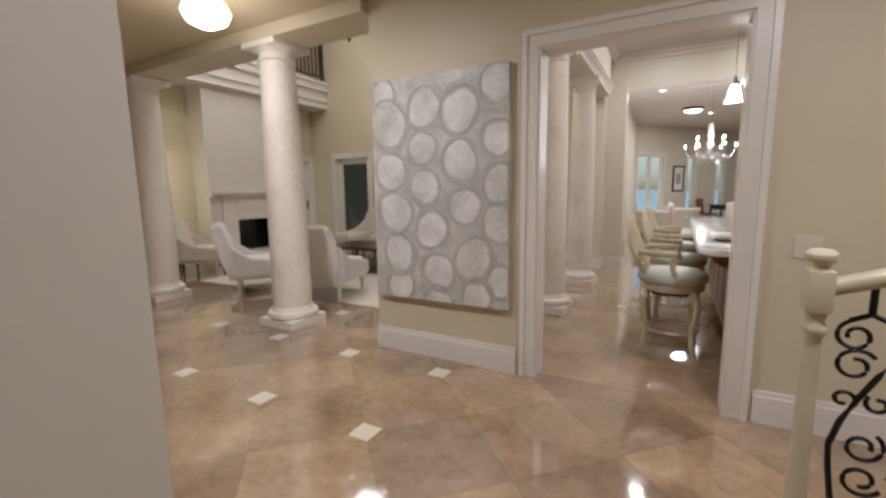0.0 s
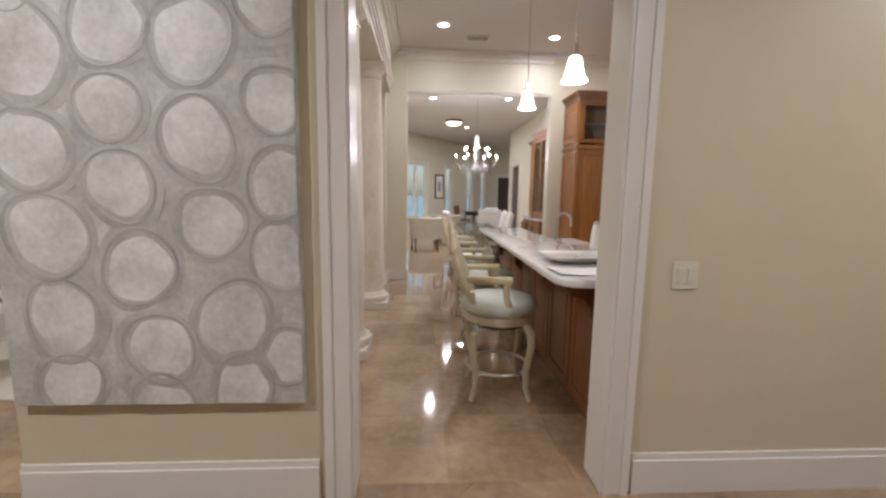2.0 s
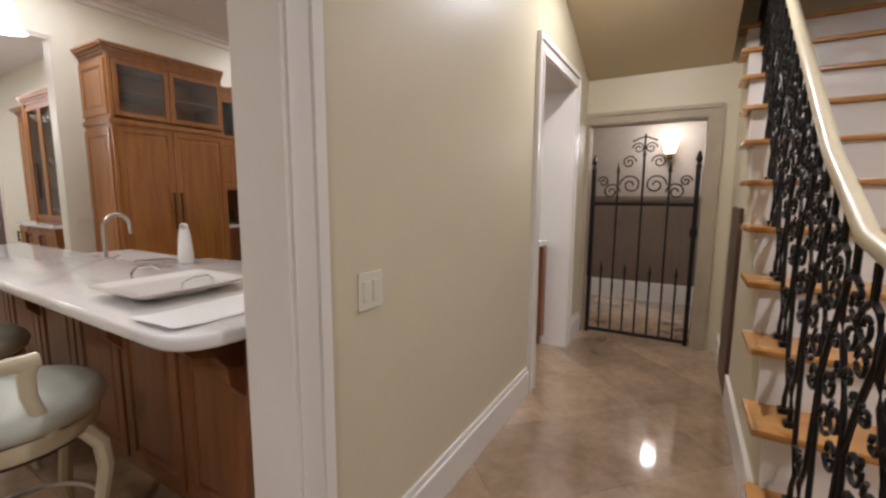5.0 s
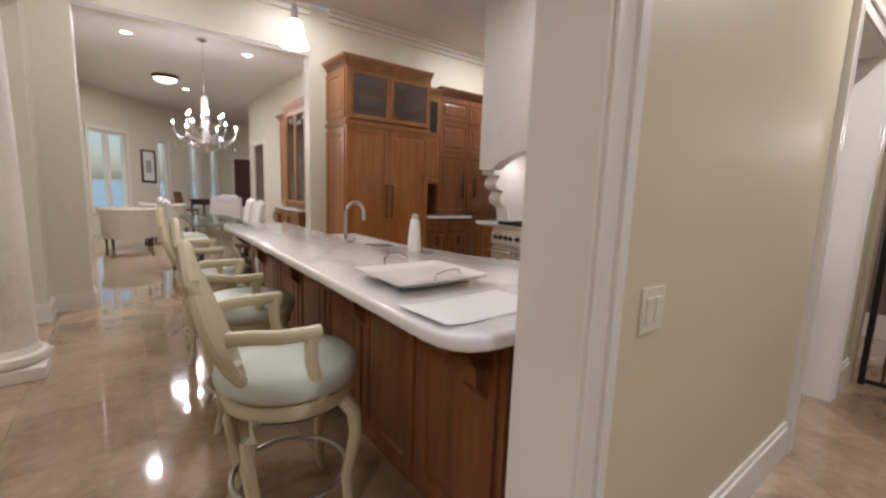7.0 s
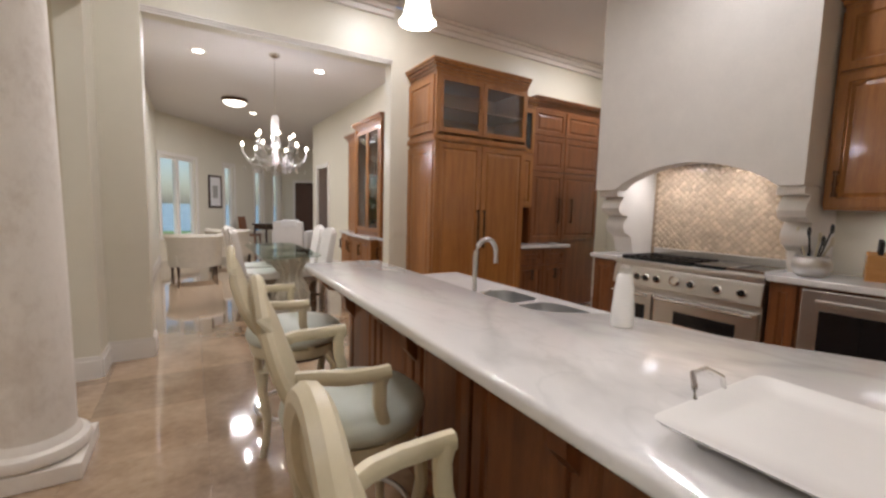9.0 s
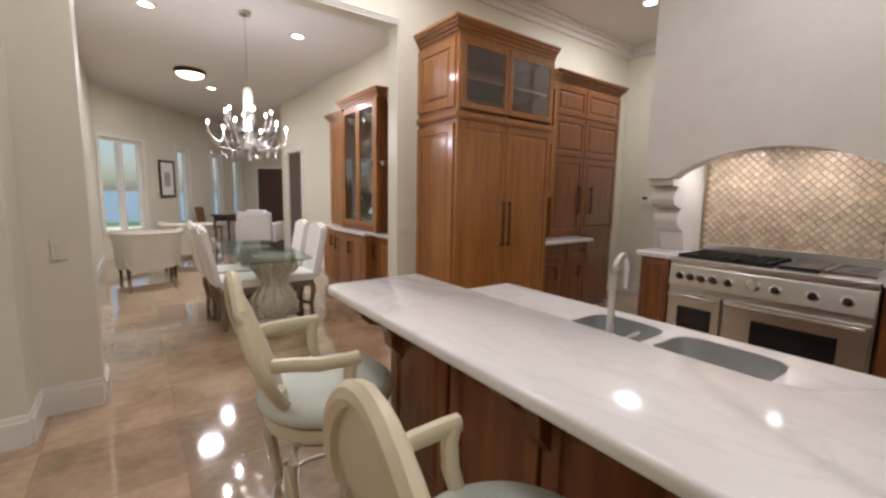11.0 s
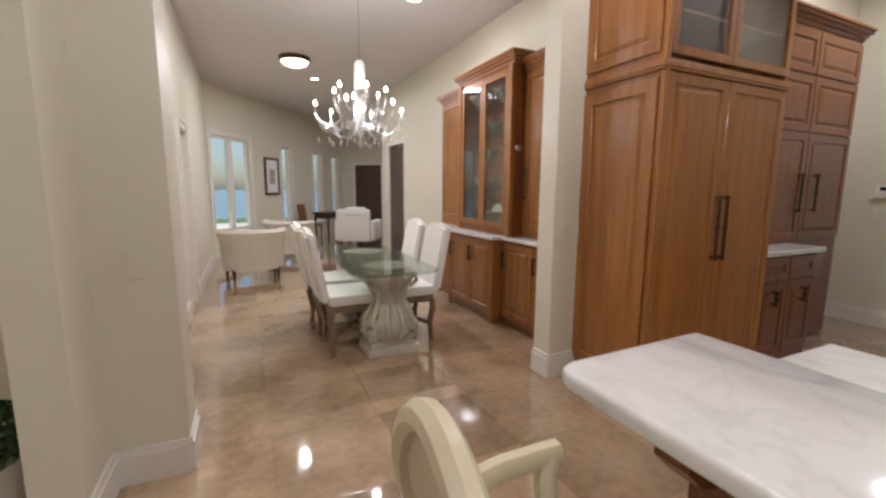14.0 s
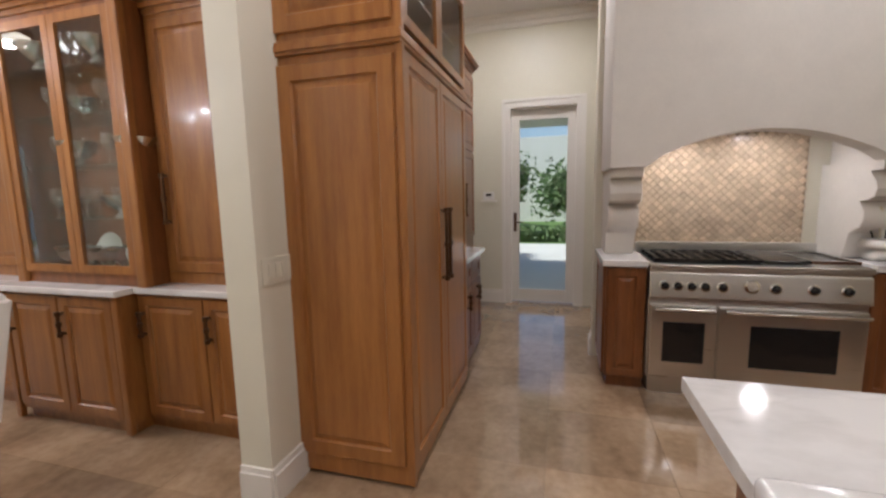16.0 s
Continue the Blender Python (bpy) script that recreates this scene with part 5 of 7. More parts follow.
    for o in s.children:
        for v in o.data.vertices:
            z = v.co.z
            if o.name.startswith(("back_frame", "back_pad")):
                v.co.z = z - 0.03
            else:
                v.co.z = z * 0.98 if z < 0.685 else 0.671 + (z - 0.685) * 0.82
    return s


stool = bar_stool()
stool.matrix_basis = pose(-0.02, 4.14, 0, 0, 0, -2)
copy_thing(stool, pose(0.03, 5.07, 0, 0, 0, -2))
copy_thing(stool, pose(0.03, 6.1, 0, 0, 0, -4))


def fridge_cabinet():
    c = thing("fridge_cabinet", "tall cherry cabinet with panelled doors and glazed top", "cabinet")
    x0, x1, y0, y1 = 1.70, 2.93, 7.445, 8.055
    for nm, bx in (("body", (x0, x1, y0, y1, 0.02, 2.1)), ("upper_side", (x0, x0 + 0.025, y0, y1, 2.1, 2.74)), ("upper_side", (x1 - 0.025, x1, y0, y1, 2.1, 2.74)),
                   ("upper_back", (x0 + 0.025, x1 - 0.025, y1 - 0.02, y1, 2.1, 2.74)), ("upper_top", (x0 + 0.025, x1 - 0.025, y0, y1 - 0.02, 2.71, 2.74))):
        part(nm, boxes(bx), M_WOOD, c)
    part("shelf", boxes((x0 + 0.025, x1 - 0.025, y0 + 0.05, y1 - 0.02, 2.4, 2.415)), M_WOOD, c)
    xm = 2.29
    door_part(c, 'y', y0, x0 + 0.035, xm - 0.003, 0.09, 2.03, -1, M_WOOD, (xm - 0.04, 0.93, 1.32))
    door_part(c, 'y', y0, xm + 0.003, x1 - 0.02, 0.09, 2.03, -1, M_WOOD, (xm + 0.04, 0.93, 1.32))
    door_part(c, 'y', y0, x0 + 0.035, xm - 0.003, 2.13, 2.7, -1, M_WOOD, None, "door", True)
    door_part(c, 'y', y0, xm + 0.003, x1 - 0.02, 2.13, 2.7, -1, M_WOOD, None, "door", True)
    bm = bmesh.new()
    panel(bm, 'x', x0, y0 + 0.02, y1 - 0.02, 0.12, 2.0, -1, 0.07)
    part("side_panel", bm, M_WOOD, c)
    bm = bmesh.new()
    panel(bm, 'x', x0, y0 + 0.02, y1 - 0.02, 2.14, 2.7, -1, 0.07)
    part("side_panel", bm, M_WOOD, c)
    part("moulding", boxes((x0 - 0.028, x1, y0 - 0.03, y1, 2.055, 2.085), (x0 - 0.02, x1, y0 - 0.022, y1, 2.04, 2.1), bevel=0.004), M_WOOD, c)
    part("corner_post", boxes((x0 - 0.006, x0 + 0.03, y0 - 0.024, y0 + 0.01, 0.02, 2.74), bevel=0.006), M_WOOD, c)
    bm = bmesh.new()
    crown(bm, [(x0, x1, y0, y1, 2.74, 'ws')])
    part("crown", bm, M_WOOD, c)


fridge_cabinet()


def pantry_cabinets():
    b = thing("base_cabinet", "low cherry cabinet with a drawer beside the tall cupboards", "cabinet")
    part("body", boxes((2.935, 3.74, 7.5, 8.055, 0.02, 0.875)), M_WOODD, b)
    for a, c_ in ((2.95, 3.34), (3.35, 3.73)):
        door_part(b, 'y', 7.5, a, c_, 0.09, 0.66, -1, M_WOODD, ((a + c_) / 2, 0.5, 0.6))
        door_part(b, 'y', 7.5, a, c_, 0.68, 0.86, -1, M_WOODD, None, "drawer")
    tagged(solid("niche_worktop", boxes((2.935, 3.79, 7.45, 8.055, 0.877, 0.915), bevel=0.006), M_MARBLE, "white marble top on the low cherry cabinet", "worktop"), kind="thing")
    n = thing("wall_cabinet", "narrow cherry wall cabinet with a small glazed door", "cabinet")
    part("body", boxes((2.935, 3.28, 7.68, 8.055, 1.38, 2.62)), M_WOOD, n)
    door_part(n, 'y', 7.68, 2.945, 3.27, 1.4, 2.02, -1, M_WOOD)
    # Body is solid: a dark sheet stands in for the shaded inside.
    bm = boxes((2.97, 3.245, 7.67, 7.679, 2.1, 2.56))
    part("pane", bm, M_OVEN, n, "dark sheet for the shaded cabinet inside")
    door_part(n, 'y', 7.68, 2.945, 3.27, 2.06, 2.6, -1, M_WOOD, None, "door", True)
    bm = bmesh.new()
    crown(bm, [(2.935, 3.28, 7.68, 8.055, 2.62, 's')])
    part("crown", bm, M_WOOD, n)
    t = thing("tall_cupboard", "tall dark cherry cupboard with panelled doors", "cabinet")
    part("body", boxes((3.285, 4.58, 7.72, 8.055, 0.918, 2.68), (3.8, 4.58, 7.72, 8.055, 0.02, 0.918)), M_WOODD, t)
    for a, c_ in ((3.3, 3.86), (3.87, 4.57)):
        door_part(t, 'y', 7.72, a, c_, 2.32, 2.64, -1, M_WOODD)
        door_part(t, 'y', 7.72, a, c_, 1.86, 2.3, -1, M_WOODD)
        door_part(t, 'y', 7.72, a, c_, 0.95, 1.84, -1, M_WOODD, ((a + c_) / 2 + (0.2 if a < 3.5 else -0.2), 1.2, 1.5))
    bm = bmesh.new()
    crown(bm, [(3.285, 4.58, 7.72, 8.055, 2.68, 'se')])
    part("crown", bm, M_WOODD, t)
    k = thing("kettle", "black electric kettle on the niche worktop", "kettle", (3.1, 7.8, 0.915))
    part("body", lathe([(0.07, 0), (0.075, 0.03), (0.07, 0.13), (0.05, 0.2), (0.01, 0.22)], 20), M_BLACK, k, smooth=True)
    bm = bmesh.new()
    tube(bm, [(0.06, 0, 0.17), (0.12, 0, 0.16), (0.12, 0, 0.06), (0.07, 0, 0.04)], 0.01, 6)
    part("handle", bm, M_BLACK, k)


pantry_cabinets()


def cooker():
    r = thing("range_cooker", "wide stainless steel range with two ovens and griddle", "range cooker")
    x0, x1, y0, y1 = 3.03, 3.65, 4.97, 6.19
    part("body", boxes((x0, x1, y0, y1, 0.12, 0.88), bevel=0.004), M_STEEL, r)
    part("kickplate", boxes((x0 + 0.03, x1, y0 + 0.02, y1 - 0.02, 0, 0.12)), M_STEEL, r)
    part("control_panel", turned(boxes((-0.015, 0.05, y0, y1, -0.085, 0.085), bevel=0.008), pose(x0 - 0.015, 0, 0.775, 0, 8, 0)), M_STEEL, r)
    for y in (6.1, 6.02, 5.94, 5.86, 5.76, 5.47, 5.27, 5.1):
        part("bezel", turned(lathe([(0.036, 0), (0.036, 0.006), (0.028, 0.01)], 18), pose(x0 - 0.03, y, 0.775, 0, -82, 0)), M_CHROME, r, smooth=True)
        kn = turned(lathe([(0.026, 0), (0.026, 0.012), (0.019, 0.016), (0.017, 0.04), (0.006, 0.042)], 16), pose(x0 - 0.03, y, 0.775, 0, -82, 0))
        part("knob", kn, M_BLACK, r, smooth=True)
    part("gauge", turned(lathe([(0.045, 0), (0.045, 0.015), (0.03, 0.02)], 20), pose(x0 - 0.03, 5.6, 0.785, 0, -82, 0)), M_CHROME, r)
    part("cooktop", boxes((x0 - 0.03, x1, y0, y1, 0.88, 0.915), bevel=0.006), M_STEEL, r)
    part("backguard", boxes((x1 - 0.03, x1, y0, y1, 0.915, 1.0), bevel=0.004), M_STEEL, r)
    part("burner_pan", boxes((x0 + 0.03, x1 - 0.05, 5.52, y1 - 0.03, 0.915, 0.922)), M_BLACK, r)
    for yc in (5.63, 5.85, 6.06):
        for xc in (3.18, 3.44):
            bm = bmesh.new()
            for d in (-0.075, 0, 0.075):
                cube_bm(bm, xc - 0.12, xc + 0.12, yc + d - 0.006, yc + d + 0.006, 0.935, 0.95)
                cube_bm(bm, xc + d * 1.4 - 0.006, xc + d * 1.4 + 0.006, yc - 0.1, yc + 0.1, 0.922, 0.948)
            part("grate", bm, M_BLACK, r, "black cast iron grate")
            part("burner", lathe([(0.045, 0.922), (0.045, 0.932), (0.02, 0.936)], 14, (xc, yc, 0)), M_BLACK, r)
    part("griddle", boxes((x0 + 0.05, x1 - 0.06, 5.27, 5.5, 0.915, 0.945), bevel=0.006), M_BLACK, r)
    part("griddle_plate", boxes((x0 + 0.07, x1 - 0.08, y0 + 0.05, 5.235, 0.915, 0.934), bevel=0.004), M_BLACK, r)
    part("griddle_frame", frame_bm('z', 0.915, 0.945, x0 + 0.05, x1 - 0.06, y0 + 0.03, 5.255, x0 + 0.07, x1 - 0.08, y0 + 0.05, 5.235), M_CHROME, r, "bright steel griddle frame")
    for a, b, wa, wb in ((5.79, y1 - 0.01, 5.85, 6.1), (y0 + 0.01, 5.77, 5.12, 5.59)):
        d = part("oven_door", boxes((x0 - 0.035, x0, a, b, 0.14, 0.645), bevel=0.008), M_STEEL, r)
        part("window", boxes((x0 - 0.039, x0 - 0.034, wa, wb, 0.25, 0.53)), M_OVEN, d, "dark oven window")
        hb = bmesh.new()
        tube(hb, [(x0 - 0.085, a + 0.02, 0.625), (x0 - 0.085, b - 0.02, 0.625)], 0.014, 10)
        for y in (a + 0.05, b - 0.05):
            tube(hb, [(x0 - 0.034, y, 0.62), (x0 - 0.085, y, 0.625)], 0.01, 8)
        part("handle", hb, M_CHROME, d, smooth=True)


cooker()


def hood():
    h = thing("range_hood", "white plaster range hood with an arched front", "range hood")
    x0, x1, y0, y1, z0, z1 = 3.0, 3.655, 4.8, 6.46, 1.56, KC
    ya, yb, top = 4.95, 6.24, 1.765
    bm = bmesh.new()
    n = 18
    arch = [(ya + (yb - ya) * k / n, z0 + (top - z0) * math.sin(math.pi * k / n) ** 0.75) for k in range(n + 1)]
    prof = [(y0, z0)] + arch + [(y1, z0), (y1, z1), (y0, z1)]
    vs = [bm.verts.new((x0, y, z)) for y, z in prof]
    f = bm.faces.new(vs)
    g = bmesh.ops.extrude_face_region(bm, geom=[f])
    bmesh.ops.translate(bm, vec=(0.16, 0, 0), verts=[v for v in g["geom"] if isinstance(v, bmesh.types.BMVert)])
    part("front", bm, M_PLASTER, h)
    part("cheek", boxes((x0 + 0.16, x1, y0, y0 + 0.12, z0, z1)), M_PLASTER, h)
    part("cheek", boxes((x0 + 0.16, x1, y1 - 0.2, y1, z0, z1)), M_PLASTER, h)
    part("canopy", boxes((x0 + 0.16, x1, y0 + 0.12, y1 - 0.2, 1.82, 1.86)), M_STEEL, h)
    for yy in (y0 + 0.085, y1 - 0.115):
        w = 0.08 if yy < 5.5 else 0.1
        outline = [(x1, 0.937), (x0 + 0.36, 0.937), (x0 + 0.33, 1.0), (x0 + 0.3, 1.1), (x0 + 0.25, 1.13), (x0 + 0.2, 1.15), (x0 + 0.17, 1.2), (x0 + 0.175, 1.25), (x0 + 0.21, 1.29), (x0 + 0.23, 1.31),
                   (x0 + 0.16, 1.32), (x0 + 0.1, 1.345), (x0 + 0.08, 1.39), (x0 + 0.1, 1.44), (x0 + 0.14, 1.475), (x0 + 0.15, 1.495), (x0 + 0.05, 1.5), (x0 + 0.04, 1.53), (x0 + 0.05, 1.558), (x1, 1.558)]
        part("bracket", turned(prism(outline, -w, w), Matrix(((1, 0, 0, 0), (0, 0, 1, yy), (0, 1, 0, 0), (0, 0, 0, 1)))), M_PLASTER, h, "scrolled plaster bracket", smooth=True)
    lamp('AREA', "hood_light", (3.35, 5.4, 1.8), 3.2, 0.12, WARM, (3.4, 5.4, 0))
    lamp('AREA', "hood_light", (3.35, 5.95, 1.8), 3.2, 0.12, WARM, (3.4, 5.95, 0))
    # Bare fill lamp added below the wall cabinets, no fixture there.
    lamp('AREA', "undercabinet_light", (3.5, 4.4, 1.38), 0.5, 0.2, WARM, (3.5, 4.4, 0))


hood()


def backsplash():
    b = thing("backsplash", "beige stone mosaic backsplash behind the range", "backsplash", kind="structure")
    part("bed", boxes((3.645, 3.658, 5.06, 6.24, 0.94, 1.83)), M_GROUT, b)
    bm = bmesh.new()
    r = random.Random(9)
    s = 0.062
    row, z = 0, 0.96
    while z < 1.82:
        y = 5.08 + (s / 2 if row % 2 else 0)
        while y < 6.22:
            d = 3.645 - r.uniform(0.006, 0.014)
            q = [(y - s * 0.48, z), (y, z - s * 0.48), (y + s * 0.48, z), (y, z + s * 0.48)]
            base = [bm.verts.new((3.645, a, c)) for a, c in q]
            tip = [bm.verts.new((d, y + (a - y) * 0.72, z + (c - z) * 0.72)) for a, c in q]
            for k in range(4):
                bm.faces.new((base[k], base[(k + 1) % 4], tip[(k + 1) % 4], tip[k]))
            bm.faces.new(tip)
            y += s
        z += s / 2
        row += 1
    tagged(part("mosaic", bm, M_MOSA, b), kind="stuff")


backsplash()


def range_side_units():
    c = thing("base_cabinet", "narrow cherry cabinet beside the range", "cabinet")
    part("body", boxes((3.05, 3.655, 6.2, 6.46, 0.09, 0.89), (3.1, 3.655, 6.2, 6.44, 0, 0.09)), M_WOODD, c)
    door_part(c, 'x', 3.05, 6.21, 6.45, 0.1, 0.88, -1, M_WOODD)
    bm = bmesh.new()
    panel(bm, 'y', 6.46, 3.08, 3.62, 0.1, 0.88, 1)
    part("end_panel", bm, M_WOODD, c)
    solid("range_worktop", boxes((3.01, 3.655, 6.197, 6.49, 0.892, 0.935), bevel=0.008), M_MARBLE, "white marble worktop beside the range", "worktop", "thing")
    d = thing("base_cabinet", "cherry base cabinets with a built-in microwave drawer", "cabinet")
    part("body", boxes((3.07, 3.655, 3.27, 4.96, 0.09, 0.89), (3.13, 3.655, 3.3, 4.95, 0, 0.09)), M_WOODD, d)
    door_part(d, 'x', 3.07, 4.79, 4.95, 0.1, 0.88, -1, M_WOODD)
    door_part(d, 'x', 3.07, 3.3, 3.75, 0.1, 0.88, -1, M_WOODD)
    door_part(d, 'x', 3.07, 3.78, 4.77, 0.1, 0.36, -1, M_WOODD, None, "drawer")
    solid("range_worktop", boxes((3.01, 3.655, 3.27, 4.963, 0.892, 0.935), bevel=0.008), M_MARBLE, "white marble worktop along the range wall", "worktop", "thing")
    m = thing("microwave_oven", "steel built-in microwave drawer with dark glass", "microwave")
    part("body", boxes((3.03, 3.068, 3.8, 4.76, 0.38, 0.87), bevel=0.006), M_STEEL, m)
    part("window", boxes((3.025, 3.031, 3.92, 4.66, 0.46, 0.74)), M_OVEN, m)
    part("handle", boxes((3.0, 3.03, 3.9, 4.68, 0.78, 0.81), bevel=0.005), M_STEEL, m)
    u = thing("wall_cabinet", "cherry wall cabinets with raised panel doors", "cabinet")
    part("body", boxes((3.3, 3.655, 3.27, 4.78, 1.40, 2.75)), M_WOOD, u)
    for a, b in ((3.3, 3.78), (3.79, 4.27), (4.28, 4.77)):
        door_part(u, 'x', 3.3, a, b, 1.42, 2.3, -1, M_WOOD, (b - 0.05, 1.5, 1.65))
        door_part(u, 'x', 3.3, a, b, 2.32, 2.72, -1, M_WOOD)
    bm = bmesh.new()
    panel(bm, 'y', 4.78, 3.33, 3.63, 1.42, 2.72, 1)
    part("end_panel", bm, M_WOOD, u)
    bm = bmesh.new()
    crown(bm, [(3.3, 3.655, 3.27, 4.78, 2.75, 'wn')])
    part("crown", bm, M_WOOD, u)
    k = thing("utensil_crock", "steel crock full of dark kitchen utensils", "utensil holder", (3.27, 4.8, 0.935))
    part("pot", lathe([(0.075, 0), (0.09, 0.012), (0.112, 0.06), (0.112, 0.1), (0.095, 0.13), (0.1, 0.145), (0.09, 0.145), (0.085, 0.13), (0.02, 0.1)], 20), M_STEEL, k, smooth=True)
    r = random.Random(3)
    for j in range(8):
        bm = bmesh.new()
        a = 2 * math.pi * j / 8
        e = Vector((0.1 * math.cos(a), 0.1 * math.sin(a), 0.25 + r.uniform(0, 0.1)))
        tube(bm, [(0.02 * math.cos(a), 0.02 * math.sin(a), 0.05), e], 0.006, 6)
        turn_ = bmesh.ops.create_uvsphere(bm, u_segments=8, v_segments=6, radius=0.026)
        bmesh.ops.transform(bm, matrix=Matrix.Translation(e) @ Matrix.Diagonal((1, 0.45, 1.4, 1)), verts=turn_["verts"])
        part("utensil", bm, M_BLACK if j % 3 else M_CREAM, k, smooth=True)
    kb = thing("knife_block", "yellow wooden knife block with black handles", "knife block", (3.4, 4.5, 0.935), 20)
    part("block", turned(boxes((-0.05, 0.05, -0.06, 0.06, 0, 0.18), bevel=0.006), pose(0, 0, 0.012, 0, -14, 0)), M_TREAD, kb)
    for j in range(4):
        part("knife_handle", turned(boxes((-0.03 + 0.02 * j - 0.006, -0.03 + 0.02 * j + 0.006, -0.012, 0.012, 0.18, 0.27), bevel=0.003), pose(0, 0, 0.012, 0, -14, 0)), M_BLACK, kb)


range_side_units()
cn = thing("canister", "dark lidded canister on the marble worktop", "canister", (3.42, 4.24, 0.935))
part("body", lathe([(0.05, 0), (0.062, 0.01), (0.07, 0.05), (0.062, 0.1), (0.045, 0.115)], 20), M_BRONZE, cn, smooth=True)
part("lid", lathe([(0.047, 0.115), (0.045, 0.125), (0.015, 0.135), (0.012, 0.145), (0.016, 0.155), (0.003, 0.162)], 20), M_BRONZE, cn, smooth=True)
vt = thing("ceiling_vent", "white slatted ceiling vent", "vent", (0.2, 7.4, KC))
part("frame", boxes((-0.17, 0.17, -0.1, -0.075, -0.012, 0), (-0.17, 0.17, 0.075, 0.1, -0.012, 0), (-0.17, -0.145, -0.075, 0.075, -0.012, 0), (0.145, 0.17, -0.075, 0.075, -0.012, 0)), M_TRIM, vt)
for k in range(6):
    part("slat", turned(boxes((-0.145, 0.145, -0.012, 0.012, -0.002, 0.0)), pose(0, -0.06 + 0.024 * k, -0.008, 30, 0, 0)), M_TRIM, vt)


# ---- dining room ----
def hutch():
    h = thing("hutch", "cherry dining hutch with glazed centre and marble shelf", "hutch")
    xb = 2.195
    part("base", boxes((1.82, xb, 8.21, 9.2, 0.08, 0.868), (1.72, xb, 9.2, 10.2, 0.08, 0.868), (1.82, xb, 10.2, 10.9, 0.08, 0.868), (1.86, xb, 8.22, 10.88, 0, 0.08), (1.76, 1.86, 9.24, 10.16, 0, 0.08)), M_WOODM, h)
    for x, a, b in ((1.82, 8.24, 8.7), (1.82, 8.71, 9.18), (1.72, 9.26, 9.69), (1.72, 9.7, 10.14), (1.82, 10.22, 10.55), (1.82, 10.56, 10.88)):
        door_part(h, 'x', x, a, b, 0.11, 0.85, -1, M_WOODM, (b - 0.04, 0.62, 0.75))
    for y in (9.225, 10.175):
        part("pilaster", boxes((1.695, 1.73, y - 0.022, y + 0.022, 0.02, 0.868), bevel=0.006), M_WOODM, h)
    part("worktop", boxes((1.775, xb, 8.21, 9.17, 0.87, 0.907), (1.665, xb, 9.17, 10.23, 0.87, 0.907), (1.775, xb, 10.23, 10.92, 0.87, 0.907), bevel=0.006), M_MARBLE, h, "white marble shelf")
    for a, b in ((8.21, 9.06), (10.12, 10.88)):
        part("side_case", boxes((1.93, xb, a, b, 0.909, 2.44)), M_WOODM, h)
        door_part(h, 'x', 1.93, a + 0.03, b - 0.03, 0.98, 2.41, -1, M_WOODM, ((b - 0.07) if a < 9 else (a + 0.07), 1.28, 1.55))
        bm = bmesh.new()
        crown(bm, [(1.93, xb, a, b, 2.44, 'w' if a < 9 else 'wn')])
        part("side_crown", bm, M_WOODM, h)
    ya, yb, xf = 9.06, 10.12, 1.80
    for nm, bx in (("case_side", (xf, xb, ya, ya + 0.03, 0.909, 2.5)), ("case_side", (xf, xb, yb - 0.03, yb, 0.909, 2.5)), ("case_back", (xb - 0.02, xb, ya + 0.03, yb - 0.03, 0.909, 2.5)),
                   ("case_top", (xf, xb - 0.02, ya + 0.03, yb - 0.03, 2.44, 2.5)), ("case_bottom", (xf, xb - 0.02, ya + 0.03, yb - 0.03, 0.909, 0.98))):
        part(nm, boxes(bx), M_WOODD, h)
    for y in (ya + 0.03, yb - 0.03):
        part("pilaster", boxes((xf - 0.03, xf + 0.02, y - 0.035, y + 0.035, 0.909, 2.5), bevel=0.01), M_WOODM, h)
    ym = (ya + yb) / 2
    door_part(h, 'x', xf, ya + 0.07, ym - 0.002, 0.98, 2.46, -1, M_WOODM, None, "door", True)
    door_part(h, 'x', xf, ym + 0.002, yb - 0.07, 0.98, 2.46, -1, M_WOODM, None, "door", True)
    bm = bmesh.new()
    crown(bm, [(xf, xb, ya, yb, 2.5, 'wns')])
    part("crown", bm, M_WOODM, h)
    for z in (1.3, 1.62, 1.92, 2.2):
        sh = part("shelf", boxes((xf + 0.05, xb - 0.02, ya + 0.03, yb - 0.03, z, z + 0.008)), M_TGLASS, h, "glass shelf")
        sh.visible_shadow = False
    # Fill lamp added inside the glazed case, without a fixture.
    lamp('AREA', "hutch_light", (1.98, 9.6, 2.42), 1.0, 0.2, WARM, (1.98, 9.6, 0))


hutch()


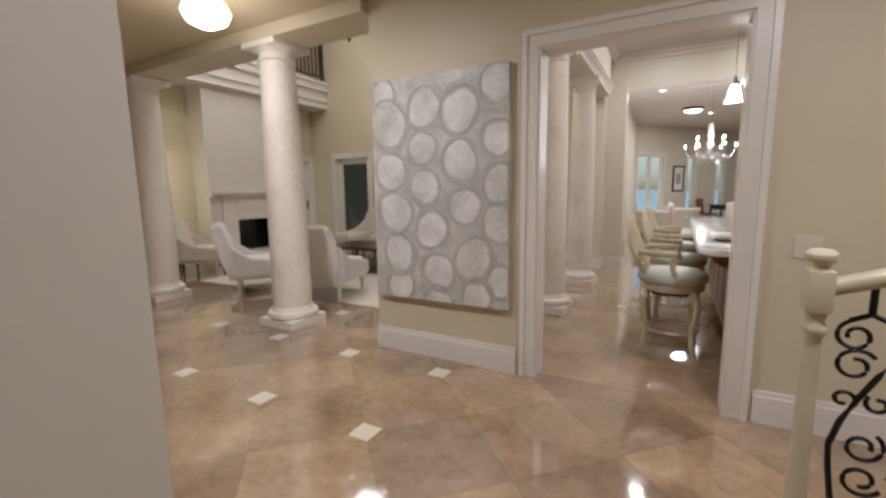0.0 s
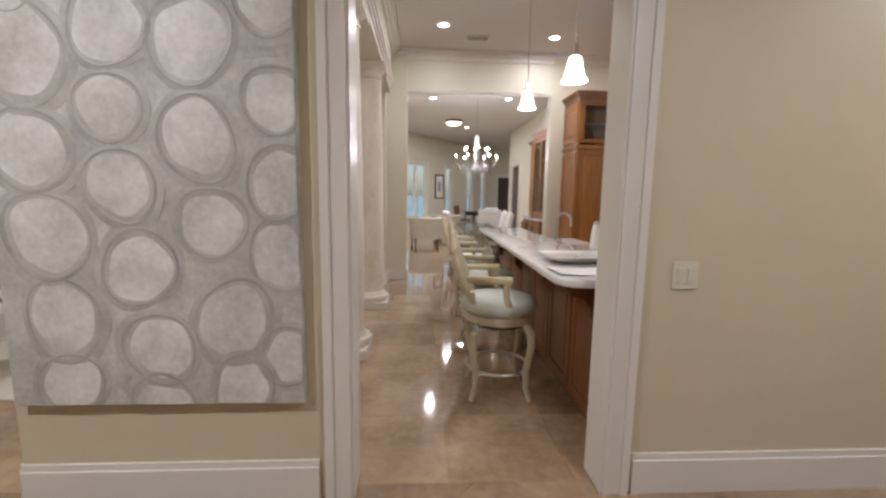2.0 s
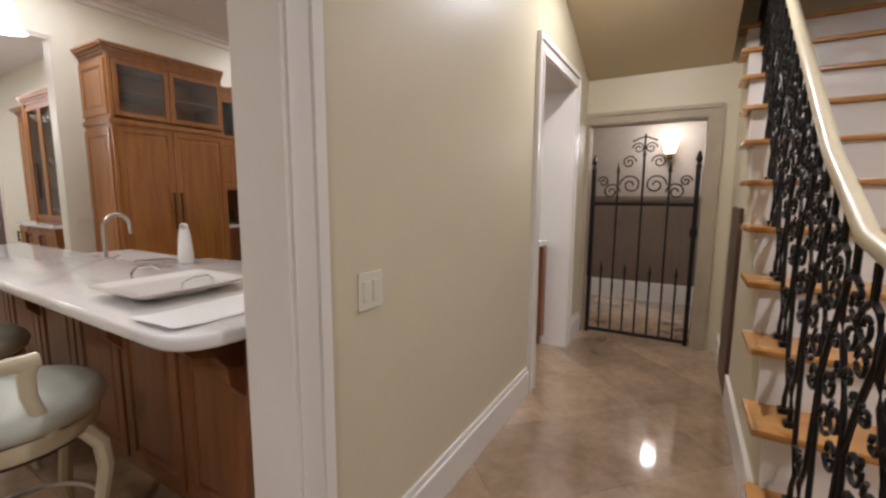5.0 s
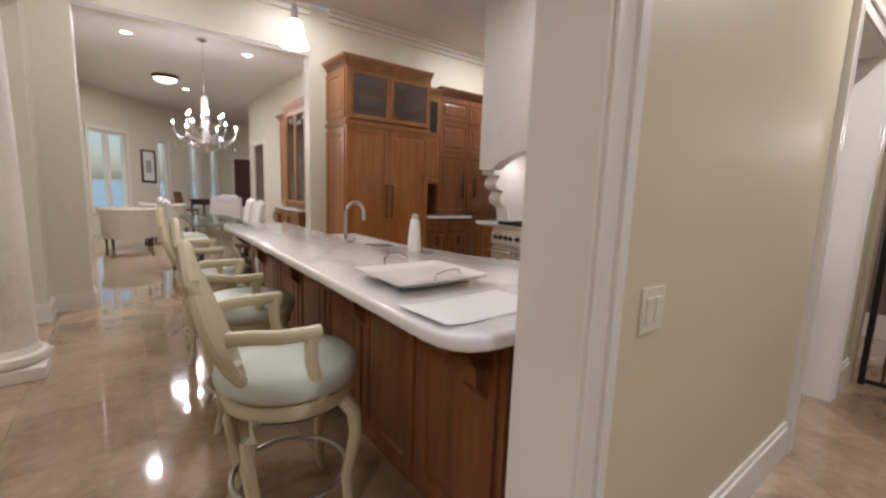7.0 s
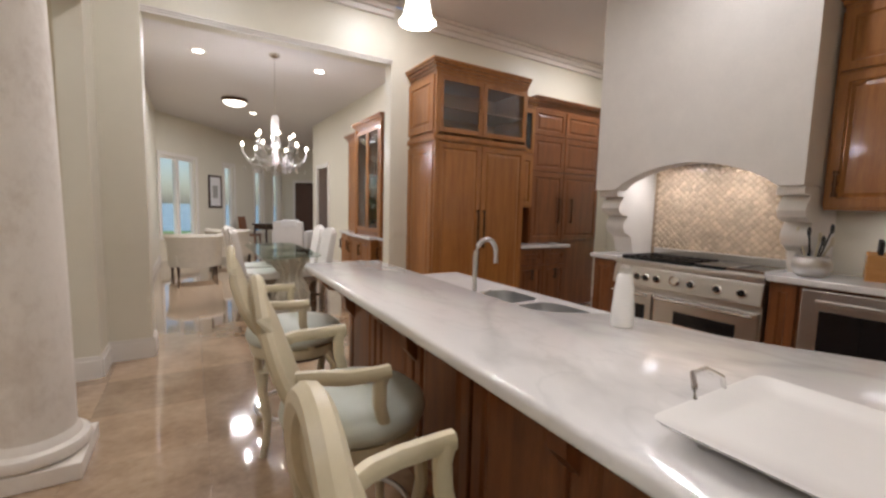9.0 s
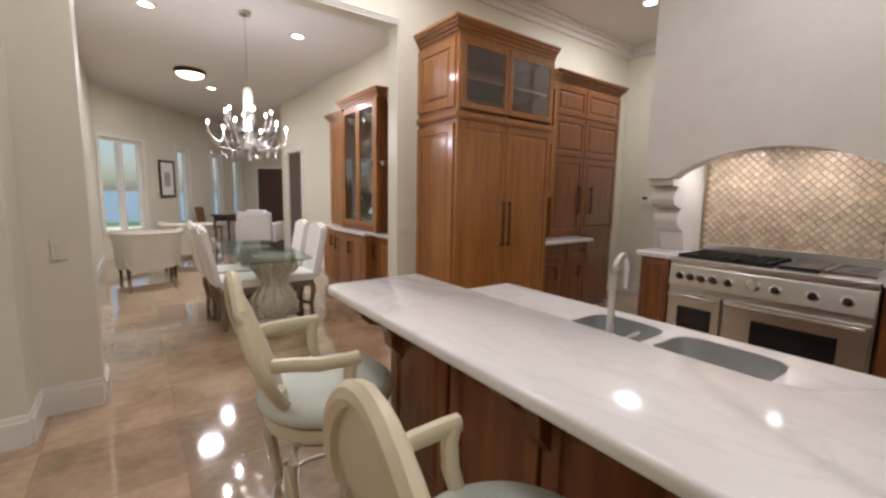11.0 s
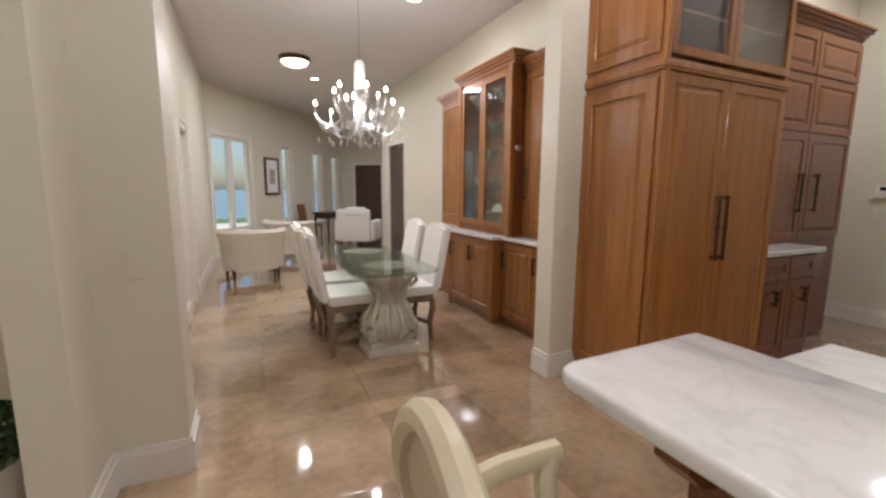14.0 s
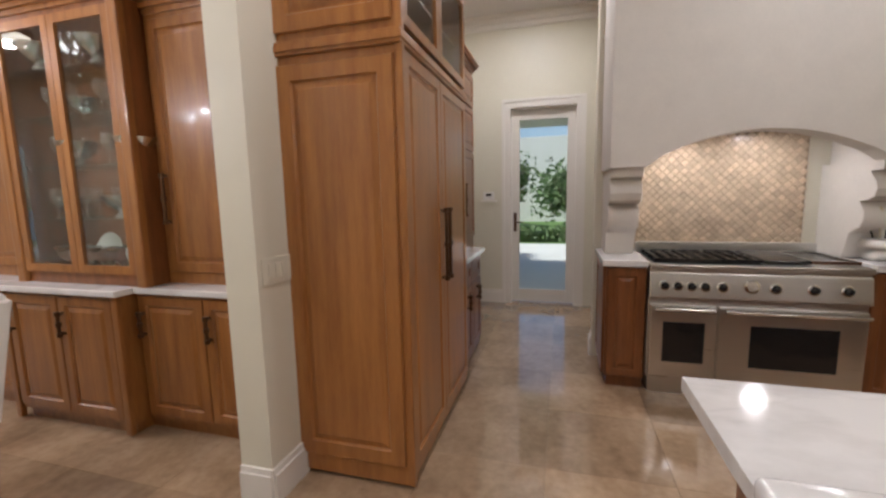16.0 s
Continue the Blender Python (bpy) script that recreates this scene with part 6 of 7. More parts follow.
def glass_set():
    gob = thing("wine_glass", "clear stemmed wine glass on the hutch shelf", "glass", (0, 0, 0), 0, "glassware in the hutch")
    part("bowl", lathe([(0.03, 0), (0.028, 0.004), (0.004, 0.008), (0.004, 0.08), (0.03, 0.11), (0.038, 0.15), (0.032, 0.19)], 14, cap=False), M_CRYSTAL, gob, smooth=True)
    bowl = thing("serving_bowl", "silver serving bowl on the hutch shelf", "bowl", (0, 0, 0), 0, "silver in the hutch")
    part("body", lathe([(0.05, 0), (0.05, 0.01), (0.03, 0.03), (0.09, 0.08), (0.12, 0.14), (0.115, 0.14), (0.08, 0.085), (0.01, 0.05)], 20), M_CHROME, bowl, smooth=True)
    vase = thing("ginger_jar", "white and green porcelain jar on the hutch shelf", "jar", (1.95, 9.27, 0.98))
    part("body", lathe([(0.05, 0), (0.08, 0.05), (0.095, 0.11), (0.075, 0.18), (0.035, 0.21), (0.04, 0.24), (0.03, 0.25)], 22), M_CUSH, vase, smooth=True)
    dish = thing("display_plate", "pale celadon plate standing upright on the hutch base", "plate", (1.99, 9.63, 0.982))
    part("body", turned(lathe([(0.005, 0.0), (0.06, 0.003), (0.11, 0.018), (0.112, 0.022), (0.06, 0.01), (0.005, 0.007)], 28), pose(0.03, 0, 0.11, 0, -78, 0)), M_CUSH, dish, smooth=True)
    r = random.Random(21)
    first, bfirst = True, True
    for z in (1.308, 1.628, 1.928, 2.208):
        for k in range(8):
            y = 9.16 + 0.115 * k + r.uniform(-0.015, 0.015)
            x = 1.9 + 0.14 * (k % 2) + r.uniform(-0.02, 0.02)
            if (k + int(z * 10)) % 4 == 0:
                if bfirst:
                    bowl.matrix_basis, bfirst = pose(x, y, z), False
                else:
                    copy_thing(bowl, pose(x, y, z))
            elif first:
                gob.matrix_basis, first = pose(x, y, z), False
            else:
                copy_thing(gob, pose(x, y, z))
    for k in range(4):
        copy_thing(bowl, pose(1.97, 9.45 + 0.15 * k, 0.98))


glass_set()


def dining_table():
    t = thing("dining_table", "glass dining table on two carved stone pedestals", "dining table", (0.57, 9.43, 0))
    top = prism(rounded([(-0.33, -0.9), (0.19, -0.9), (0.28, -0.82), (0.28, 0.8), (0.18, 0.9), (-0.3, 0.9), (-0.39, 0.8), (-0.39, -0.84)], 0.04, 3), 0.735, 0.757, 0.004)
    part("tabletop", top, M_TGLASS, t, "thick green-edged glass top")
    for yy in (-0.4, 0.45):
        ped = part("pedestal", merged(boxes((-0.22, 0.22, yy - 0.17, yy + 0.17, 0, 0.07), (-0.19, 0.19, yy - 0.14, yy + 0.14, 0.07, 0.11), bevel=0.012),
              turned(lathe([(0.15, 0.11), (0.19, 0.17), (0.2, 0.26), (0.15, 0.36), (0.11, 0.45), (0.12, 0.54), (0.17, 0.62), (0.2, 0.68), (0.2, 0.735)], 28), pose(0, yy, 0))), M_STONE, t, "carved limestone pedestal", smooth=True)
        for k in range(10):
            a = 2 * math.pi * k / 10
            bm = bmesh.new()
            tube(bm, [(math.cos(a) * r, yy + math.sin(a) * r, z) for r, z in ((0.17, 0.12), (0.215, 0.2), (0.2, 0.31), (0.14, 0.41), (0.13, 0.52), (0.19, 0.63), (0.225, 0.67), (0.235, 0.64))], 0.024, 6)
            part("acanthus_leaf", bm, M_STONE, ped, smooth=True)
        for sx in (-1, 1):
            for sy in (-1, 1):
                bm = bmesh.new()
                path = [(0.13, 0.72), (0.19, 0.69), (0.2, 0.62), (0.16, 0.57), (0.115, 0.6), (0.14, 0.64), (0.165, 0.62)]
                tube(bm, [(sx * r, yy + sy * r * 0.72, z) for r, z in path], 0.022, 8, taper=0.6)
                path = [(0.11, 0.55), (0.1, 0.42), (0.15, 0.32), (0.195, 0.24), (0.19, 0.15), (0.14, 0.13), (0.12, 0.18), (0.15, 0.21), (0.165, 0.18)]
                tube(bm, [(sx * r, yy + sy * r * 0.72, z) for r, z in path], 0.034, 8, taper=0.5)
                part("scroll", bm, M_STONE, ped, smooth=True)


dining_table()


def dining_chair():
    """Upholstered high-backed chair with carved frame, facing +x."""
    c = thing("dining_chair", "white upholstered dining chair with carved wooden legs", "dining chair", (0, 0, 0), 0, "chairs round the glass table")
    part("seat", boxes((-0.22, 0.25, -0.235, 0.235, 0.42, 0.51), bevel=0.03), M_WHITEF, c, smooth=True)
    part("apron", boxes((-0.21, 0.235, -0.22, 0.22, 0.36, 0.425), bevel=0.008), M_CHAIRW, c)
    b = bmesh.new()
    n = 10
    out = [(-0.225, 0.46)] + [(-0.225 + 0.45 * k / n, 1.02 + 0.045 * math.sin(math.pi * k / n)) for k in range(n + 1)] + [(0.225, 0.46)]
    f = b.faces.new([b.verts.new((0, y, z)) for y, z in out])
    g = bmesh.ops.extrude_face_region(b, geom=[f])
    bmesh.ops.translate(b, vec=(-0.075, 0, 0), verts=[v for v in g["geom"] if isinstance(v, bmesh.types.BMVert)])
    bmesh.ops.recalc_face_normals(b, faces=b.faces)
    bmesh.ops.bevel(b, geom=[e for e in b.edges if e.calc_face_angle(0) > 1.0], offset=0.022, segments=2, affect='EDGES')
    part("backrest", turned(b, pose(-0.12, 0, 0.01, 0, -11, 0)), M_WHITEF, c, smooth=True)
    for sx in (-1, 1):
        for sy in (-1, 1):
            lg = bmesh.new()
            tube(lg, [(sx * 0.2, sy * 0.2, 0.38), (sx * 0.21, sy * 0.205, 0.3), (sx * 0.185, sy * 0.19, 0.16), (sx * 0.2, sy * 0.2, 0.0)], 0.032, 8, taper=0.7)
            part("leg", lg, M_CHAIRW, c, smooth=True)
    st = bmesh.new()
    tube(st, [(-0.19, -0.19, 0.15), (-0.05, -0.06, 0.19), (0, 0, 0.2), (0.05, 0.06, 0.19), (0.19, 0.19, 0.15)], 0.018, 6)
    tube(st, [(-0.19, 0.19, 0.15), (0, 0, 0.2), (0.19, -0.19, 0.15)], 0.018, 6)
    part("stretcher", st, M_CHAIRW, c, smooth=True)
    return c


dc = dining_chair()
dc.matrix_basis = pose(0.30, 9.24, 0, 0, 0, 0)
copy_thing(dc, pose(0.28, 9.86, 0, 0, 0, 2))
copy_thing(dc, pose(0.80, 9.3, 0, 0, 0, 180))
copy_thing(dc, pose(0.82, 9.92, 0, 0, 0, 178))


def crystal_chandelier(x, y, z):
    c = thing("crystal_chandelier", "crystal chandelier with many small lit candle bulbs", "chandelier", (x, y, z))
    bm = bmesh.new()
    tube(bm, [(0, 0, 0.36), (0, 0, DC - z)], 0.006, 6)
    part("chain", bm, M_CHROME, c)
    part("canopy", lathe([(0.07, DC - z - 0.001), (0.06, DC - z - 0.03), (0.01, DC - z - 0.05)], 18), M_CHROME, c, smooth=True)
    part("sleeve", lathe([(0.045, 0.12), (0.05, 0.14), (0.045, 0.34), (0.03, 0.37)], 18), M_CERAM, c, "white candle sleeve", smooth=True)
    part("stem", lathe([(0.005, -0.42), (0.03, -0.36), (0.015, -0.3), (0.06, -0.22), (0.03, -0.1), (0.06, 0.0), (0.03, 0.1), (0.04, 0.12)], 18), M_CUT, c, smooth=True)
    for k in range(12):
        tier = k % 2
        a = 2 * math.pi * k / 12
        R, zb = (0.4, -0.08) if tier == 0 else (0.24, 0.07)
        ca, sa = math.cos(a), math.sin(a)
        bm = bmesh.new()
        tube(bm, [(ca * R * u, sa * R * u, h) for u, h in ((0.08, -0.2 + tier * 0.12), (0.35, -0.3 + tier * 0.12), (0.75, -0.28 + tier * 0.14), (1.0, zb - 0.04))], 0.008, 6)
        tube(bm, [(ca * R, sa * R, zb - 0.05), (ca * R, sa * R, zb - 0.04)], 0.024, 10)
        arm = part("arm", bm, M_CUT, c, "clear crystal arm", smooth=True)
        part("candle", lathe([(0.011, zb - 0.035), (0.009, zb + 0.03)], 8, (ca * R, sa * R, 0)), M_CUT, arm)
        part("bulb", lathe([(0.007, zb + 0.03), (0.014, zb + 0.04), (0.016, zb + 0.05), (0.01, zb + 0.066), (0.002, zb + 0.078)], 10, (ca * R, sa * R, 0)), M_BULB, arm, "glowing candle bulb", smooth=True)
        sw = bmesh.new()
        b2 = a + 2 * math.pi / 6
        tube(sw, [(R * ((1 - q / 8) * ca + q / 8 * math.cos(b2)), R * ((1 - q / 8) * sa + q / 8 * math.sin(b2)), zb - 0.05 - 0.11 * math.sin(math.pi * q / 8)) for q in range(9)], 0.006, 5)
        part("bead_swag", sw, M_CUT, arm, "swag of clear crystal beads")
        for j in range(3):
            u = 0.45 + 0.25 * j
            part("drop", lathe([(0.001, -0.09), (0.013, -0.06), (0.002, -0.02)], 6, (ca * R * u, sa * R * u, -0.29 + tier * 0.13)), M_CUT, arm)
    for k in range(6):
        a = 2 * math.pi * k / 6
        lamp('POINT', "chandelier_light", (x + 0.4 * math.cos(a), y + 0.4 * math.sin(a), z + 0.01), 5.6, 0.02)


crystal_chandelier(0.52, 9.65, 2.13)


def curved_settee(x, y, rz):
    s = thing("tub_chair", "cream upholstered round-backed tub chair with dark legs", "armchair", (x, y, 0), rz, "tub chairs")
    n = 20
    bk = bmesh.new()
    rings = []
    for k in range(n + 1):
        a = math.pi * (1.0 + k / n)
        ca, sa = math.cos(a), math.sin(a)
        rings.append([bk.verts.new((ca * rx, sa * ry, z)) for rx, ry, z in ((0.42, 0.38, 0.17), (0.45, 0.42, 0.6), (0.5, 0.47, 0.72), (0.47, 0.43, 0.77), (0.38, 0.33, 0.75), (0.34, 0.29, 0.6), (0.32, 0.27, 0.3), (0.32, 0.27, 0.17))])
    for p, q in zip(rings, rings[1:]):
        for j in range(8):
            bk.faces.new((p[j], p[(j + 1) % 8], q[(j + 1) % 8], q[j]))
    bk.faces.new(rings[0])
    bk.faces.new(rings[-1][::-1])
    part("backrest", bk, M_CREAMF, s, smooth=True)
    part("seat", prism(rounded([(-0.36, -0.28), (0.36, -0.28), (0.42, 0.32), (-0.42, 0.32)], 0.1), 0.18, 0.44, 0.05, 3), M_CREAMF, s, smooth=True)
    for lx, ly in ((-0.3, -0.24), (0.3, -0.24), (-0.34, 0.24), (0.34, 0.24)):
        part("leg", lathe([(0.018, 0), (0.032, 0.19)], 10, (lx, ly, 0)), M_DARKW, s)


curved_settee(-0.42, 12.6, 8)
curved_settee(0.25, 14.1, -30)


# ---- family room ----
def tall_window(name, a, b, z0, z1, mull):
    w = thing(name, "tall white-framed window with pale daylight", "window", kind="structure")
    w.matrix_basis = DM
    bm = boxes((a, a + 0.05, 0.04, 0.12, z0, z1), (b - 0.05, b, 0.04, 0.12, z0, z1), (a + 0.05, b - 0.05, 0.04, 0.12, z0, z0 + 0.06), (a + 0.05, b - 0.05, 0.04, 0.12, z1 - 0.06, z1))
    part("window_frame", bm, M_TRIM, w)
    if mull:
        part("mullion", boxes(((a + b) / 2 - 0.05, (a + b) / 2 + 0.05, 0.03, 0.12, z0 + 0.06, z1 - 0.06)), M_TRIM, w)
    part("window_sill", boxes((a - 0.04, b + 0.04, -0.05, 0.04, z0 - 0.03, z0), bevel=0.005), M_TRIM, w)
    part("casing", boxes((a - 0.08, a, -0.02, 0.0, z0, z1 + 0.08), (b, b + 0.08, -0.02, 0, z0, z1 + 0.08), (a, b, -0.02, 0, z1, z1 + 0.08)), M_TRIM, w)
    pn = part("pane", boxes((a + 0.045, b - 0.045, 0.075, 0.081, z0 + 0.055, z1 - 0.055)), M_GLASS, w, "clear window pane")
    pn.visible_shadow = False


for k, (a, b, z0, z1) in enumerate(wins):
    tall_window("window_%d" % (k + 1), a, b, z0, z1, k == 0)
pc = thing("framed_picture", "dark-framed picture with a pale mount on the wall", "picture")
pc.matrix_basis = DM
part("frame", boxes((1.78, 2.34, -0.035, -0.002, 2.0, 2.05), (1.78, 2.34, -0.035, -0.002, 1.2, 1.25), (1.78, 1.83, -0.035, -0.002, 1.25, 2.0), (2.29, 2.34, -0.035, -0.002, 1.25, 2.0), bevel=0.004), M_DARKW, pc)
part("mount", boxes((1.825, 2.295, -0.016, -0.006, 1.245, 2.005)), M_PAPER, pc)
part("print", boxes((1.95, 2.17, -0.019, -0.016, 1.45, 1.78)), M_RING, pc, "grey print")
dd = thing("door_family", "dark brown door on the far family room wall", "door", kind="structure")
dd.matrix_basis = DM
part("leaf", boxes((5.95, 5.998, -1.35, -0.5, 0.01, 2.1), bevel=0.006), M_DOORD, dd)
part("casing", boxes((5.965, 5.999, -1.45, -1.36, 0, 2.2), (5.965, 5.999, -0.49, -0.4, 0, 2.2), (5.965, 5.999, -1.36, -0.49, 2.11, 2.2)), M_TRIM, dd)
d2 = thing("door_dining", "dark brown panelled door standing in the side wall", "door", kind="structure")
part("leaf", boxes((2.21, 2.255, 13.12, 13.98, 0.01, 2.19), bevel=0.006), M_DOORD, d2)
part("panel", boxes((2.203, 2.211, 13.24, 13.86, 1.2, 2.05), bevel=0.003), M_DOORD, d2)
casing("trim_dining_east", 'y', 2.2, 13.1, 14.0, 2.2, -1, w=0.09, label="white casing of the dark door", inner=0)


def club_chair(x, y, rz):
    """Boxy upholstered chair with a folded throw over its back, facing +x."""
    c = thing("club_chair", "boxy white upholstered armchair with a folded throw", "armchair", (x, y, 0), rz)
    part("seat_base", boxes((-0.38, 0.4, -0.4, 0.4, 0.12, 0.34), bevel=0.03), M_WHITEF, c, smooth=True)
    part("seat_cushion", boxes((-0.22, 0.42, -0.29, 0.29, 0.34, 0.48), bevel=0.05), M_WHITEF, c, smooth=True)
    part("backrest", turned(boxes((-0.1, 0.1, -0.4, 0.4, 0.1, 0.86), bevel=0.06), pose(-0.36, 0, 0.02, 0, -5, 0)), M_WHITEF, c, smooth=True)
    for sy in (-1, 1):
        part("arm", boxes((-0.36, 0.4, sy * 0.4 - 0.09, sy * 0.4 + 0.09, 0.12, 0.6), bevel=0.05), M_WHITEF, c, smooth=True)
    part("throw", turned(boxes((-0.13, 0.13, -0.28, 0.16, 0.72, 0.905), bevel=0.04), pose(-0.36, 0, 0.02, 0, -5, 0)), M_PAPER, c, "white folded throw", smooth=True)
    for lx, ly in ((-0.32, -0.34), (-0.32, 0.34), (0.32, -0.34), (0.32, 0.34)):
        part("leg", boxes((lx - 0.025, lx + 0.025, ly - 0.025, ly + 0.025, 0, 0.13)), M_DARKW, c)


club_chair(2.0, 15.9, 60)
wc = thing("side_chair", "brown wooden chair beside the writing table", "chair", (1.0, 16.75, 0), -30)
part("seat", boxes((-0.21, 0.21, -0.21, 0.21, 0.42, 0.47), bevel=0.012), M_WOODD, wc)
part("backrest", turned(boxes((-0.02, 0.02, -0.2, 0.2, 0, 0.5), bevel=0.012), pose(-0.2, 0, 0.46, 0, -8, 0)), M_WOODD, wc)
for lx in (-0.18, 0.18):
    for ly in (-0.18, 0.18):
        part("leg", lathe([(0.014, 0), (0.022, 0.42)], 8, (lx, ly, 0)), M_WOODD, wc)
wt = thing("writing_table", "dark wood writing table with curved legs", "table", (1.55, 16.85, 0), 35)
part("tabletop", boxes((-0.45, 0.45, -0.28, 0.28, 0.72, 0.76), bevel=0.008), M_DARKW, wt)
part("drawer_box", boxes((-0.4, 0.4, -0.24, 0.24, 0.6, 0.72)), M_DARKW, wt)
for lx in (-0.38, 0.38):
    for ly in (-0.22, 0.22):
        bm = bmesh.new()
        tube(bm, [(lx, ly, 0.62), (lx * 1.04, ly * 1.06, 0.45), (lx * 0.95, ly * 0.95, 0.2), (lx * 1.04, ly * 1.05, 0)], 0.03, 8, taper=0.6)
        part("leg", bm, M_DARKW, wt, smooth=True)
# Area lamp without a fixture, added to brighten the family room.
lamp('AREA', "family_light", (3.4, 15.6, DC - 0.02), 45, 0.3, WARM, (3.4, 15.6, 0))

# ---- outdoors ----
M_WATER = mat("pale sea", (0.16, 0.27, 0.36), 0.25, scale=0.3, amount=0.2)
solid("water", boxes((-60, 60, 27, 290, -0.06, -0.05)), M_WATER, "pale blue water beyond the garden", "water")
solid("porch_soffit", boxes((5.5, 8.2, 4.0, 10.0, 2.62, 2.72)), M_TRIM, "pale porch soffit above the garden door", "porch")
# Pale slab added outdoors to make the family room window view brighter.
solid("pavement_terrace", boxes((-14, 1.0, 14.9, 24.0, -0.06, -0.02)), M_PAVE, "pale ground added outside to brighten the family room windows", "pavement")
solid("pavement_patio", boxes((5.5, 12.0, 4.0, 10.0, -0.06, -0.02)), M_PAVE, "pale stone patio outside the garden door", "pavement")


def hedge(x0, x1, y0, y1, h):
    g = thing("hedge", "clipped green hedge beyond the patio", "hedge", ((x0 + x1) / 2, (y0 + y1) / 2, -0.06))
    r = random.Random(8)
    lf = bmesh.new()
    for k in range(5200):
        x, y, z = r.uniform(x0, x1) - (x0 + x1) / 2, r.uniform(y0, y1) - (y0 + y1) / 2, h * r.uniform(0, 1) ** 0.6 * (1 + 0.06 * math.sin(k))
        a = Vector((r.gauss(0, 1), r.gauss(0, 1), r.gauss(0, 1))).normalized() * 0.07
        b = a.cross(Vector((r.gauss(0, 1), r.gauss(0, 1), r.gauss(0, 1)))).normalized() * 0.045
        c = Vector((x, y, z))
        lf.faces.new([lf.verts.new(c + q) for q in (-a, b, a, -b)])
    part("foliage", lf, M_LEAF, g)
    part("core", boxes((-(x1 - x0) / 2 + 0.15, (x1 - x0) / 2 - 0.15, -(y1 - y0) / 2 + 0.1, (y1 - y0) / 2 - 0.1, 0, h * 0.8)), M_LEAF, g)


hedge(12.6, 13.6, 2.0, 12.0, 0.42)


def tree(x, y, h, seed):
    t = thing("tree", "broad green garden tree beyond the hedge", "tree", (x, y, -0.06), 0, "garden trees")
    r = random.Random(seed)
    bm = bmesh.new()
    tube(bm, [(0, 0, 0), (0.08, 0.04, h * 0.25), (-0.04, 0.06, h * 0.5), (0.05, 0, h * 0.75)], 0.16, 8, taper=0.35)
    tips = []
    for k in range(9):
        a, z0 = r.uniform(0, 6.28), h * r.uniform(0.3, 0.65)
        e = Vector((math.cos(a) * h * r.uniform(0.2, 0.34), math.sin(a) * h * r.uniform(0.2, 0.34), z0 + h * r.uniform(0.1, 0.32)))
        tube(bm, [(0, 0, z0), e * 0.5 + Vector((0, 0, z0 * 0.5 + 0.1)), e], 0.05, 6, taper=0.3)
        tips.append(e)
    part("trunk", bm, M_DARKW, t)
    lf = bmesh.new()
    for e in tips:
        for k in range(260):
            c = e + Vector((r.gauss(0, 0.42), r.gauss(0, 0.42), r.gauss(0, 0.3)))
            a = Vector((r.gauss(0, 1), r.gauss(0, 1), r.gauss(0, 1))).normalized() * 0.13
            b = a.cross(Vector((r.gauss(0, 1), r.gauss(0, 1), r.gauss(0, 1)))).normalized() * 0.06
            lf.faces.new([lf.verts.new(c + q) for q in (-a, b, a, -b)])
    part("crown", lf, M_LEAF, t)


tree(16.5, 6.4, 2.3, 1)
tree(18.5, 9.5, 2.7, 2)
tree(15.5, 4.0, 2.0, 3)
tree(-4.0, 23.5, 1.6, 4)
solid("garden_wall", boxes((22, 22.3, -10, 30, -0.06, 4.2)), M_CERAM, "pale neighbouring wall beyond the trees", "wall")

# ---- floors, tile by tile ----
floor = solid("floor", boxes((-9.0, 6.2, -2.15, 8.4, -0.06, -0.008), (-1.3, 9.0, 8.4, 22, -0.06, -0.008)), M_GROUT, "polished brown marble tile floor", "floor")


def clipped(poly, x0, x1, y0, y1):
    for axis, lim, sign in ((0, x0, 1), (0, x1, -1), (1, y0, 1), (1, y1, -1)):
        out = []
        for k, p in enumerate(poly):
            q = poly[(k + 1) % len(poly)]
            pin, qin = sign * (p[axis] - lim) >= 0, sign * (q[axis] - lim) >= 0
            if pin:
                out.append(p)
            if pin != qin:
                f = (lim - p[axis]) / (q[axis] - p[axis])
                out.append((p[0] + f * (q[0] - p[0]), p[1] + f * (q[1] - p[1])))
        poly = out
        if len(poly) < 3:
            return None
    area = abs(sum(p[0] * q[1] - q[0] * p[1] for p, q in zip(poly, poly[1:] + poly[:1]))) / 2
    return poly if area > 0.004 else None


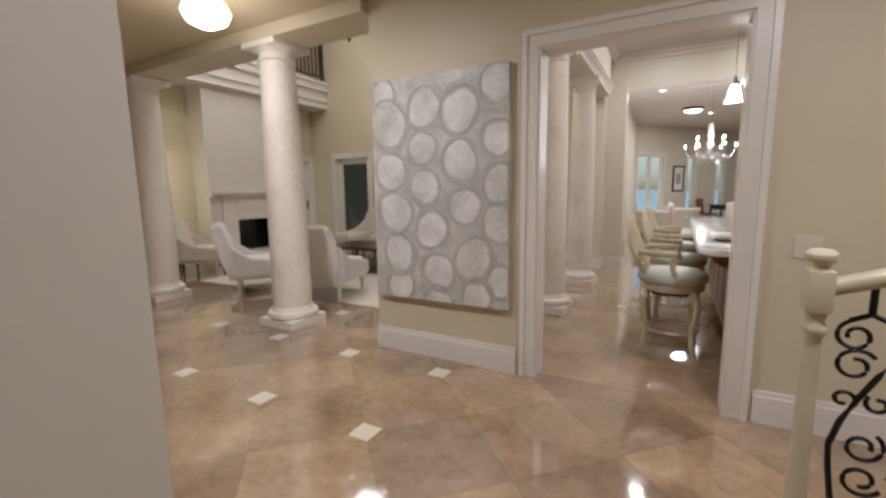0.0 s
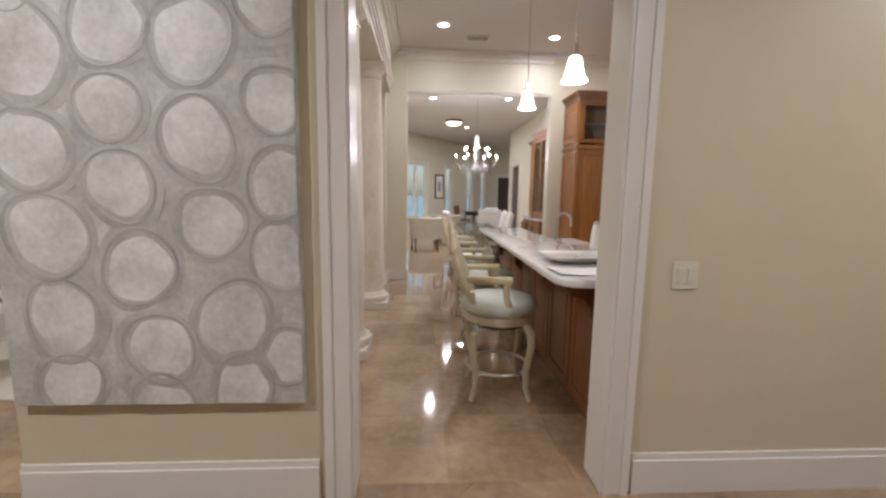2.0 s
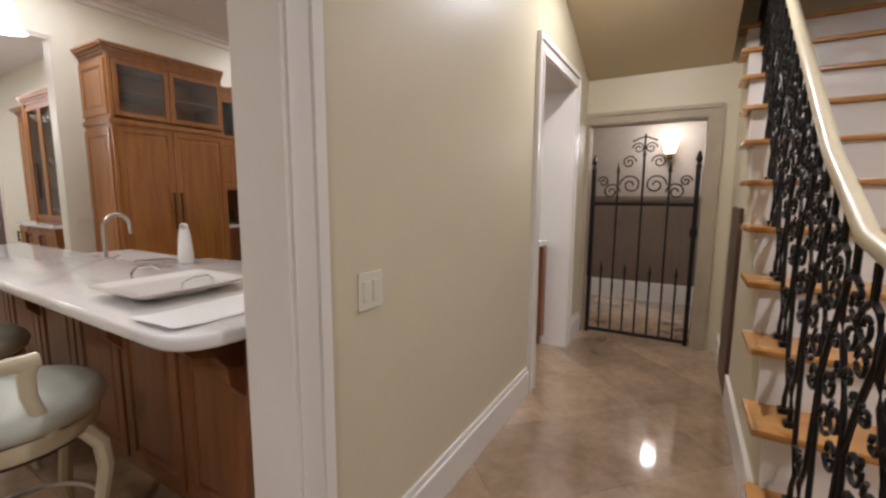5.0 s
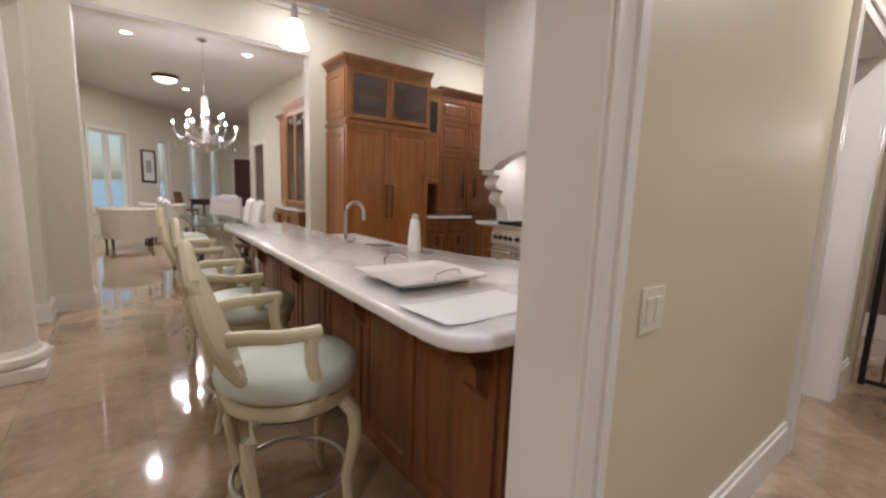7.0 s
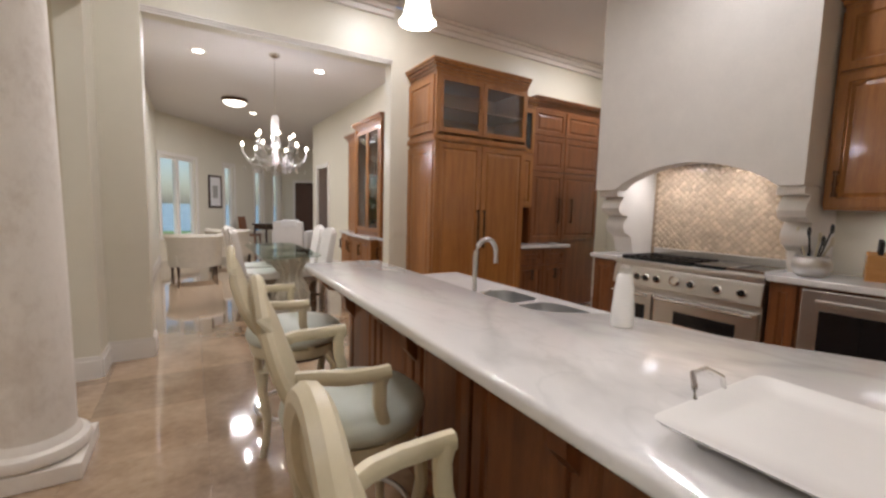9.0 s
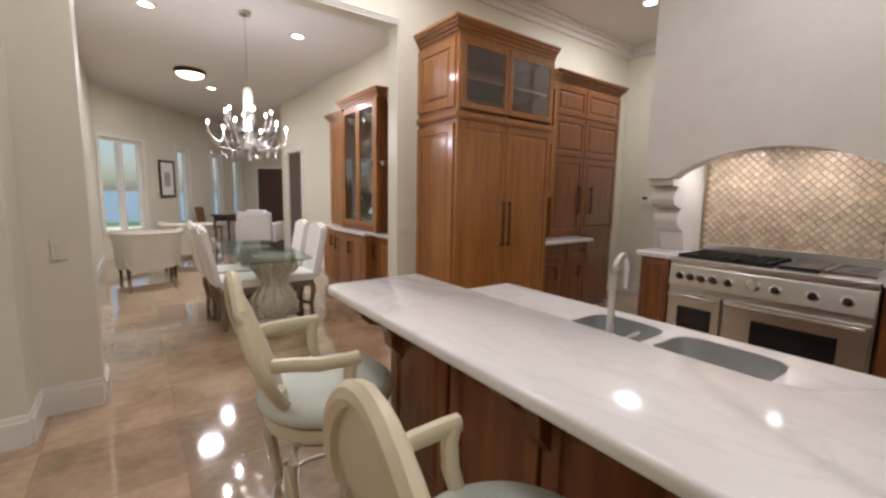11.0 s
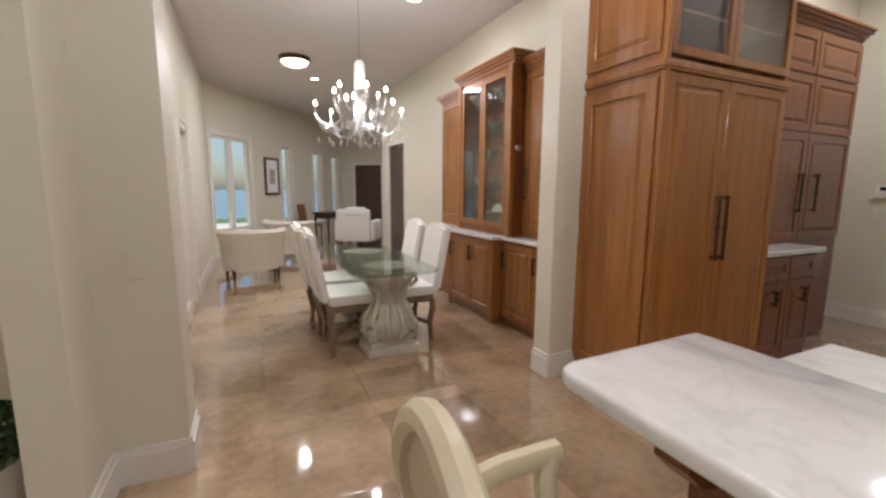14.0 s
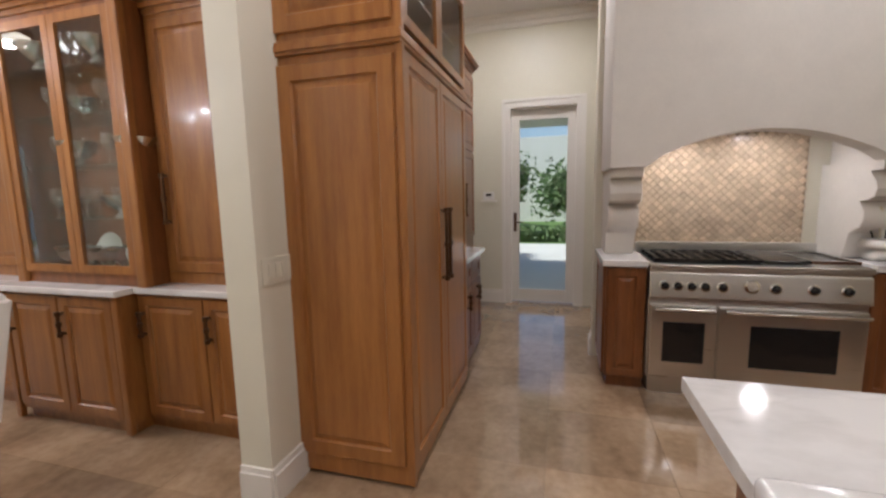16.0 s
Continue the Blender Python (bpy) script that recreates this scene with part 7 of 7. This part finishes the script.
def tile_bm(bm, poly, top, gap=0.0006, chamfer=0.0009):
    cx, cy = sum(p[0] for p in poly) / len(poly), sum(p[1] for p in poly) / len(poly)

    def ring(inset, z):
        out = []
        for x, y in poly:
            d = math.hypot(x - cx, y - cy)
            f = (d - inset) / d
            out.append(bm.verts.new((cx + (x - cx) * f, cy + (y - cy) * f, z)))
        return out
    a, b, c = ring(gap, -0.01), ring(gap, top - chamfer), ring(gap + chamfer * 1.3, top)
    n = len(poly)
    for r, s in ((a, b), (b, c)):
        for k in range(n):
            bm.faces.new((r[k], r[(k + 1) % n], s[(k + 1) % n], s[k]))
    bm.faces.new(c)


TS = 0.61
PITCH = TS * math.sqrt(2)
near, far, insets = [], [], []
rng = random.Random(4)
# diagonal tiles with cream insets in the foyer and living room
for x0, x1, y0, y1 in ((-9.0, 6.2, -2.1, 3.17), (-9.0, -1.42, 3.17, 8.2)):
    for i in range(-12, 12):
        for j in range(-6, 12):
            for half in (0, 1):
                cx, cy = -1.5 + (i + 0.5 * half) * PITCH, 1.97 + (j + 0.5 * half + 0.5) * PITCH
                h = PITCH / 2
                p = clipped([(cx, cy - h), (cx + h, cy), (cx, cy + h), (cx - h, cy)], x0, x1, y0, y1)
                if p:
                    (near if (-4.2 < cx < 3.4 and 0.2 < cy < 4.2) else far).append(p)
            ix, iy = -1.5 + i * PITCH, 1.97 + j * PITCH
            s = 0.068
            p = clipped([(ix - s, iy - s), (ix + s, iy - s), (ix + s, iy + s), (ix - s, iy + s)], x0, x1, y0, y1)
            if p and (ix < -1.4 or y0 > 3):
                insets.append((ix, iy, p))
# straight tiles in the kitchen, dining and family rooms
for x0, x1, y0, y1 in ((-1.42, 5.6, 3.17, 8.2), (-1.3, 9.0, 8.2, 21.5)):
    for i in range(-3, 16):
        for j in range(0, 34):
            ax, ay = -0.42 + i * TS, 3.17 + j * TS
            p = clipped([(ax, ay), (ax + TS, ay), (ax + TS, ay + TS), (ax, ay + TS)], x0, x1, y0, y1)
            if p:
                (near if (ax < 2.0 and ay < 10.4) else far).append(p)
for p in near:
    bm = bmesh.new()
    cx, cy = sum(q[0] for q in p) / len(p), sum(q[1] for q in p) / len(p)
    tile_bm(bm, p, rng.uniform(-0.0004, 0.0004))
    part("tile", bm, M_TILE, floor)
bm = bmesh.new()
for p in far:
    tile_bm(bm, p, 0.0)
tagged(part("tiles_beyond", bm, M_TILE, floor), kind="stuff")
for ix, iy, p in insets:
    if -4.5 < ix < 1 and 0 < iy < 8:
        bm = bmesh.new()
        tile_bm(bm, p, 0.0022)
        part("inset", bm, M_INSET, floor, "cream marble inset")
